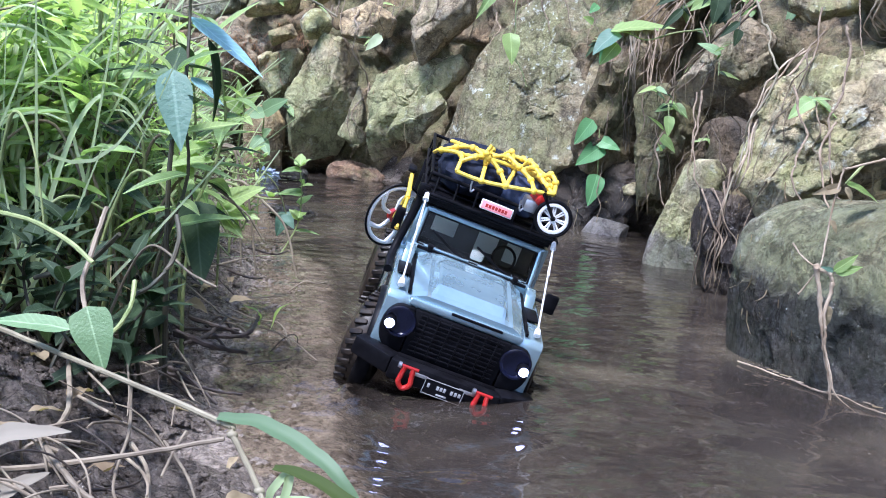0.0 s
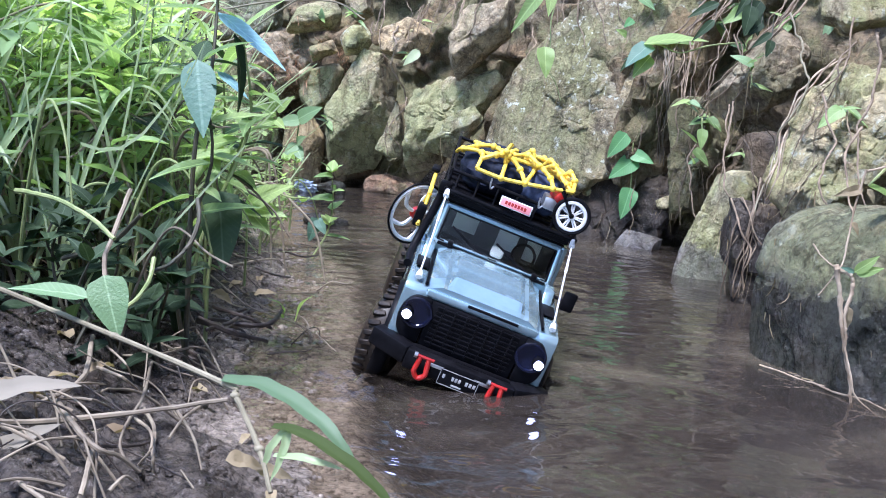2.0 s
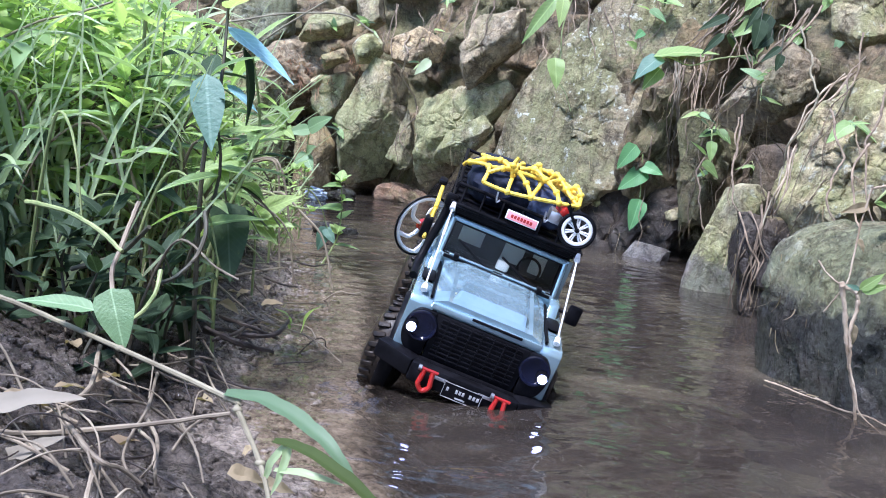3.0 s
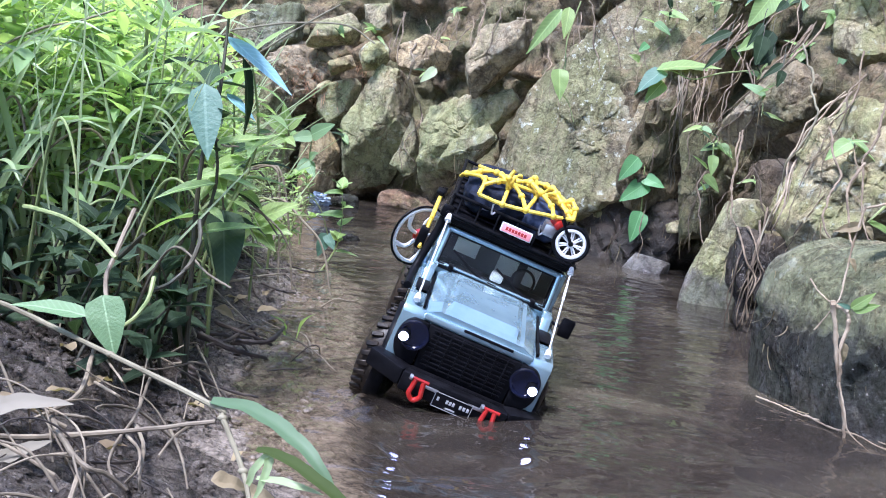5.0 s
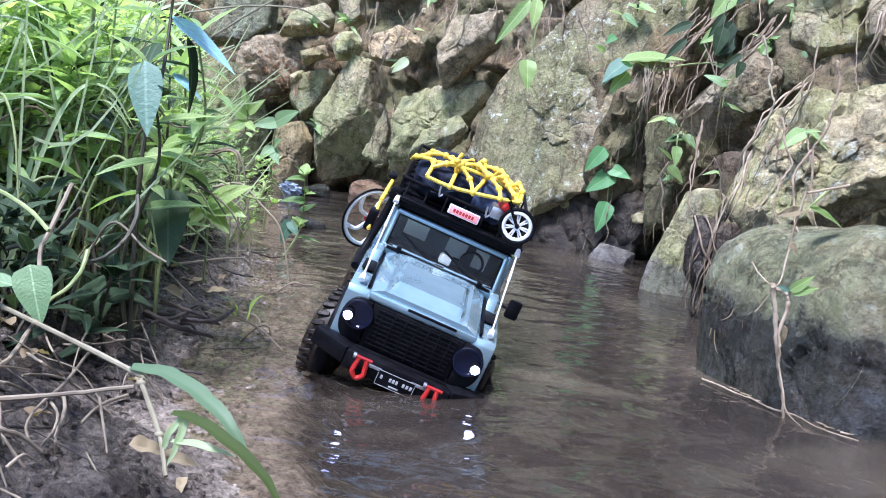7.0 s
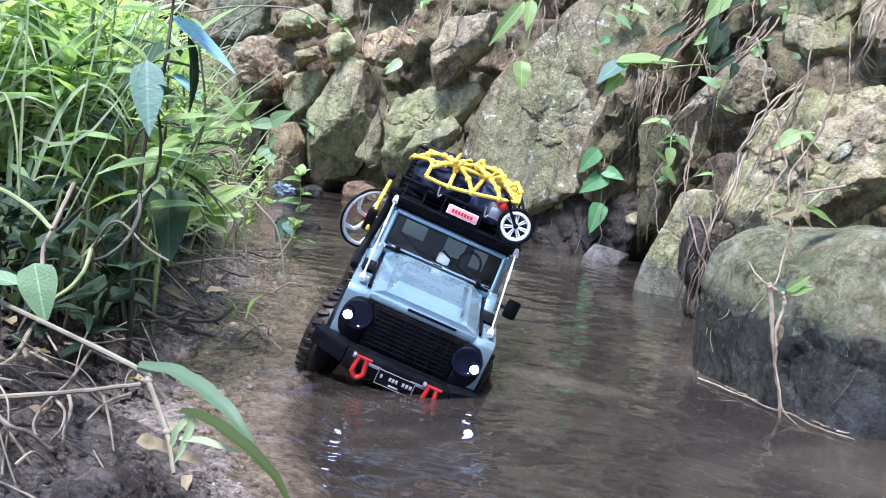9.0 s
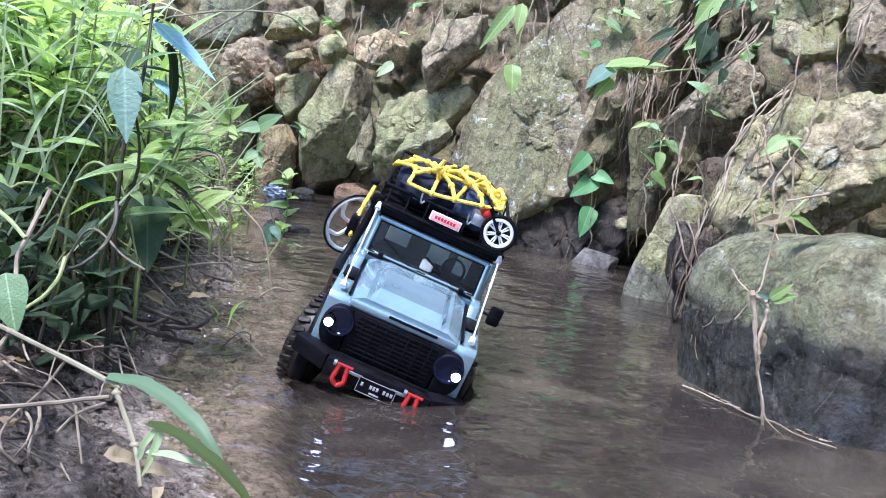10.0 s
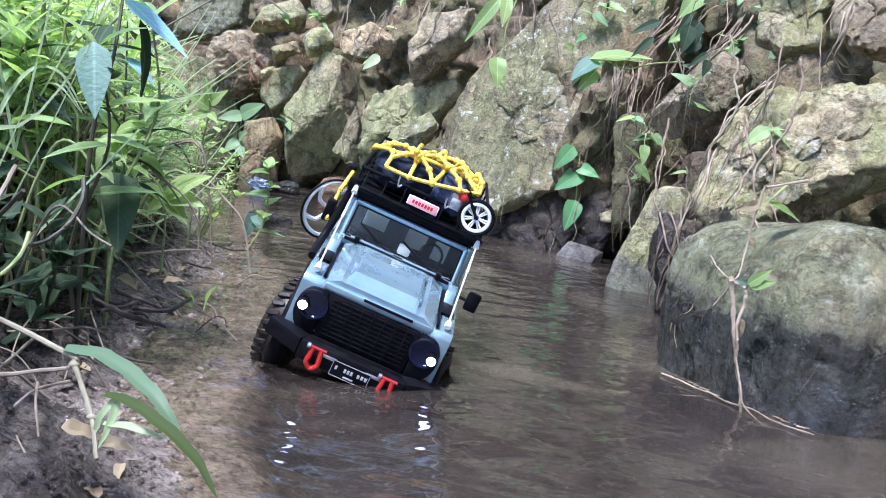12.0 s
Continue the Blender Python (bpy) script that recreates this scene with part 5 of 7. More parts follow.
# arching bare runners in the thicket
for k in range(110):
    y = rng.uniform(0.82, 1.5)
    x = float(np.interp(y, EDGE_Y, EDGE_X)) - rng.uniform(0.17, 0.6)
    a, n, h = rng.uniform(-0.9, 0.9) + (3.14 if k % 3 == 0 else 0), rng.uniform(0.06, 0.18), rng.uniform(0.08, 0.26)
    p = rooted(x, y)
    pts = [p + Vector((math.cos(a) * n * f, math.sin(a) * n * f, h * g)) for f, g in ((0, 0), (0.15, 0.5), (0.45, 0.95), (0.8, 0.85), (1.0, 0.5 + 0.4 * rng.random()))]
    stem_thing("runner", pts, rng.uniform(0.0014, 0.0032), 0.001, (STRAW, STEM, STALK)[k % 3], ("dry arching runner in the weeds", "green arching runner in the weeds", "brown withered runner in the weeds")[k % 3], "runner", "runners in the weeds", 0.1, k)

# single leaves that hang into the view
clump = base_empty("broad_weed", Matrix.Translation(rooted(-0.26, 0.9)), "tall weed with broad blue-green leaves hanging over the mud", "weed", "weeds on the bank")
root = clump.matrix_basis.translation
part("stem", tube([(0, 0, 0), Vector((-0.262, 0.9, 0.24)) - root, Vector((-0.255, 0.92, 0.33)) - root, Vector((-0.262, 0.95, 0.42)) - root], 0.003, 0.0015, 7), STEM_DARK, clump)
leaf(LANCE_BLUE, (-0.25, 0.86, 0.338), (-0.226, 0.82, 0.27), (0.35, -1, 0.1), clump, 1.35)
leaf(LANCE_SKY_SHEEN, (-0.262, 0.95, 0.392), (-0.178, 0.93, 0.345), (-0.1, -0.35, 1), clump, 0.9)
leaf(LANCE_SKY_SHEEN, (-0.275, 1.0, 0.332), (-0.234, 0.99, 0.308), (-0.1, -0.4, 1), clump, 1.0)
leaf(LANCE_DARK, (-0.243, 0.95, 0.372), (-0.215, 0.945, 0.29), (1, -0.2, 0.4), clump, 0.8)
leaf(LANCE_BRIGHT, (-0.262, 0.95, 0.39), (-0.31, 0.9, 0.4), (0, -0.3, 1), clump)
leaf(LANCE_BRIGHT, (-0.262, 0.95, 0.41), (-0.22, 0.9, 0.43), (0, -0.3, 1), clump)
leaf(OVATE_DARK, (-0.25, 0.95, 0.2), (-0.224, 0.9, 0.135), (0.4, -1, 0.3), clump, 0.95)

# creeping vine in front with its leaves and blades
vine = base_empty("creeper", Matrix.Translation((-0.062, 0.5, float(ground_height(-0.062, 0.5)))), "pale creeping grass runner with broad blades lying over the mud", "creeper")
root = vine.matrix_basis.translation
run = [(-0.36, 0.68, 0.14), (-0.31, 0.66, 0.135), (-0.207, 0.60, 0.129), (-0.109, 0.55, 0.119), (-0.099, 0.54, 0.115), (-0.076, 0.52, 0.089), (-0.062, 0.50, 0.07)]
part("runner", tube([Vector(p) - root for p in run], 0.0022, 0.0017, 7, 6, 0.08), VINE, vine)
for p in run[2:6]:
    joint = bmesh.new()
    bmesh.ops.create_uvsphere(joint, u_segments=10, v_segments=8, radius=0.0026, matrix=Matrix.Translation(Vector(p) - root) @ Matrix.Diagonal((1.4, 1, 0.95, 1)))
    part("joint", joint, VINE, vine)
leaf(OVATE_MID, (-0.224, 0.618, 0.166), (-0.205, 0.6, 0.13), (0.3, -1, 0.5), vine, 1.15)
leaf(LANCE_MID, (-0.236, 0.62, 0.15), (-0.3, 0.62, 0.158), (0, -0.5, 1), vine, 0.8)


def blade(points, width, material, parent, name="blade"):
    """A long grass blade along a curve, folded at its midrib."""
    pts = spline(points, 8)
    bm, prev = bmesh.new(), None
    n = len(pts)
    for i, p in enumerate(pts):
        d = (pts[min(i + 1, n - 1)] - pts[max(i - 1, 0)]).normalized()
        side = d.cross(Vector((0.15, -0.55, 0.8))).normalized()
        up = side.cross(d)
        w = width * 0.5 * max(0.03, math.sin(math.pi * (0.12 + 0.88 * i / (n - 1))) ** 0.7)
        up = up + side * 0.25 * math.sin(i * 0.9 + width * 900)
        w *= 1 + 0.03 * math.sin(i * 1.7 + width * 500)
        row = [bm.verts.new(p + side * w * s + up * abs(s) * w * 0.35) for s in (-1, -0.5, 0, 0.5, 1)]
        if prev:
            for k in range(4):
                bm.faces.new((prev[k], prev[k + 1], row[k + 1], row[k]))
        prev = row
    return part(name, bm, material, parent)


blade([Vector(p) - root for p in ((-0.111, 0.55, 0.122), (-0.082, 0.54, 0.124), (-0.053, 0.525, 0.118), (-0.028, 0.51, 0.107), (-0.008, 0.5, 0.088))], 0.0115, BLADE, vine)
blade([Vector(p) - root for p in ((-0.067, 0.515, 0.107), (-0.047, 0.505, 0.108), (-0.018, 0.49, 0.101), (0.006, 0.48, 0.088), (0.024, 0.47, 0.07))], 0.0082, BLADE_OLIVE, vine)
blade([Vector(p) - root for p in ((-0.064, 0.51, 0.09), (-0.042, 0.5, 0.094), (-0.018, 0.5, 0.09))], 0.0055, BLADE_PALE, vine)
blade([Vector(p) - root for p in ((-0.07, 0.513, 0.083), (-0.066, 0.512, 0.095), (-0.057, 0.51, 0.105), (-0.059, 0.506, 0.089), (-0.064, 0.505, 0.075))], 0.006, BLADE_PALE, vine)

# broad-bladed grass tufts in the thicket
def grass_tuft(x, y, count, length, width, material, label, seed, low=0.0):
    """A tuft: long folded blades that rise from one root, arch over and hang."""
    rng = random.Random(seed)
    root = rooted(x, y)
    ob = base_empty("grass_tuft", Matrix.Translation(root), label, "grass", "grass tufts on the bank")
    for k in range(count):
        a, n = rng.uniform(0, 6.28), length * rng.uniform(0.6, 1.25)
        way = Vector((math.cos(a), math.sin(a) * 0.8, 0))
        lean, drop = rng.uniform(0.25, 0.6), rng.uniform(0.0, 0.35)
        pts = [Vector((0, 0, low * rng.random())) + way * n * f * lean * (1 + f) * 0.6 + Vector((0, 0, n * (g - drop * f * f))) for f, g in ((0, 0), (0.3, 0.42), (0.6, 0.76), (0.85, 0.9), (1.05, 0.88))]
        blade(pts, width * rng.uniform(0.7, 1.3), material, ob)
    return ob


rng = random.Random(77)
for k in range(46):
    y = rng.uniform(0.98, 1.6)
    x = float(np.interp(y, EDGE_Y, EDGE_X)) - rng.uniform(0.3, 0.68)
    grass_tuft(x, y, rng.randint(4, 7), rng.uniform(0.2, 0.36), rng.uniform(0.004, 0.009), (BLADE_PALE, BLADE, BLADE_PALE)[k % 3], ("tuft of broad pale green grass blades", "tuft of broad mid-green grass blades")[k % 3 == 1], 900 + k)
for k in range(18):
    y = rng.uniform(0.88, 1.04)
    x = float(np.interp(y, EDGE_Y, EDGE_X)) - rng.uniform(0.26, 0.6)
    grass_tuft(x, y, rng.randint(4, 6), rng.uniform(0.26, 0.36), rng.uniform(0.004, 0.008), BLADE_PALE, "tall tuft of broad pale green grass blades", 1100 + k)
# low plants with the dark hollow's shade painted into their leaves
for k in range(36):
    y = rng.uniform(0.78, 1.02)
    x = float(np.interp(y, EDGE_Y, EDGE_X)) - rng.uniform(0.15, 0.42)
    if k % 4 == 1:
        grass_tuft(x, y, rng.randint(3, 5), rng.uniform(0.08, 0.15), rng.uniform(0.005, 0.009), BLADE_SHADED, "low tuft of blades, the thicket's shade put into their green", 950 + k)
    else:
        herb(x, y, rng.uniform(0.06, 0.15), (rng.uniform(-0.03, 0.06), rng.uniform(-0.06, 0.0)), rng.randint(5, 8), rng.uniform(0.035, 0.06), 980 + k, [LANCE_DARK, LANCE[4], OVATE_DARK], STEM_DARK, "low weed with dark green leaves, thicket shade put into their colour")

# leafy shoots, bowed stalks and dead leaves caught in the thicket
shoots = (([(-0.294, 1.05, 0.06), (-0.296, 1.05, 0.15), (-0.3, 1.05, 0.243)], [(-0.31, 1.02, 0.202), (-0.26, 1.02, 0.264), (-0.305, 1.02, 0.268), (-0.275, 1.02, 0.217), (-0.263, 1.02, 0.238)]),
          ([(-0.318, 1.3, 0.03), (-0.318, 1.3, 0.1), (-0.323, 1.3, 0.147)], [(-0.355, 1.27, 0.167), (-0.26, 1.27, 0.194), (-0.278, 1.27, 0.122), (-0.26, 1.27, 0.152), (-0.338, 1.27, 0.121), (-0.305, 1.27, 0.175)]))
for pts, tips in shoots:
    ob = base_empty("weed", Matrix.Translation(pts[0]), "leafy shoot with broad yellow-green leaves", "weed", "weeds on the bank")
    part("stem", tube([Vector(p) - Vector(pts[0]) for p in pts], 0.002, 0.0015, 6), STEM, ob)
    for tip in tips:
        leaf(LANCE_BRIGHT, pts[-1], tip, (0.1, -0.8, 0.7), ob, 1.15)
for pts, r, material, label in (
        ([(-0.5, 1.3, 0.25), (-0.406, 1.3, 0.362), (-0.348, 1.3, 0.391), (-0.285, 1.3, 0.437), (-0.222, 1.3, 0.48)], 0.0016, VINE, "thin pale bowed stalk above the weeds"),
        ([(-0.5, 1.3, 0.3), (-0.401, 1.3, 0.411), (-0.352, 1.3, 0.433), (-0.286, 1.3, 0.447), (-0.211, 1.3, 0.451), (-0.167, 1.3, 0.43)], 0.0016, VINE, "thin pale bowed stalk above the weeds"),
        ([(-0.6, 1.0, 0.13), (-0.506, 1.0, 0.228), (-0.467, 1.0, 0.266), (-0.428, 1.0, 0.304), (-0.393, 1.0, 0.347)], 0.002, VINE, "pale stalk leaning through the weeds"),
        ([(-0.56, 1.0, 0.15), (-0.504, 1.0, 0.195), (-0.463, 1.0, 0.214), (-0.41, 1.0, 0.25), (-0.347, 1.0, 0.28)], 0.0022, VINE, "pale stalk leaning through the weeds"),
        ([(-0.43, 0.95, 0.12), (-0.409, 0.95, 0.181), (-0.375, 0.95, 0.214), (-0.352, 0.95, 0.248), (-0.34, 0.95, 0.262)], 0.0018, STEM_DARK, "dark stalk leaning through the weeds"),
        ([(-0.56, 0.95, 0.33), (-0.479, 0.95, 0.376), (-0.434, 0.95, 0.39), (-0.39, 0.95, 0.407)], 0.0016, VINE, "thin pale bowed stalk above the weeds"),
        ([(-0.374, 1.0, 0.4), (-0.374, 1.0, 0.356), (-0.364, 1.0, 0.318), (-0.348, 1.0, 0.284), (-0.328, 1.0, 0.264), (-0.323, 1.0, 0.232), (-0.32, 1.0, 0.1)], 0.0022, STEM, "green stalk leaning through the weeds")):
    stem_thing("runner", pts, r, r * 0.8, material, label, "runner", "runners in the weeds", 0.1, int(pts[0][2] * 100))
rng = random.Random(61)
for k in range(16):
    y = rng.uniform(0.85, 1.25)
    x = float(np.interp(y, EDGE_Y, EDGE_X)) - rng.uniform(0.16, 0.5)
    p = rooted(x, y) + Vector((0, 0, rng.uniform(0.02, 0.14)))
    a = rng.uniform(0, 6.28)
    ob = leaf(DRY, p, p + Vector((math.cos(a), math.sin(a), rng.uniform(-0.9, 0.1))) * rng.uniform(0.018, 0.036), (0.2, -0.8, 0.5), None, 1.2)
    ob.name = "dead_leaf"
    tagged(ob, "withered brown leaf caught in the weeds", "dead leaf", "dead leaves in the weeds")

# dry stems over the mud
STEMS = "tangle of dry straw"
def dry(points, r=0.0014, label="thin dry straw stem lying over the mud", material=STRAW, seed=0):
    return stem_thing("straw", points, r, r * 0.6, material, label, "straw", STEMS, 0.12, seed)


for points, width, label in (([(-0.32, 0.52, 0.098), (-0.27, 0.505, 0.106), (-0.238, 0.5, 0.112), (-0.214, 0.5, 0.12), (-0.185, 0.505, 0.122)], 0.017, "broad bleached dry blade lying over the straw"),
                             ([(-0.31, 0.49, 0.055), (-0.262, 0.49, 0.07), (-0.235, 0.49, 0.078), (-0.212, 0.495, 0.09), (-0.195, 0.5, 0.098)], 0.014, "broad yellowish dry blade curling over the mud")):
    tagged(blade(points, width, DRY_PALE, None, "dry_blade"), label, "dry blade", "dry blades on the mud")
dry([(-0.26, 0.515, 0.088), (-0.222, 0.52, 0.09), (-0.16, 0.53, 0.1), (-0.104, 0.54, 0.112)], 0.0024, "long pale dry stalk lying across the mud", STRAW, 1)
dry([(-0.318, 0.805, 0.069), (-0.237, 0.619, 0.092), (-0.218, 0.543, 0.102), (-0.219, 0.535, 0.102), (-0.223, 0.523, 0.100)], 0.0022, seed=50)
dry([(-0.219, 0.542, 0.097), (-0.189, 0.501, 0.100), (-0.161, 0.475, 0.096), (-0.151, 0.484, 0.089), (-0.141, 0.492, 0.077)], 0.002, seed=51)
dry([(-0.172, 0.495, 0.086), (-0.141, 0.417, 0.096), (-0.151, 0.431, 0.082)], 0.0018, seed=52)
dry([(-0.260, 0.806, 0.049), (-0.198, 0.635, 0.075), (-0.174, 0.552, 0.086), (-0.162, 0.511, 0.086), (-0.150, 0.494, 0.080)], 0.0014, seed=53)
dry([(-0.188, 0.612, 0.073), (-0.154, 0.546, 0.085), (-0.137, 0.502, 0.085), (-0.136, 0.501, 0.074)], 0.0016, seed=54)
dry([(-0.181, 0.580, 0.077), (-0.148, 0.524, 0.091), (-0.137, 0.498, 0.090), (-0.146, 0.502, 0.077)], 0.0012, seed=55)
dry([(-0.181, 0.717, 0.043), (-0.158, 0.611, 0.069), (-0.152, 0.569, 0.070)], 0.0015, seed=56)
dry([(-0.179, 0.656, 0.059), (-0.132, 0.559, 0.077), (-0.117, 0.536, 0.064)], 0.0012, seed=57)
dry([(-0.300, 0.795, 0.064), (-0.227, 0.666, 0.090), (-0.233, 0.700, 0.065)], 0.0011, seed=58)
dry([(-0.191, 0.490, 0.093), (-0.178, 0.494, 0.095), (-0.183, 0.531, 0.086)], 0.001, seed=59)
dry([(-0.253, 0.900, 0.042), (-0.251, 0.806, 0.059), (-0.277, 0.824, 0.053)], 0.0012, seed=60)
dry([(-0.264, 0.940, 0.051), (-0.220, 0.861, 0.049), (-0.194, 0.836, 0.024)], 0.0011, seed=61)
dry([(-0.243, 0.889, 0.037), (-0.209, 0.823, 0.036), (-0.201, 0.829, 0.027)], 0.0012, seed=62)
dry([(-0.222, 0.555, 0.095), (-0.195, 0.541, 0.101), (-0.199, 0.580, 0.083)], 0.0012, seed=63)
dry([(-0.258, 0.686, 0.077), (-0.202, 0.604, 0.098), (-0.216, 0.668, 0.068)], 0.0014, seed=64)
dry([(-0.144, 0.457, 0.079), (-0.140, 0.467, 0.084), (-0.139, 0.479, 0.077)], 0.0013, seed=65)
dry([(-0.235, 0.549, 0.101), (-0.214, 0.570, 0.102), (-0.227, 0.633, 0.081)], 0.001, seed=66)
dry([(-0.303, 0.905, 0.059), (-0.235, 0.732, 0.075), (-0.220, 0.690, 0.063)], 0.001, seed=67)
stem_thing("twig", [(-0.272, 0.970, 0.055), (-0.226, 0.945, 0.051), (-0.200, 0.999, 0.030)], 0.0042, 0.0025, TWIG, "dark wet twig lying on the mud", "twig", "twigs on the mud", 0.2, 0)
stem_thing("twig", [(-0.244, 1.007, 0.044), (-0.213, 1.033, 0.041), (-0.215, 1.108, 0.037), (-0.234, 1.213, 0.027)], 0.0034, 0.002, TWIG, "dark wet twig lying on the mud", "twig", "twigs on the mud", 0.2, 1)
stem_thing("twig", [(-0.361, 1.668, 0.030), (-0.309, 1.649, 0.025), (-0.308, 1.775, 0.010)], 0.0022, 0.0013, TWIG, "dark wet twig lying on the mud", "twig", "twigs on the mud", 0.2, 2)
stem_thing("twig", [(-0.324, 1.382, 0.044), (-0.281, 1.347, 0.042), (-0.281, 1.432, 0.025)], 0.002, 0.0012, TWIG, "dark wet twig lying on the mud", "twig", "twigs on the mud", 0.2, 3)
stem_thing("twig", [(-0.255, 0.947, 0.050), (-0.238, 0.970, 0.054), (-0.253, 1.114, 0.040)], 0.0026, 0.0016, TWIG, "dark wet twig lying on the mud", "twig", "twigs on the mud", 0.2, 4)
stem_thing("twig", [(-0.280, 1.045, 0.054), (-0.235, 1.021, 0.051), (-0.213, 1.066, 0.030)], 0.003, 0.0018, TWIG, "dark wet twig lying on the mud", "twig", "twigs on the mud", 0.2, 5)
dry([(-0.345, 1.206, 0.064), (-0.275, 1.113, 0.055), (-0.242, 1.079, 0.049), (-0.179, 1.108, 0.024), (-0.130, 1.063, 0.010)], 0.0013, seed=86)
dry([(-0.283, 1.194, 0.045), (-0.244, 1.236, 0.039), (-0.226, 1.394, 0.011)], 0.0011, seed=87)
dry([(-0.346, 1.266, 0.061), (-0.327, 1.409, 0.052), (-0.335, 1.566, 0.031)], 0.0022, seed=88)
stem_thing("runner", [(-0.383, 0.780, 0.204), (-0.360, 0.760, 0.206), (-0.321, 0.740, 0.204), (-0.283, 0.720, 0.194), (-0.254, 0.700, 0.182)], 0.0024, 0.0019, STEM, "yellow-green thick bowed runner in the weeds", "runner", "runners in the weeds", 0.08, 0)
stem_thing("runner", [(-0.276, 0.780, 0.215), (-0.276, 0.760, 0.193), (-0.274, 0.740, 0.175), (-0.271, 0.720, 0.159), (-0.258, 0.700, 0.135)], 0.0024, 0.0019, STRAW, "pale dry thick bowed runner in the weeds", "runner", "runners in the weeds", 0.08, 1)
stem_thing("runner", [(-0.228, 0.720, 0.166), (-0.223, 0.700, 0.152), (-0.224, 0.680, 0.140), (-0.229, 0.660, 0.132)], 0.002, 0.0016, STEM, "yellow-green thick bowed runner in the weeds", "runner", "runners in the weeds", 0.08, 2)
stem_thing("runner", [(-0.221, 0.800, 0.210), (-0.212, 0.780, 0.193), (-0.213, 0.760, 0.173), (-0.221, 0.740, 0.159), (-0.227, 0.720, 0.155)], 0.0022, 0.0018, STEM_DARK, "dark thick bowed runner in the weeds", "runner", "runners in the weeds", 0.08, 3)
stem_thing("runner", [(-0.357, 0.820, 0.138), (-0.313, 0.800, 0.155), (-0.287, 0.780, 0.169), (-0.257, 0.760, 0.196)], 0.0026, 0.0021, STEM_DARK, "dark thick bowed runner in the weeds", "runner", "runners in the weeds", 0.08, 4)
rng = random.Random(9)
for k in range(74):
    x, y = rng.uniform(-0.3, -0.06 if k < 12 else -0.14), rng.uniform(0.42, 0.7 if k < 12 else 0.58)
    if k > 30:
        y = rng.uniform(0.7, 1.7)
        x = float(np.interp(y, EDGE_Y, EDGE_X)) - abs(rng.gauss(0.16, 0.09))
    a, n = rng.uniform(0, 6.28), rng.uniform(0.05, 0.14)
    lift = rng.uniform(0.004, 0.035)
    pts = []
    for f in (0, 0.35, 0.7, 1):
        px, py = x + math.cos(a + f * 0.7) * n * f, y + math.sin(a + f * 0.7) * n * f * 0.7
        pts.append((px, py, float(ground_height(px, py)) + 0.004 + lift * math.sin(math.pi * f) + (lift if f == 1 and k % 3 == 0 else 0)))
    dry(pts, rng.uniform(0.0007, 0.0016), material=STRAW if k % 4 else TWIG, label="thin dry straw stem lying over the mud" if k % 4 else "thin dark twig lying on the mud", seed=k)
for k in range(5):
    x, y, a = rng.uniform(-0.33, -0.25), rng.uniform(0.9, 1.16), rng.uniform(-0.5, 0.9) + (0, -0.9, 0.6, 1.5, -0.3)[k]
    n = rng.uniform(0.04, 0.12)
    pts = [(x + math.cos(a) * n * f, y + math.sin(a) * n * f, float(ground_height(x + math.cos(a) * n * f, y + math.sin(a) * n * f)) + 0.006 + 0.008 * math.sin(math.pi * f) * (k % 3)) for f in (0, 0.3, 0.6, 1)]
    stem_thing("twig", pts, 0.0026 + 0.0004 * (k % 3), 0.0013, TWIG, "dark wet twig lying on the mud", "twig", "twigs on the mud", 0.2, k)
for k in range(26):
    y = rng.uniform(0.45, 1.5)
    x = float(np.interp(y, EDGE_Y, EDGE_X)) - rng.uniform(0.05, 0.28)
    p = Vector((x, y, float(ground_height(x, y)) + 0.006))
    a = rng.uniform(0, 6.28)
    ob = leaf(DRY, p, p + Vector((math.cos(a), math.sin(a), 0.1)) * rng.uniform(0.02, 0.05))
    ob.name = "dead_leaf"
    tagged(ob, "curled dry brown leaf lying on the mud", "dead leaf", "dead leaves on the mud")


def scatter(name, count, seed, make, material, label, category):
    """Many small leaves or blades in one mesh."""
    rng = random.Random(seed)
    verts, faces = [], []
    for _ in range(count):
        make(rng, verts, faces)
    me = bpy.data.meshes.new(name)
    me.from_pydata(verts, [], faces)
    me.materials.append(material)
    me.polygons.foreach_set("use_smooth", [True] * len(me.polygons))
    return tagged(new(name, me), label, category, kind="stuff")


def strip(verts, faces, root, way, length, width, bow, steps=6):
    side = Vector((-way.y, way.x, 0)).normalized()
    first = len(verts)
    for i in range(steps + 1):
        t = i / steps
        p = root + Vector((way.x * bow * t * t, way.y * bow * t * t, 0)) * length + Vector((0, 0, length * (t - 0.35 * bow * t * t)))
        w = width * (1 - t) ** 0.6 * 0.5 + 0.0002
        verts.extend([p - side * w, p + side * w])
        if i:
            k = first + 2 * i
            faces.append((k - 2, k - 1, k + 1, k))


def grass_blade(rng, verts, faces):
    y = rng.uniform(0.95, 3.6)
    d = (0.26 if y > 1.2 else 0.42) + abs(rng.gauss(0, 0.45))
    x = float(np.interp(y, EDGE_Y, EDGE_X)) - d
    if float(wall_side(x, y)) > -0.05:
        return
    a = rng.uniform(0, 6.28)
    strip(verts, faces, rooted(x, y), Vector((math.cos(a), math.sin(a), 0)), rng.uniform(0.1, 0.4) * min(1, 0.3 + d * 1.4), rng.uniform(0.003, 0.009), rng.uniform(0.3, 1.5))


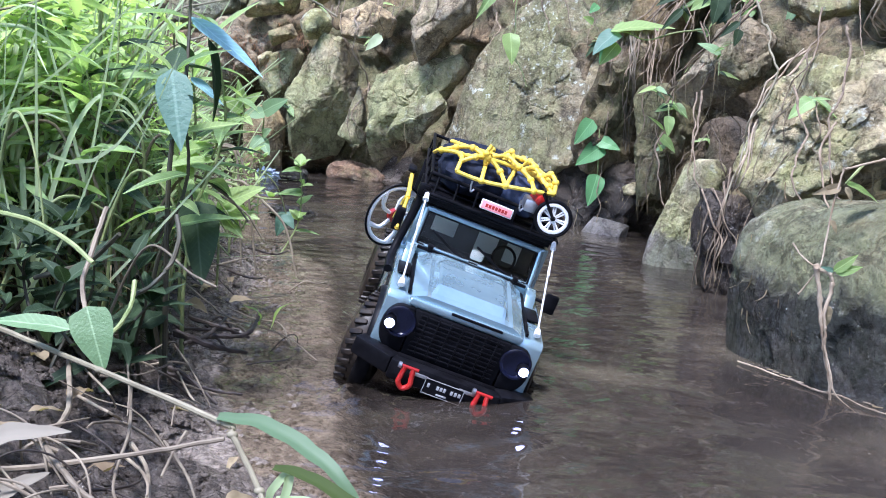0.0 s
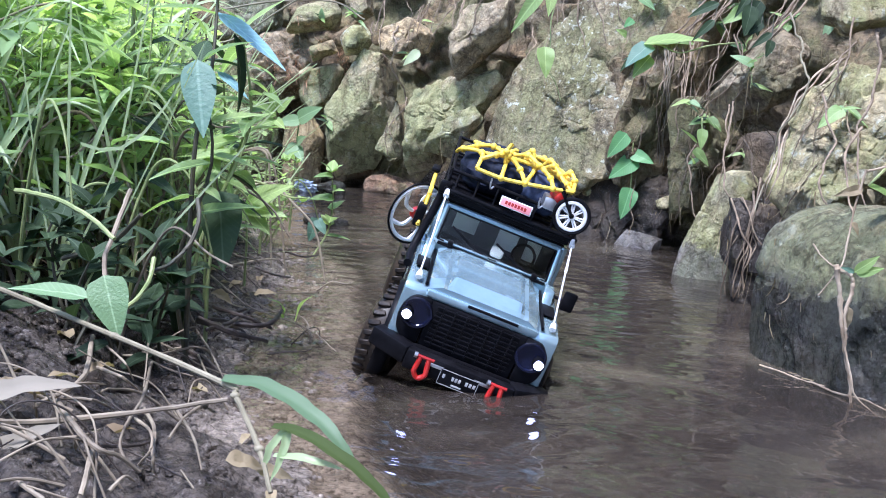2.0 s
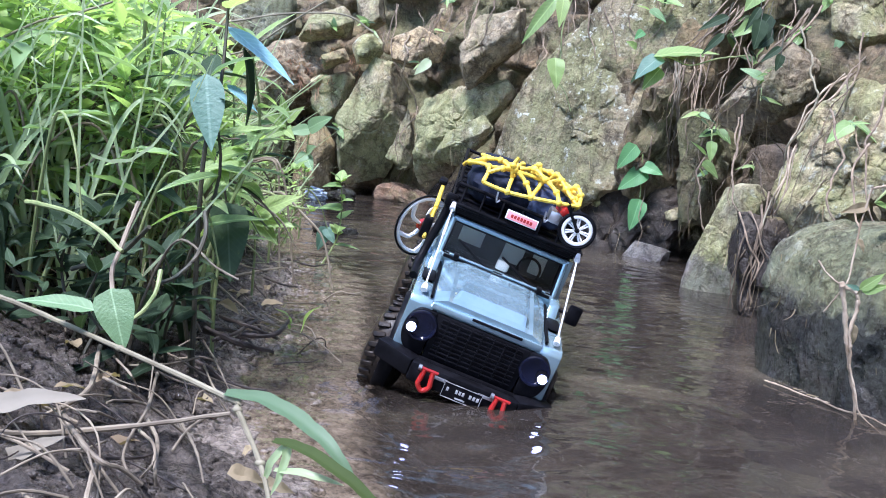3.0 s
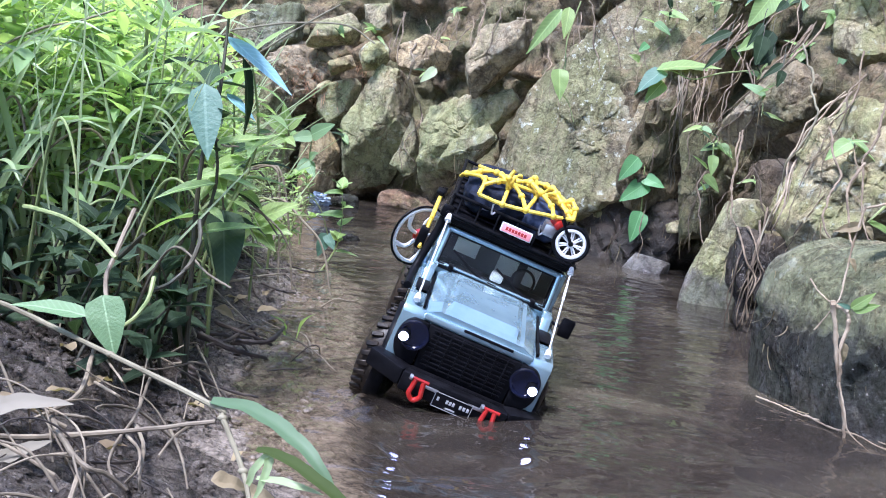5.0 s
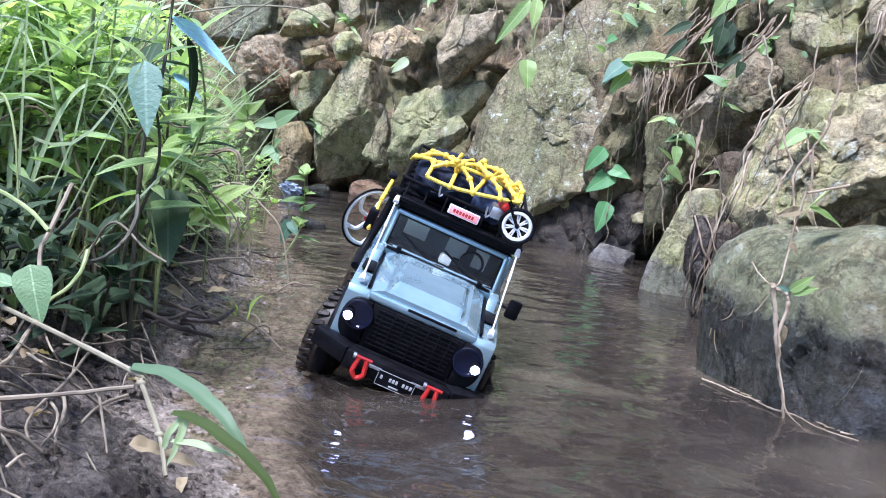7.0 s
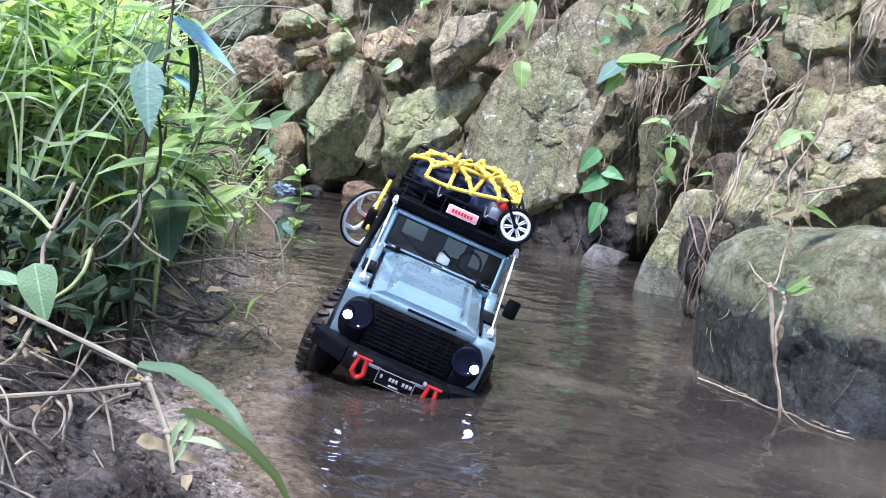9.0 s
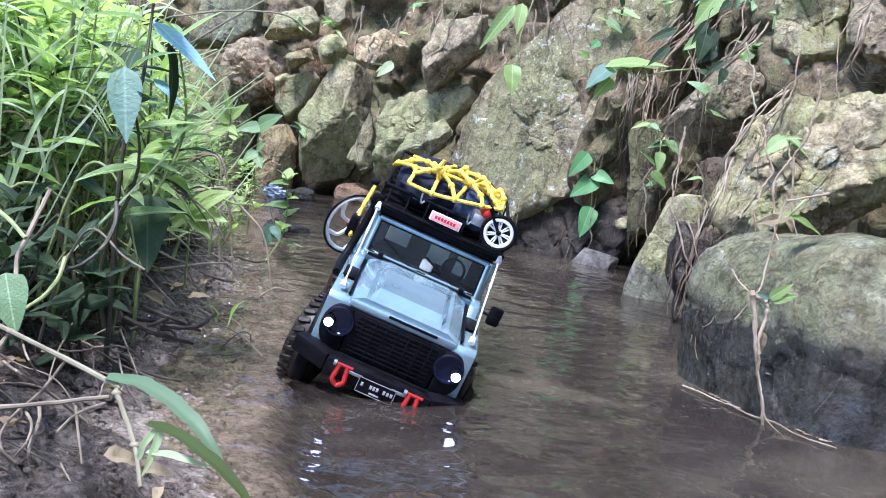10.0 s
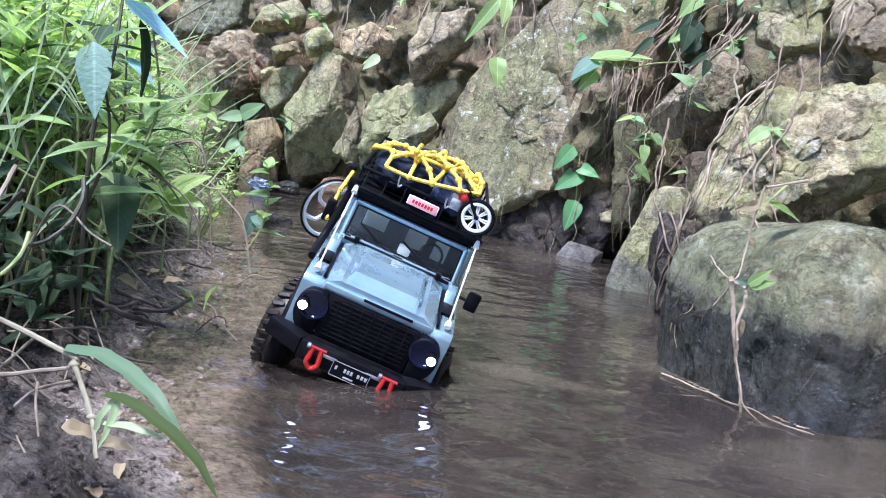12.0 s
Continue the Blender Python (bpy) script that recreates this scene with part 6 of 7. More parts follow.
def small_leaf(rng, verts, faces):
    y = rng.uniform(0.85, 3.6)
    d = 0.2 + abs(rng.gauss(0, 0.45))
    x = float(np.interp(y, EDGE_Y, EDGE_X)) - d
    if float(wall_side(x, y)) > -0.05 or (y < 1.2 and rng.random() < 0.8):
        return
    p = rooted(x, y) + Vector((0, 0, rng.uniform(0.01, 0.2) * min(1, 0.3 + d * 1.5) if y > 1.2 else rng.uniform(0.12, 0.34)))
    a, n = rng.uniform(0, 6.28), rng.uniform(0.025, 0.07)
    w = Vector((math.cos(a), math.sin(a), rng.uniform(-0.5, 0.6))).normalized() * n
    s = Vector((-math.sin(a), math.cos(a), rng.uniform(-0.3, 0.3))) * n * rng.uniform(0.14, 0.3)
    k = len(verts)
    up = Vector((0, 0, n * 0.06))
    verts.extend([p, p + w * 0.35 + s + up, p + w * 0.4, p + w * 0.35 - s + up, p + w * 0.75 + s * 0.6, p + w * 0.75 - s * 0.6, p + w - up * 2])
    faces.extend([(k, k + 2, k + 1), (k, k + 3, k + 2), (k + 2, k + 4, k + 1), (k + 2, k + 3, k + 5), (k + 2, k + 6, k + 4), (k + 2, k + 5, k + 6)])


scatter("grass", 4200, 21, grass_blade, GRASS, "dense bright green grass growing over the bank", "grass")
def bright_leaf(rng, verts, faces):
    y = rng.uniform(0.95, 2.0)
    x = float(np.interp(y, EDGE_Y, EDGE_X)) - 0.24 - abs(rng.gauss(0, 0.28))
    p = rooted(x, y) + Vector((0, 0, rng.uniform(0.12, 0.38)))
    a, n = rng.uniform(0, 6.28), rng.uniform(0.02, 0.06)
    w = Vector((math.cos(a), math.sin(a), rng.uniform(-0.6, 0.7))).normalized() * n
    s = Vector((-math.sin(a), math.cos(a), rng.uniform(-0.3, 0.3))) * n * rng.uniform(0.1, 0.24)
    k = len(verts)
    up = Vector((0, 0, n * 0.07))
    verts.extend([p, p + w * 0.35 + s + up, p + w * 0.4, p + w * 0.35 - s + up, p + w * 0.75 + s * 0.6, p + w * 0.75 - s * 0.6, p + w - up * 2])
    faces.extend([(k, k + 2, k + 1), (k, k + 3, k + 2), (k + 2, k + 4, k + 1), (k + 2, k + 3, k + 5), (k + 2, k + 6, k + 4), (k + 2, k + 5, k + 6)])


scatter("bright_undergrowth", 3600, 28, bright_leaf, LEAF_YELLOW, "small yellow-green leaves among the tall weeds", "undergrowth")
scatter("undergrowth", 8500, 22, small_leaf, LEAF_DEEP, "dense small green leaves between the grass blades", "undergrowth")


def straw_blade(rng, verts, faces):
    y = rng.uniform(0.9, 2.4)
    x = float(np.interp(y, EDGE_Y, EDGE_X)) - rng.uniform(0.2, 0.65)
    a = rng.uniform(0, 6.28)
    strip(verts, faces, rooted(x, y), Vector((math.cos(a), math.sin(a), 0)), rng.uniform(0.06, 0.2), rng.uniform(0.0015, 0.003), rng.uniform(0.6, 1.6))


def tangle(rng, verts, faces):
    y = rng.uniform(1.05, 2.6)
    d = 0.2 + abs(rng.gauss(0, 0.35))
    x = float(np.interp(y, EDGE_Y, EDGE_X)) - d
    a = rng.uniform(0, 6.28)
    p = rooted(x, y) + Vector((0, 0, rng.uniform(0, 0.16) * min(1, d * 2)))
    strip(verts, faces, p, Vector((math.cos(a), math.sin(a), 0)), rng.uniform(0.06, 0.15), rng.uniform(0.002, 0.004), rng.uniform(0.6, 2.0), 8)


scatter("tangled_stalks", 1500, 24, tangle, GRASS_PALE, "tangled pale green stalks woven through the weeds", "stalks")
def long_stalk(rng, verts, faces):
    y = rng.uniform(0.86, 1.9)
    x = float(np.interp(y, EDGE_Y, EDGE_X)) - rng.uniform(0.22, 0.8)
    p = rooted(x, y) + Vector((0, 0, rng.uniform(0.0, 0.2)))
    t, n, a = rng.uniform(-1.1, 1.1), rng.uniform(0.12, 0.32), rng.uniform(-0.6, 0.6)
    way = Vector((math.sin(t) * math.cos(a), math.sin(t) * math.sin(a), math.cos(t)))
    side = way.cross(Vector((0.1, -1, 0.2))).normalized()
    w, sag = rng.uniform(0.0011, 0.0024), rng.uniform(-0.06, 0.03)
    k = len(verts)
    for i in range(6):
        f = i / 5
        q = p + way * n * f + Vector((0, 0, sag * math.sin(3.14 * f)))
        verts.extend([q - side * w * (1 - 0.6 * f), q + side * w * (1 - 0.6 * f)])
        if i:
            faces.append((k + 2 * i - 2, k + 2 * i - 1, k + 2 * i + 1, k + 2 * i))


scatter("long_stalks", 800, 27, long_stalk, GRASS_PALE, "long pale stalks crossing each other in the weeds", "stalks")
scatter("dead_grass", 1100, 23, straw_blade, LEAF_DRY, "dry bent grass stalks in the undergrowth", "dry grass")

def clod(rng, verts, faces):
    y = rng.uniform(0.4, 1.9)
    d = rng.uniform(-0.01, 0.3)
    x = float(np.interp(y, EDGE_Y, EDGE_X)) - d
    n = rng.uniform(0.0015, 0.0035) + 0.0035 * rng.random() * min(1, max(0, (y - 0.5) * 2))
    h = float(ground_height(x, y))
    c = Vector((x, y, h + (0.22 + 0.78 * min(1.0, max(0.0, (h - 0.001) / 0.03))) * 0.016 * fbm(Vector((x * 7, y * 7, 2))) + n * 0.1))
    k = len(verts)
    for dz, rr, m in ((-0.5, 1.0, 6), (0.25, 0.85, 6)):
        for i in range(m):
            a = 6.28319 * i / m
            r = n * rr * rng.uniform(0.7, 1.3)
            verts.append(c + Vector((math.cos(a) * r * 1.3, math.sin(a) * r, n * dz)))
    verts.append(c + Vector((0, 0, n * rng.uniform(0.5, 0.9))))
    for i in range(6):
        j = (i + 1) % 6
        faces.extend([(k + i, k + j, k + 6 + j, k + 6 + i), (k + 6 + i, k + 6 + j, k + 12)])


scatter("mud_clods", 2600, 51, clod, MUD, "small wet lumps of mud along the water's edge", "mud")
ob = blade([(-0.21, 1.178, 0.012), (-0.195, 1.15, 0.045), (-0.169, 1.1, 0.069)], 0.008, LEAF_BRIGHT, None, "grass_shoot")
tagged(ob, "single bright green grass blade growing from the mud", "grass blade")
ob = blade([(-0.225, 1.17, 0.018), (-0.222, 1.15, 0.04), (-0.235, 1.12, 0.055)], 0.006, LEAF_BRIGHT, None, "grass_shoot")
tagged(ob, "short yellow-green grass blade growing from the mud", "grass blade")
for a, b in (((-0.262, 1.156, 0.05), (-0.235, 1.15, 0.062)), ((-0.3, 1.1, 0.06), (-0.27, 1.08, 0.06)), ((-0.1, 0.53, 0.075), (-0.075, 0.55, 0.07)), ((-0.085, 0.55, 0.062), (-0.06, 0.56, 0.06))):
    ob = leaf(DRY, a, b, (0.2, -0.5, 1), None, 1.5)
    ob.name = "dead_leaf"
    tagged(ob, "curled dry brown leaf lying on the mud", "dead leaf", "dead leaves on the mud")
scrap = bmesh.new()
bmesh.ops.create_icosphere(scrap, subdivisions=4, radius=1)
for v in scrap.verts:
    v.co = Vector((v.co.x * 0.034, v.co.y * 0.02, v.co.z * 0.02)) * (1 + 0.35 * noise.cell(v.co * 2.5) + 0.2 * fbm(v.co * 3, 3))
ob = new("plastic_scrap", mesh_from(scrap, "plastic_scrap", PLASTIC))
ob.matrix_basis = pose(-0.665, 3.19, 0.02, 0, 8, 5)
tagged(ob, "crumpled pale blue plastic scrap at the water's edge", "plastic scrap")

for k, pts in enumerate(([(-0.449, 1.611, 0.191), (-0.397, 1.594, 0.217), (-0.371, 1.586, 0.204), (-0.363, 1.586, 0.131), (-0.350, 1.577, 0.002)],
                         [(-0.457, 1.611, 0.200), (-0.389, 1.594, 0.221), (-0.363, 1.586, 0.200), (-0.346, 1.586, 0.131), (-0.324, 1.577, 0.002)],
                         [(-0.414, 1.594, 0.148), (-0.363, 1.586, 0.161), (-0.320, 1.577, 0.131), (-0.277, 1.577, 0.088), (-0.251, 1.568, 0.002)])):
    dry(pts, 0.0028, "pale dry stalk drooping over the water's edge", seed=120 + k)

# ---- plants and roots on the stone bank ----
def ivy(stem_points, leaves, label, seed=0):
    """A small creeping plant: one stem and its leaves (mesh, base, tip, face)."""
    root = Vector(stem_points[0])
    ob = base_empty("ivy", Matrix.Translation(root), label, "ivy", "ivy on the stones")
    part("stem", tube([Vector(p) - root for p in stem_points], 0.0022, 0.0012, 6, 6, 0.1, seed), STEM, ob)
    for mesh, base, tip, face in leaves:
        leaf(mesh, base, tip, face, ob)
    return ob


F = (0.1, -1, 0.35)
ivy([(0.40, 2.66, 0.06), (0.392, 2.6, 0.16), (0.385, 2.6, 0.28), (0.40, 2.64, 0.4), (0.43, 2.7, 0.5)], [
    (OVATE_IVY, (0.36, 2.59, 0.30), (0.318, 2.56, 0.24), F), (OVATE_IVY, (0.395, 2.6, 0.235), (0.33, 2.56, 0.185), F), (OVATE_IVY, (0.385, 2.6, 0.25), (0.44, 2.57, 0.235), F),
    (OVATE_IVY, (0.39, 2.59, 0.15), (0.372, 2.55, 0.075), F), (OVATE_IVY, (0.41, 2.63, 0.40), (0.43, 2.61, 0.41), F)], "creeping green ivy with heart-shaped leaves on the bank")
ivy([(0.47, 2.74, 0.52), (0.45, 2.67, 0.555), (0.42, 2.65, 0.55), (0.38, 2.63, 0.53)], [
    (OVATE, (0.41, 2.64, 0.56), (0.515, 2.6, 0.585), (0, -0.6, 1)), (OVATE_IVY, (0.40, 2.64, 0.55), (0.352, 2.6, 0.52), (0, -0.7, 1)), (OVATE_IVY, (0.39, 2.64, 0.51), (0.37, 2.6, 0.465), F), (OVATE_IVY, (0.35, 2.66, 0.62), (0.33, 2.63, 0.6), F)], "green ivy shoot growing from the bank")
ivy([(0.62, 2.42, 0.75), (0.58, 2.34, 0.72), (0.56, 2.3, 0.68)], [
    (OVATE, (0.60, 2.3, 0.74), (0.545, 2.25, 0.655), F), (LANCE_BLUE, (0.58, 2.3, 0.76), (0.53, 2.26, 0.70), F), (OVATE, (0.57, 2.3, 0.62), (0.53, 2.27, 0.59), F)], "dark green broad leaves hanging from the bank's top")
ivy([(0.53, 2.42, 0.36), (0.524, 2.38, 0.34), (0.524, 2.37, 0.325)], [(OVATE, (0.524, 2.37, 0.33), (0.526, 2.35, 0.285), F)], "single small round leaf hanging from a root")
ivy([(0.54, 1.21, 0.29), (0.525, 1.2, 0.275), (0.517, 1.2, 0.265)], [(LANCE_BRIGHT, (0.517, 1.2, 0.265), (0.567, 1.2, 0.252), (0, -0.5, 1))], "single bright green leaf over the wet boulder")
ivy([(0.49, 1.14, 0.15), (0.488, 1.125, 0.16), (0.487, 1.12, 0.165)], [(LANCE_BRIGHT, (0.487, 1.12, 0.162), (0.51, 1.11, 0.185), F), (LANCE_BRIGHT, (0.49, 1.12, 0.16), (0.517, 1.11, 0.172), F), (LANCE_BLUE, (0.487, 1.12, 0.162), (0.468, 1.11, 0.168), F)], "small green shoot beside a pale root")
ivy([(-0.38, 1.6, 0.03), (-0.377, 1.6, 0.17), (-0.365, 1.6, 0.272), (-0.364, 1.59, 0.296)], [
    (LANCE_BRIGHT, (-0.365, 1.6, 0.28), (-0.402, 1.575, 0.304), F), (LANCE_BRIGHT, (-0.365, 1.6, 0.288), (-0.335, 1.575, 0.316), F), (LANCE_BRIGHT, (-0.365, 1.6, 0.288), (-0.372, 1.58, 0.332), F),
    (LANCE_BRIGHT, (-0.365, 1.6, 0.273), (-0.392, 1.57, 0.26), F), (LANCE_BRIGHT, (-0.365, 1.6, 0.273), (-0.344, 1.57, 0.264), F)], "young bright green weed with spreading leaves at the water")
ivy([(-0.43, 2.02, 0.02), (-0.425, 2.01, 0.13), (-0.42, 2.0, 0.25), (-0.415, 2.0, 0.28)], [
    (OVATE_MID, (-0.42, 2.0, 0.272), (-0.372, 1.97, 0.302), F), (OVATE_MID, (-0.42, 2.0, 0.27), (-0.46, 1.97, 0.262), F), (OVATE_MID, (-0.42, 2.0, 0.22), (-0.402, 1.97, 0.235), F),
    (OVATE_MID, (-0.422, 2.0, 0.215), (-0.442, 1.97, 0.19), F), (OVATE_MID, (-0.422, 2.0, 0.21), (-0.4, 1.97, 0.185), F)], "slender weed with pale blue-green leaves at the water")
ivy([(-0.42, 1.86, 0.03), (-0.4, 1.9, 0.14), (-0.37, 1.93, 0.12), (-0.35, 1.95, 0.06)], [(OVATE_BLUE, (-0.352, 1.95, 0.06), (-0.365, 1.93, 0.015), F), (OVATE_BLUE, (-0.352, 1.95, 0.06), (-0.33, 1.93, 0.035), F)], "drooping pale stalk with small blue-green leaves above the water")
ivy([(-0.33, 3.36, 0.54), (-0.34, 3.31, 0.5), (-0.345, 3.3, 0.49)], [(PALE_LEAF, (-0.312, 3.27, 0.525), (-0.362, 3.25, 0.475), F)], "pale dry leaf hanging before the stones")

rng = random.Random(31)


def bank_spot(u):
    return (float(np.interp(u, [0, 0.2, 0.45, 0.65, 1], [0.66, 0.56, 0.5, 0.3, -0.9])), float(np.interp(u, [0, 0.2, 0.45, 0.65, 1], [1.55, 1.95, 2.45, 2.75, 3.6])))


def lay(points, gap, step=0.018):
    """A line laid on the bank's face, bridging its hollows."""
    way = Vector((0.24, 0.97, 0)).normalized()
    line = []
    for a, b in zip(points, points[1:]):
        a, b = Vector(a), Vector(b)
        n = max(1, int((b - a).length / step))
        line.extend(a.lerp(b, k / n) for k in range(n))
    line.append(Vector(points[-1]))
    sway = Vector((rng.uniform(-9, 9), 0, 0))
    flat = [(on_bank(p, gap, way, 0.3) - p).dot(way) for p in line]
    for order in (range(1, len(flat)), range(len(flat) - 2, -1, -1)):
        for i in order:
            j = i - 1 if order.step > 0 else i + 1
            flat[i] = min(flat[i], flat[j] + step * 0.7)
    return [p + way * f + Vector((0.016 * fbm(p * 9 + sway, 3), 0, 0.01 * fbm(p * 11 - sway, 3))) for p, f in zip(line, flat)]


def creeping_root(x, y, z, n, drift, r, k, label="thin pale root creeping down the earth bank"):
    """A root that runs down the face of the bank."""
    pts, steps = [], max(4, int(n / 0.035))
    for i in range(steps + 1):
        x += rng.uniform(-0.02, 0.02) + drift * n / steps
        pts.append((x, y, z - n * i / steps))
    pts = lay(pts, r * 1.2 + 0.002)
    return stem_thing("root", pts, r, r * 0.35, ROOT if r > 0.003 else ROOT_BROWN, label, "root", "roots on the bank", 0.3, k)


for k in range(44):
    u = min(0.98, max(0.0, rng.choice((rng.gauss(0.42, 0.12), rng.gauss(0.15, 0.12), rng.uniform(0, 1)))))
    x, y = bank_spot(u)
    creeping_root(x + rng.uniform(-0.06, 0.06), y, rng.uniform(0.25, 0.85), rng.uniform(0.1, 0.35), rng.uniform(-0.5, 0.3), rng.uniform(0.0008, 0.0026), k)
for k in range(28):
    x, y = bank_spot(rng.uniform(0.55, 0.92))
    creeping_root(x, y, rng.uniform(0.6, 0.88), rng.uniform(0.06, 0.2), rng.uniform(-0.4, 0.4), rng.uniform(0.0012, 0.003), 300 + k)
creeping_root(-0.41, 3.3, 0.62, 0.55, 0.05, 0.0035, 205, "long pale root hanging down the stones")
for pts, r, label in (([(0.562, 1.2, 0.30), (0.51, 1.18, 0.285), (0.5, 1.17, 0.281), (0.492, 1.165, 0.233), (0.483, 1.15, 0.175), (0.47, 1.12, 0.165)], 0.0019, "thin pale stem leaning over the wet boulder"),
                      ([(0.464, 1.12, 0.168), (0.472, 1.12, 0.14), (0.48, 1.12, 0.106), (0.488, 1.12, 0.07), (0.5, 1.12, 0.031), (0.508, 1.12, -0.006)], 0.0036, "pale frayed root hanging in front of the wet boulder"),
                      ([(0.468, 1.12, 0.163), (0.482, 1.118, 0.158), (0.487, 1.118, 0.14), (0.482, 1.116, 0.11), (0.486, 1.115, 0.085), (0.49, 1.116, 0.06)], 0.003, "pale frayed root hanging in front of the wet boulder"),
                      ([(0.487, 1.115, 0.07), (0.495, 1.105, 0.04), (0.503, 1.1, 0.014), (0.529, 1.095, -0.006)], 0.0014, "pale frayed root hanging in front of the wet boulder"),
                      ([(0.452, 1.13, 0.128), (0.46, 1.125, 0.145), (0.468, 1.12, 0.163)], 0.0012, "short dry side root"),
                      ([(0.44, 1.14, 0.19), (0.452, 1.135, 0.175), (0.468, 1.12, 0.163)], 0.0012, "short dry side root"),
                      ([(0.43, 1.258, 0.003), (0.447, 1.226, 0.005), (0.468, 1.2, 0.003), (0.49, 1.168, 0.005)], 0.0011, "thin brown stick lying along the waterline"),
                      ([(0.478, 1.19, 0.004), (0.497, 1.15, 0.003), (0.52, 1.12, 0.006), (0.54, 1.088, 0.003), (0.575, 1.05, 0.004)], 0.0014, "thin brown stick lying along the waterline")):
    stem_thing("root", pts, r, r * 0.5, ROOT, label, "root", "roots on the bank", 0.25, int(r * 1e4))
for k in range(34):
    f = rng.random()
    p = Vector((0.435 + 0.14 * f, 1.262 - 0.2 * f, 0.002)) + Vector((rng.uniform(0, 0.012), rng.uniform(0, 0.012), 0))
    a = rng.uniform(-1.2, -0.4) + rng.choice((0, 0, 1.5))
    n = rng.uniform(0.006, 0.022)
    stem_thing("litter_bit", [p, p + Vector((math.cos(a), math.sin(a), 0.05)) * n * 0.5, p + Vector((math.cos(a), math.sin(a), 0.1)) * n], rng.uniform(0.0006, 0.0014), 0.0005, (ROOT, TWIG, LEAF_DRY)[k % 3], "small bit of dry litter floating along the boulder", "litter", "litter at the waterline", 0.3, k)
for a, b in (((0.5, 1.168, 0.262), (0.468, 1.165, 0.252)), ((0.505, 1.168, 0.262), (0.518, 1.165, 0.245)), ((0.49, 1.16, 0.22), (0.5, 1.155, 0.205)), ((0.484, 1.118, 0.12), (0.49, 1.115, 0.09))):
    ob = leaf(DRY, a, b, (0.1, -1, 0.3), None, 1.3)
    ob.name = "dead_leaf"
    tagged(ob, "curled pale dry leaf caught on a root", "dead leaf", "dead leaves on the roots")

def drape(points, r, label, material, gap=0.003):
    ob = new("root", mesh_from(tube(lay(points, r + gap), r, r * 0.6, 7, 2, 0.15, int(r * 1e5)), "root", material))
    return tagged(ob, label, "root", "roots on the bank")


LONG, THICK = "long pale root hanging down the stones", "thick pale root lying over the stones"
def bundle(points, count, spread, thick, label, material):
    """Several roots side by side, drifting apart a little."""
    for _ in range(count):
        dx, dz, grow = rng.uniform(-spread, spread), rng.uniform(-spread, spread), rng.uniform(-0.5, 1.2)
        drape([Vector(p) + Vector((dx, 0, dz)) * (1 + grow * i / len(points)) for i, p in enumerate(points)], rng.uniform(*thick), label, material)


bundle([(0.658, 2.1, 0.661), (0.624, 2.1, 0.596), (0.557, 2.15, 0.508), (0.515, 2.2, 0.433), (0.497, 2.25, 0.391)], 6, 0.018, (0.0014, 0.0046), THICK, ROOT_BROWN)
bundle([(0.643, 1.75, 0.475), (0.624, 1.78, 0.451), (0.585, 1.8, 0.401), (0.575, 1.85, 0.332), (0.572, 1.85, 0.27), (0.555, 1.85, 0.2)], 4, 0.01, (0.0012, 0.0034), LONG, ROOT)
drape([(0.589, 1.9, 0.597), (0.605, 1.9, 0.551), (0.588, 1.8, 0.493), (0.592, 1.75, 0.439), (0.584, 1.78, 0.381), (0.57, 1.8, 0.339), (0.569, 1.85, 0.29), (0.552, 1.85, 0.225), (0.543, 1.85, 0.16)], 0.0026, "long yellow-green vine hanging over the pale stones", VINE)
bundle([(0.771, 1.75, 0.639), (0.763, 1.75, 0.582), (0.751, 1.75, 0.543), (0.781, 1.75, 0.522), (0.818, 1.75, 0.524)], 4, 0.014, (0.0016, 0.003), LONG, ROOT)
bundle([(0.547, 2.45, 0.713), (0.506, 2.45, 0.637), (0.469, 2.5, 0.575), (0.467, 2.5, 0.475), (0.477, 2.5, 0.412)], 11, 0.035, (0.001, 0.0034), "brown root in a bundle hanging down the earth", ROOT_BROWN)
bundle([(0.406, 2.5, 0.567), (0.429, 2.5, 0.396), (0.424, 2.5, 0.312), (0.428, 2.5, 0.228)], 4, 0.012, (0.0014, 0.0026), LONG, STALK)
bundle([(-0.5, 3.45, 0.72), (-0.49, 3.45, 0.62), (-0.48, 3.45, 0.55)], 6, 0.03, (0.0014, 0.0026), "thin brown root hanging from the bank's top", ROOT_BROWN)
bundle([(-0.3, 3.4, 0.74), (-0.31, 3.4, 0.66), (-0.3, 3.4, 0.58)], 8, 0.05, (0.0014, 0.0026), "thin brown root hanging from the bank's top", ROOT_BROWN)
bundle([(0.1, 2.7, 0.74), (0.12, 2.7, 0.64), (0.09, 2.7, 0.55), (0.1, 2.7, 0.47)], 2, 0.03, (0.001, 0.002), LONG, ROOT_BROWN)
bundle([(0.54, 1.8, 0.225), (0.528, 1.78, 0.152), (0.515, 1.74, 0.09), (0.501, 1.72, 0.02)], 4, 0.018, (0.001, 0.0034), "tangled brown root hanging between the stones", ROOT_BROWN)
bundle([(0.5, 1.8, 0.2), (0.522, 1.78, 0.15), (0.53, 1.74, 0.11), (0.51, 1.72, 0.06), (0.52, 1.72, 0.03)], 3, 0.016, (0.001, 0.0024), "tangled brown root hanging between the stones", ROOT_BROWN)
bundle([(0.515, 1.82, 0.17), (0.5, 1.8, 0.11), (0.487, 1.78, 0.06), (0.486, 1.76, 0.01)], 2, 0.014, (0.001, 0.0026), "tangled brown root hanging between the stones", ROOT_BROWN)
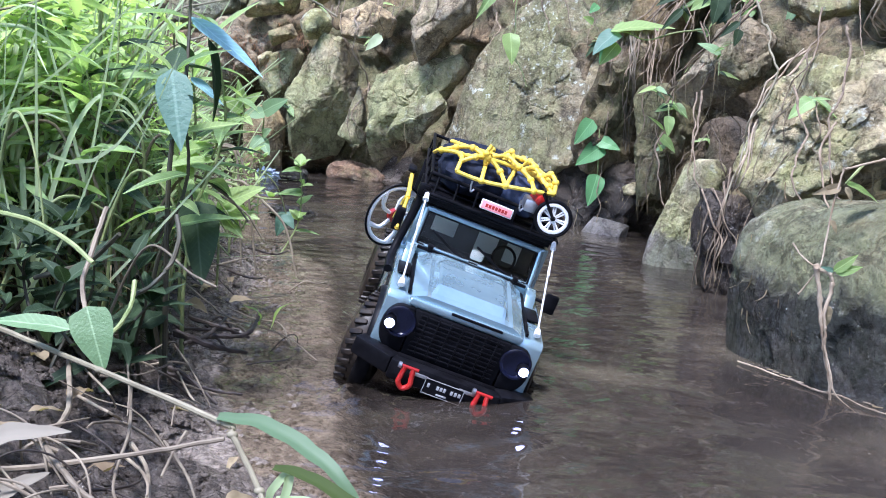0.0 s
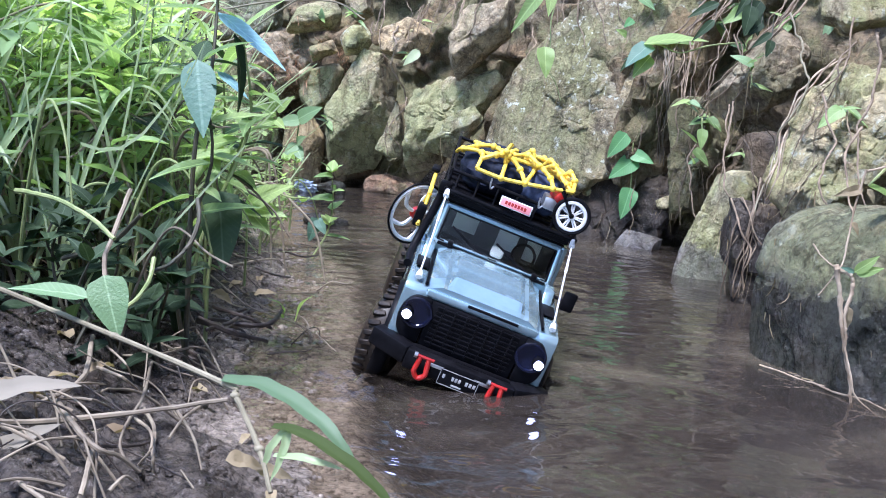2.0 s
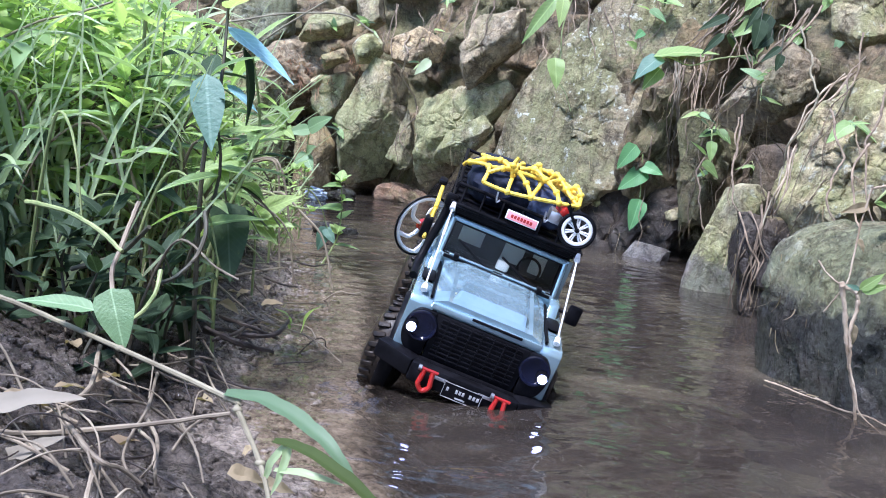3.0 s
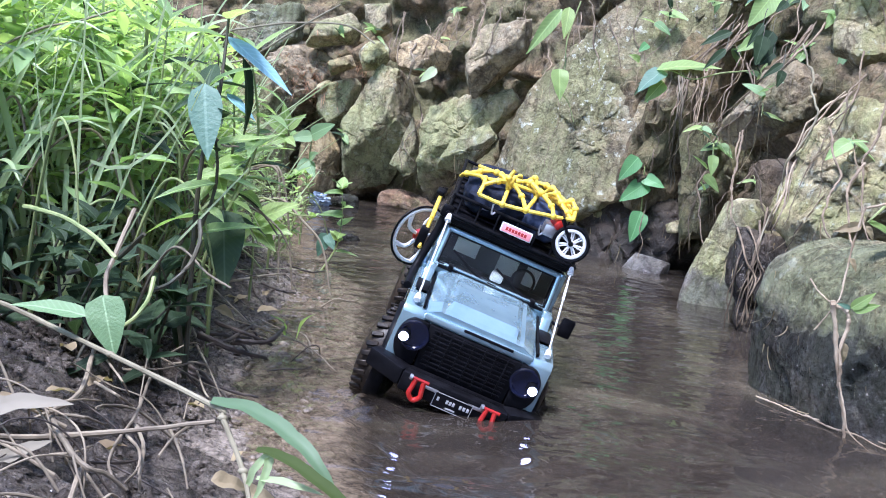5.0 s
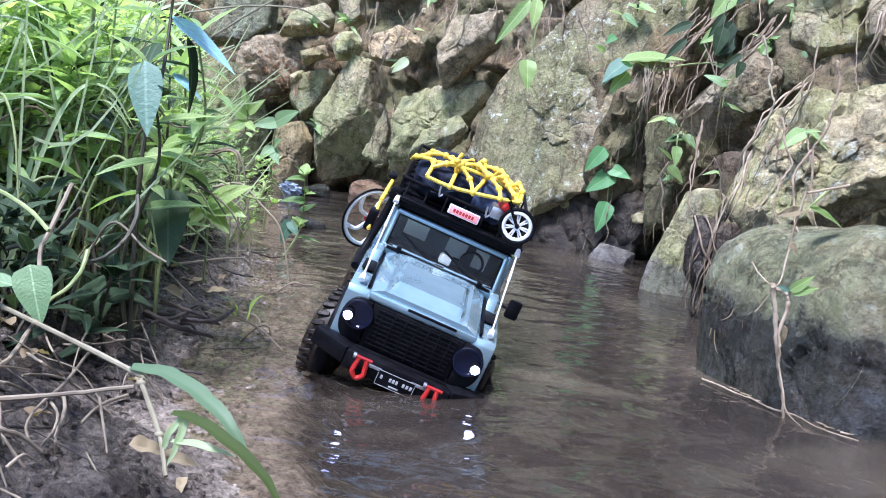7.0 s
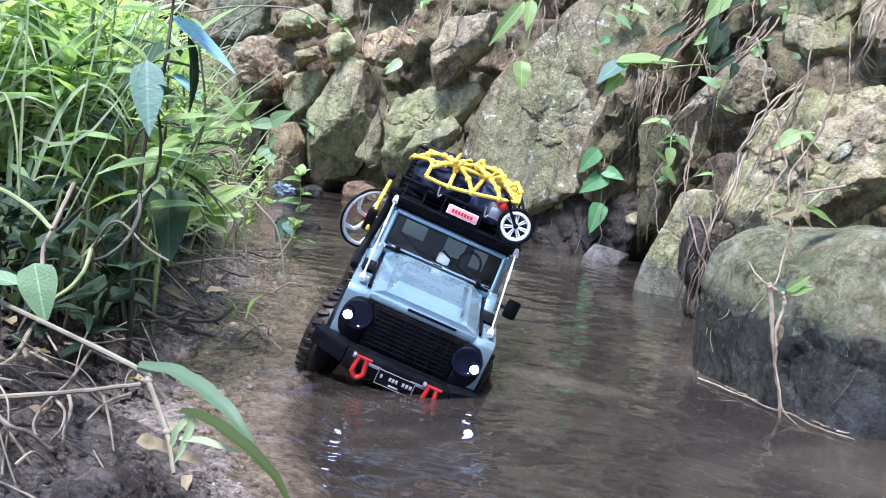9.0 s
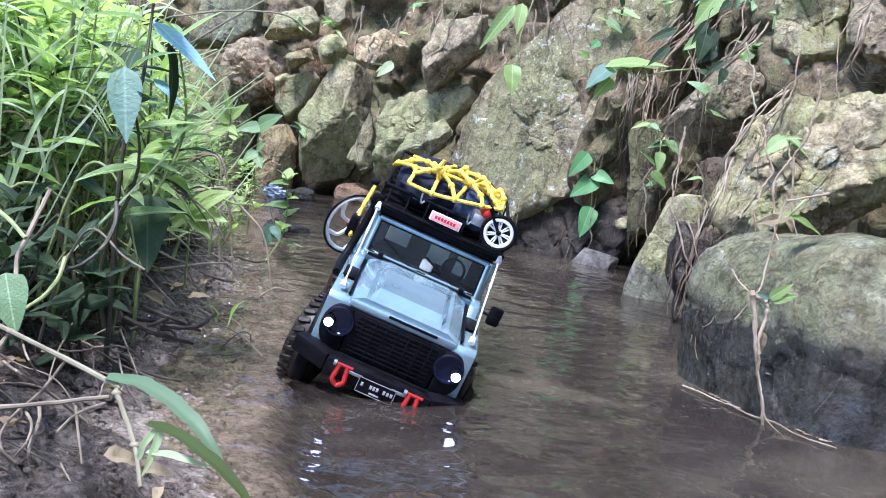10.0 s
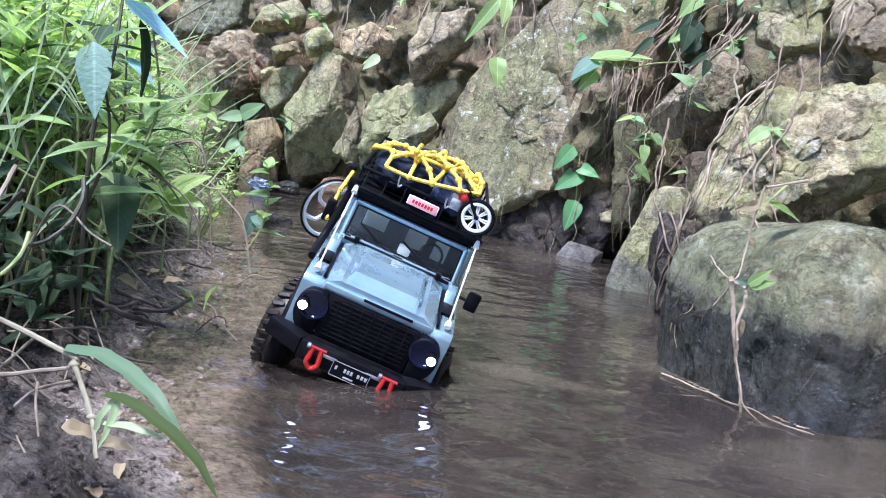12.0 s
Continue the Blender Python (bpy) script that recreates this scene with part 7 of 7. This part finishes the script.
ivy([(0.585, 2.35, 0.55), (0.504, 2.33, 0.533), (0.438, 2.33, 0.511), (0.379, 2.33, 0.526), (0.32, 2.33, 0.497)], [
    (LANCE_BRIGHT, (0.348, 2.32, 0.524), (0.493, 2.3, 0.568), (0, -0.5, 1)), (OVATE_BLUE, (0.362, 2.32, 0.521), (0.305, 2.28, 0.478), (0, -0.7, 1)),
    (OVATE_BRIGHT, (0.366, 2.32, 0.494), (0.331, 2.29, 0.448), F), (OVATE_BRIGHT, (0.303, 2.32, 0.542), (0.281, 2.3, 0.553), F)], "pale green shoot with broad leaves reaching out from the bank")
ivy([(0.151, 2.72, 0.728), (0.126, 2.7, 0.612), (0.129, 2.68, 0.531), (0.111, 2.66, 0.48), (0.151, 2.66, 0.435), (0.175, 2.66, 0.38)], [
    (LANCE[0], (0.1, 2.66, 0.692), (0.017, 2.62, 0.564), F), (LANCE_BRIGHT, (0.12, 2.66, 0.70), (0.117, 2.62, 0.615), F), (OVATE_BRIGHT, (0.115, 2.64, 0.52), (0.127, 2.6, 0.447), F)], "green creeper hanging down over the slab")
# leaves in the shade-darkened green, set where the crevice is dark
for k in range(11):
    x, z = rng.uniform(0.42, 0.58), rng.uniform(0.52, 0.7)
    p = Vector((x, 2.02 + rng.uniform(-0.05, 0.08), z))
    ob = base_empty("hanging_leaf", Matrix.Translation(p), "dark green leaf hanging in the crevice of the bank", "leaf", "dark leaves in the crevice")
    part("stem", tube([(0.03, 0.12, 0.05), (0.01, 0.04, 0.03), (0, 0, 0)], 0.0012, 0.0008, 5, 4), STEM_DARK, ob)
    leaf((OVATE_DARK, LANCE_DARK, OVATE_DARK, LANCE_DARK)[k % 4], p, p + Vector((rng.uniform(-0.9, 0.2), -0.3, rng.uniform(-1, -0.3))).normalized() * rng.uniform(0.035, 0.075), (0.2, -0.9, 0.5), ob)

# rubble in the gaps of the bank
for k in range(44):
    u = rng.uniform(0.42, 1)
    x, y = bank_spot(u)
    p = on_bank((x + rng.uniform(-0.1, 0.1), y, rng.uniform(0.08, 0.8)), -0.012)
    s = rng.uniform(0.012, 0.034)
    if -0.15 < p.x < 0.42 and p.y < 3.05 and p.z > 0.12:
        continue
    boulder(p, (s, s * 0.8, s * rng.uniform(0.5, 1)), (rng.uniform(-30, 30), rng.uniform(-30, 30), rng.uniform(0, 180)), 400 + k, (ROCK, EARTH)[k % 2], "small rough stone stuck in the earth bank", 5, 3, 0.1, "stone")

# small weeds on the bank's face and hanging from its top
for k in range(60):
    u = rng.choice((rng.uniform(0.6, 1.0), rng.gauss(0.35, 0.12), rng.uniform(0, 1)))
    u = min(0.98, max(0.02, u))
    x, y = bank_spot(u)
    high = rng.random() < 0.6
    p = on_bank((x + rng.uniform(-0.05, 0.05), y, rng.uniform(0.62, 0.95) if high else rng.uniform(0.25, 0.65)), 0.0)
    if -0.15 < p.x < 0.36 and p.z < 0.66:
        continue
    ob = base_empty("bank_weed", Matrix.Translation(p), "small green weed rooted in the bank", "weed", "weeds in the bank")
    n = rng.uniform(0.05, 0.12)
    tip = Vector((rng.uniform(-0.5, 0.3), -0.6, rng.uniform(-0.5, 0.6))) * n
    part("stem", tube([(0, 0.01, 0), tip * 0.5 + Vector((0, 0, 0.012)), tip], 0.0014, 0.0008, 5, 4), STEM, ob)
    for j in range(rng.randint(2, 5)):
        b = p + tip * rng.uniform(0.3, 1.0)
        w = Vector((rng.uniform(-1, 1), rng.uniform(-0.8, 0.1), rng.uniform(-0.7, 0.5))).normalized() * rng.uniform(0.025, 0.06)
        leaf(rng.choice((OVATE_MID, OVATE, LANCE[2], LANCE_DARK, LANCE[0])), b, b + w, (0, -0.7, 0.7), ob)


def bank_litter(rng, verts, faces):
    x, y = bank_spot(rng.random())
    p = on_bank((x + rng.uniform(-0.12, 0.12), y, rng.uniform(0.05, 0.9)), 0.003)
    a = rng.uniform(0, 6.28)
    strip(verts, faces, p, Vector((math.cos(a), math.sin(a) * 0.3, 0)), -rng.uniform(0.02, 0.09), rng.uniform(0.001, 0.0026), rng.uniform(-1.2, 1.2), 4)


scatter("bank_litter", 900, 41, bank_litter, LEAF_DRY, "fine dry rootlets and stalks clinging to the bank", "dry stalks")


def red_needle(rng, verts, faces):
    p = on_bank((-0.9 + rng.gauss(0, 0.08), 3.5, 0.49 + rng.gauss(0, 0.06)), 0.006)
    a = rng.uniform(0, 6.28)
    strip(verts, faces, p, Vector((math.cos(a), math.sin(a) * 0.3, 0)), -rng.uniform(0.01, 0.024), 0.0026, rng.choice((-1, 1)) * rng.uniform(1.5, 4.5), 4)


scatter("red_litter", 600, 42, red_needle, LEAF_RED, "heap of reddish dry needles on a ledge of the bank", "dry needles")
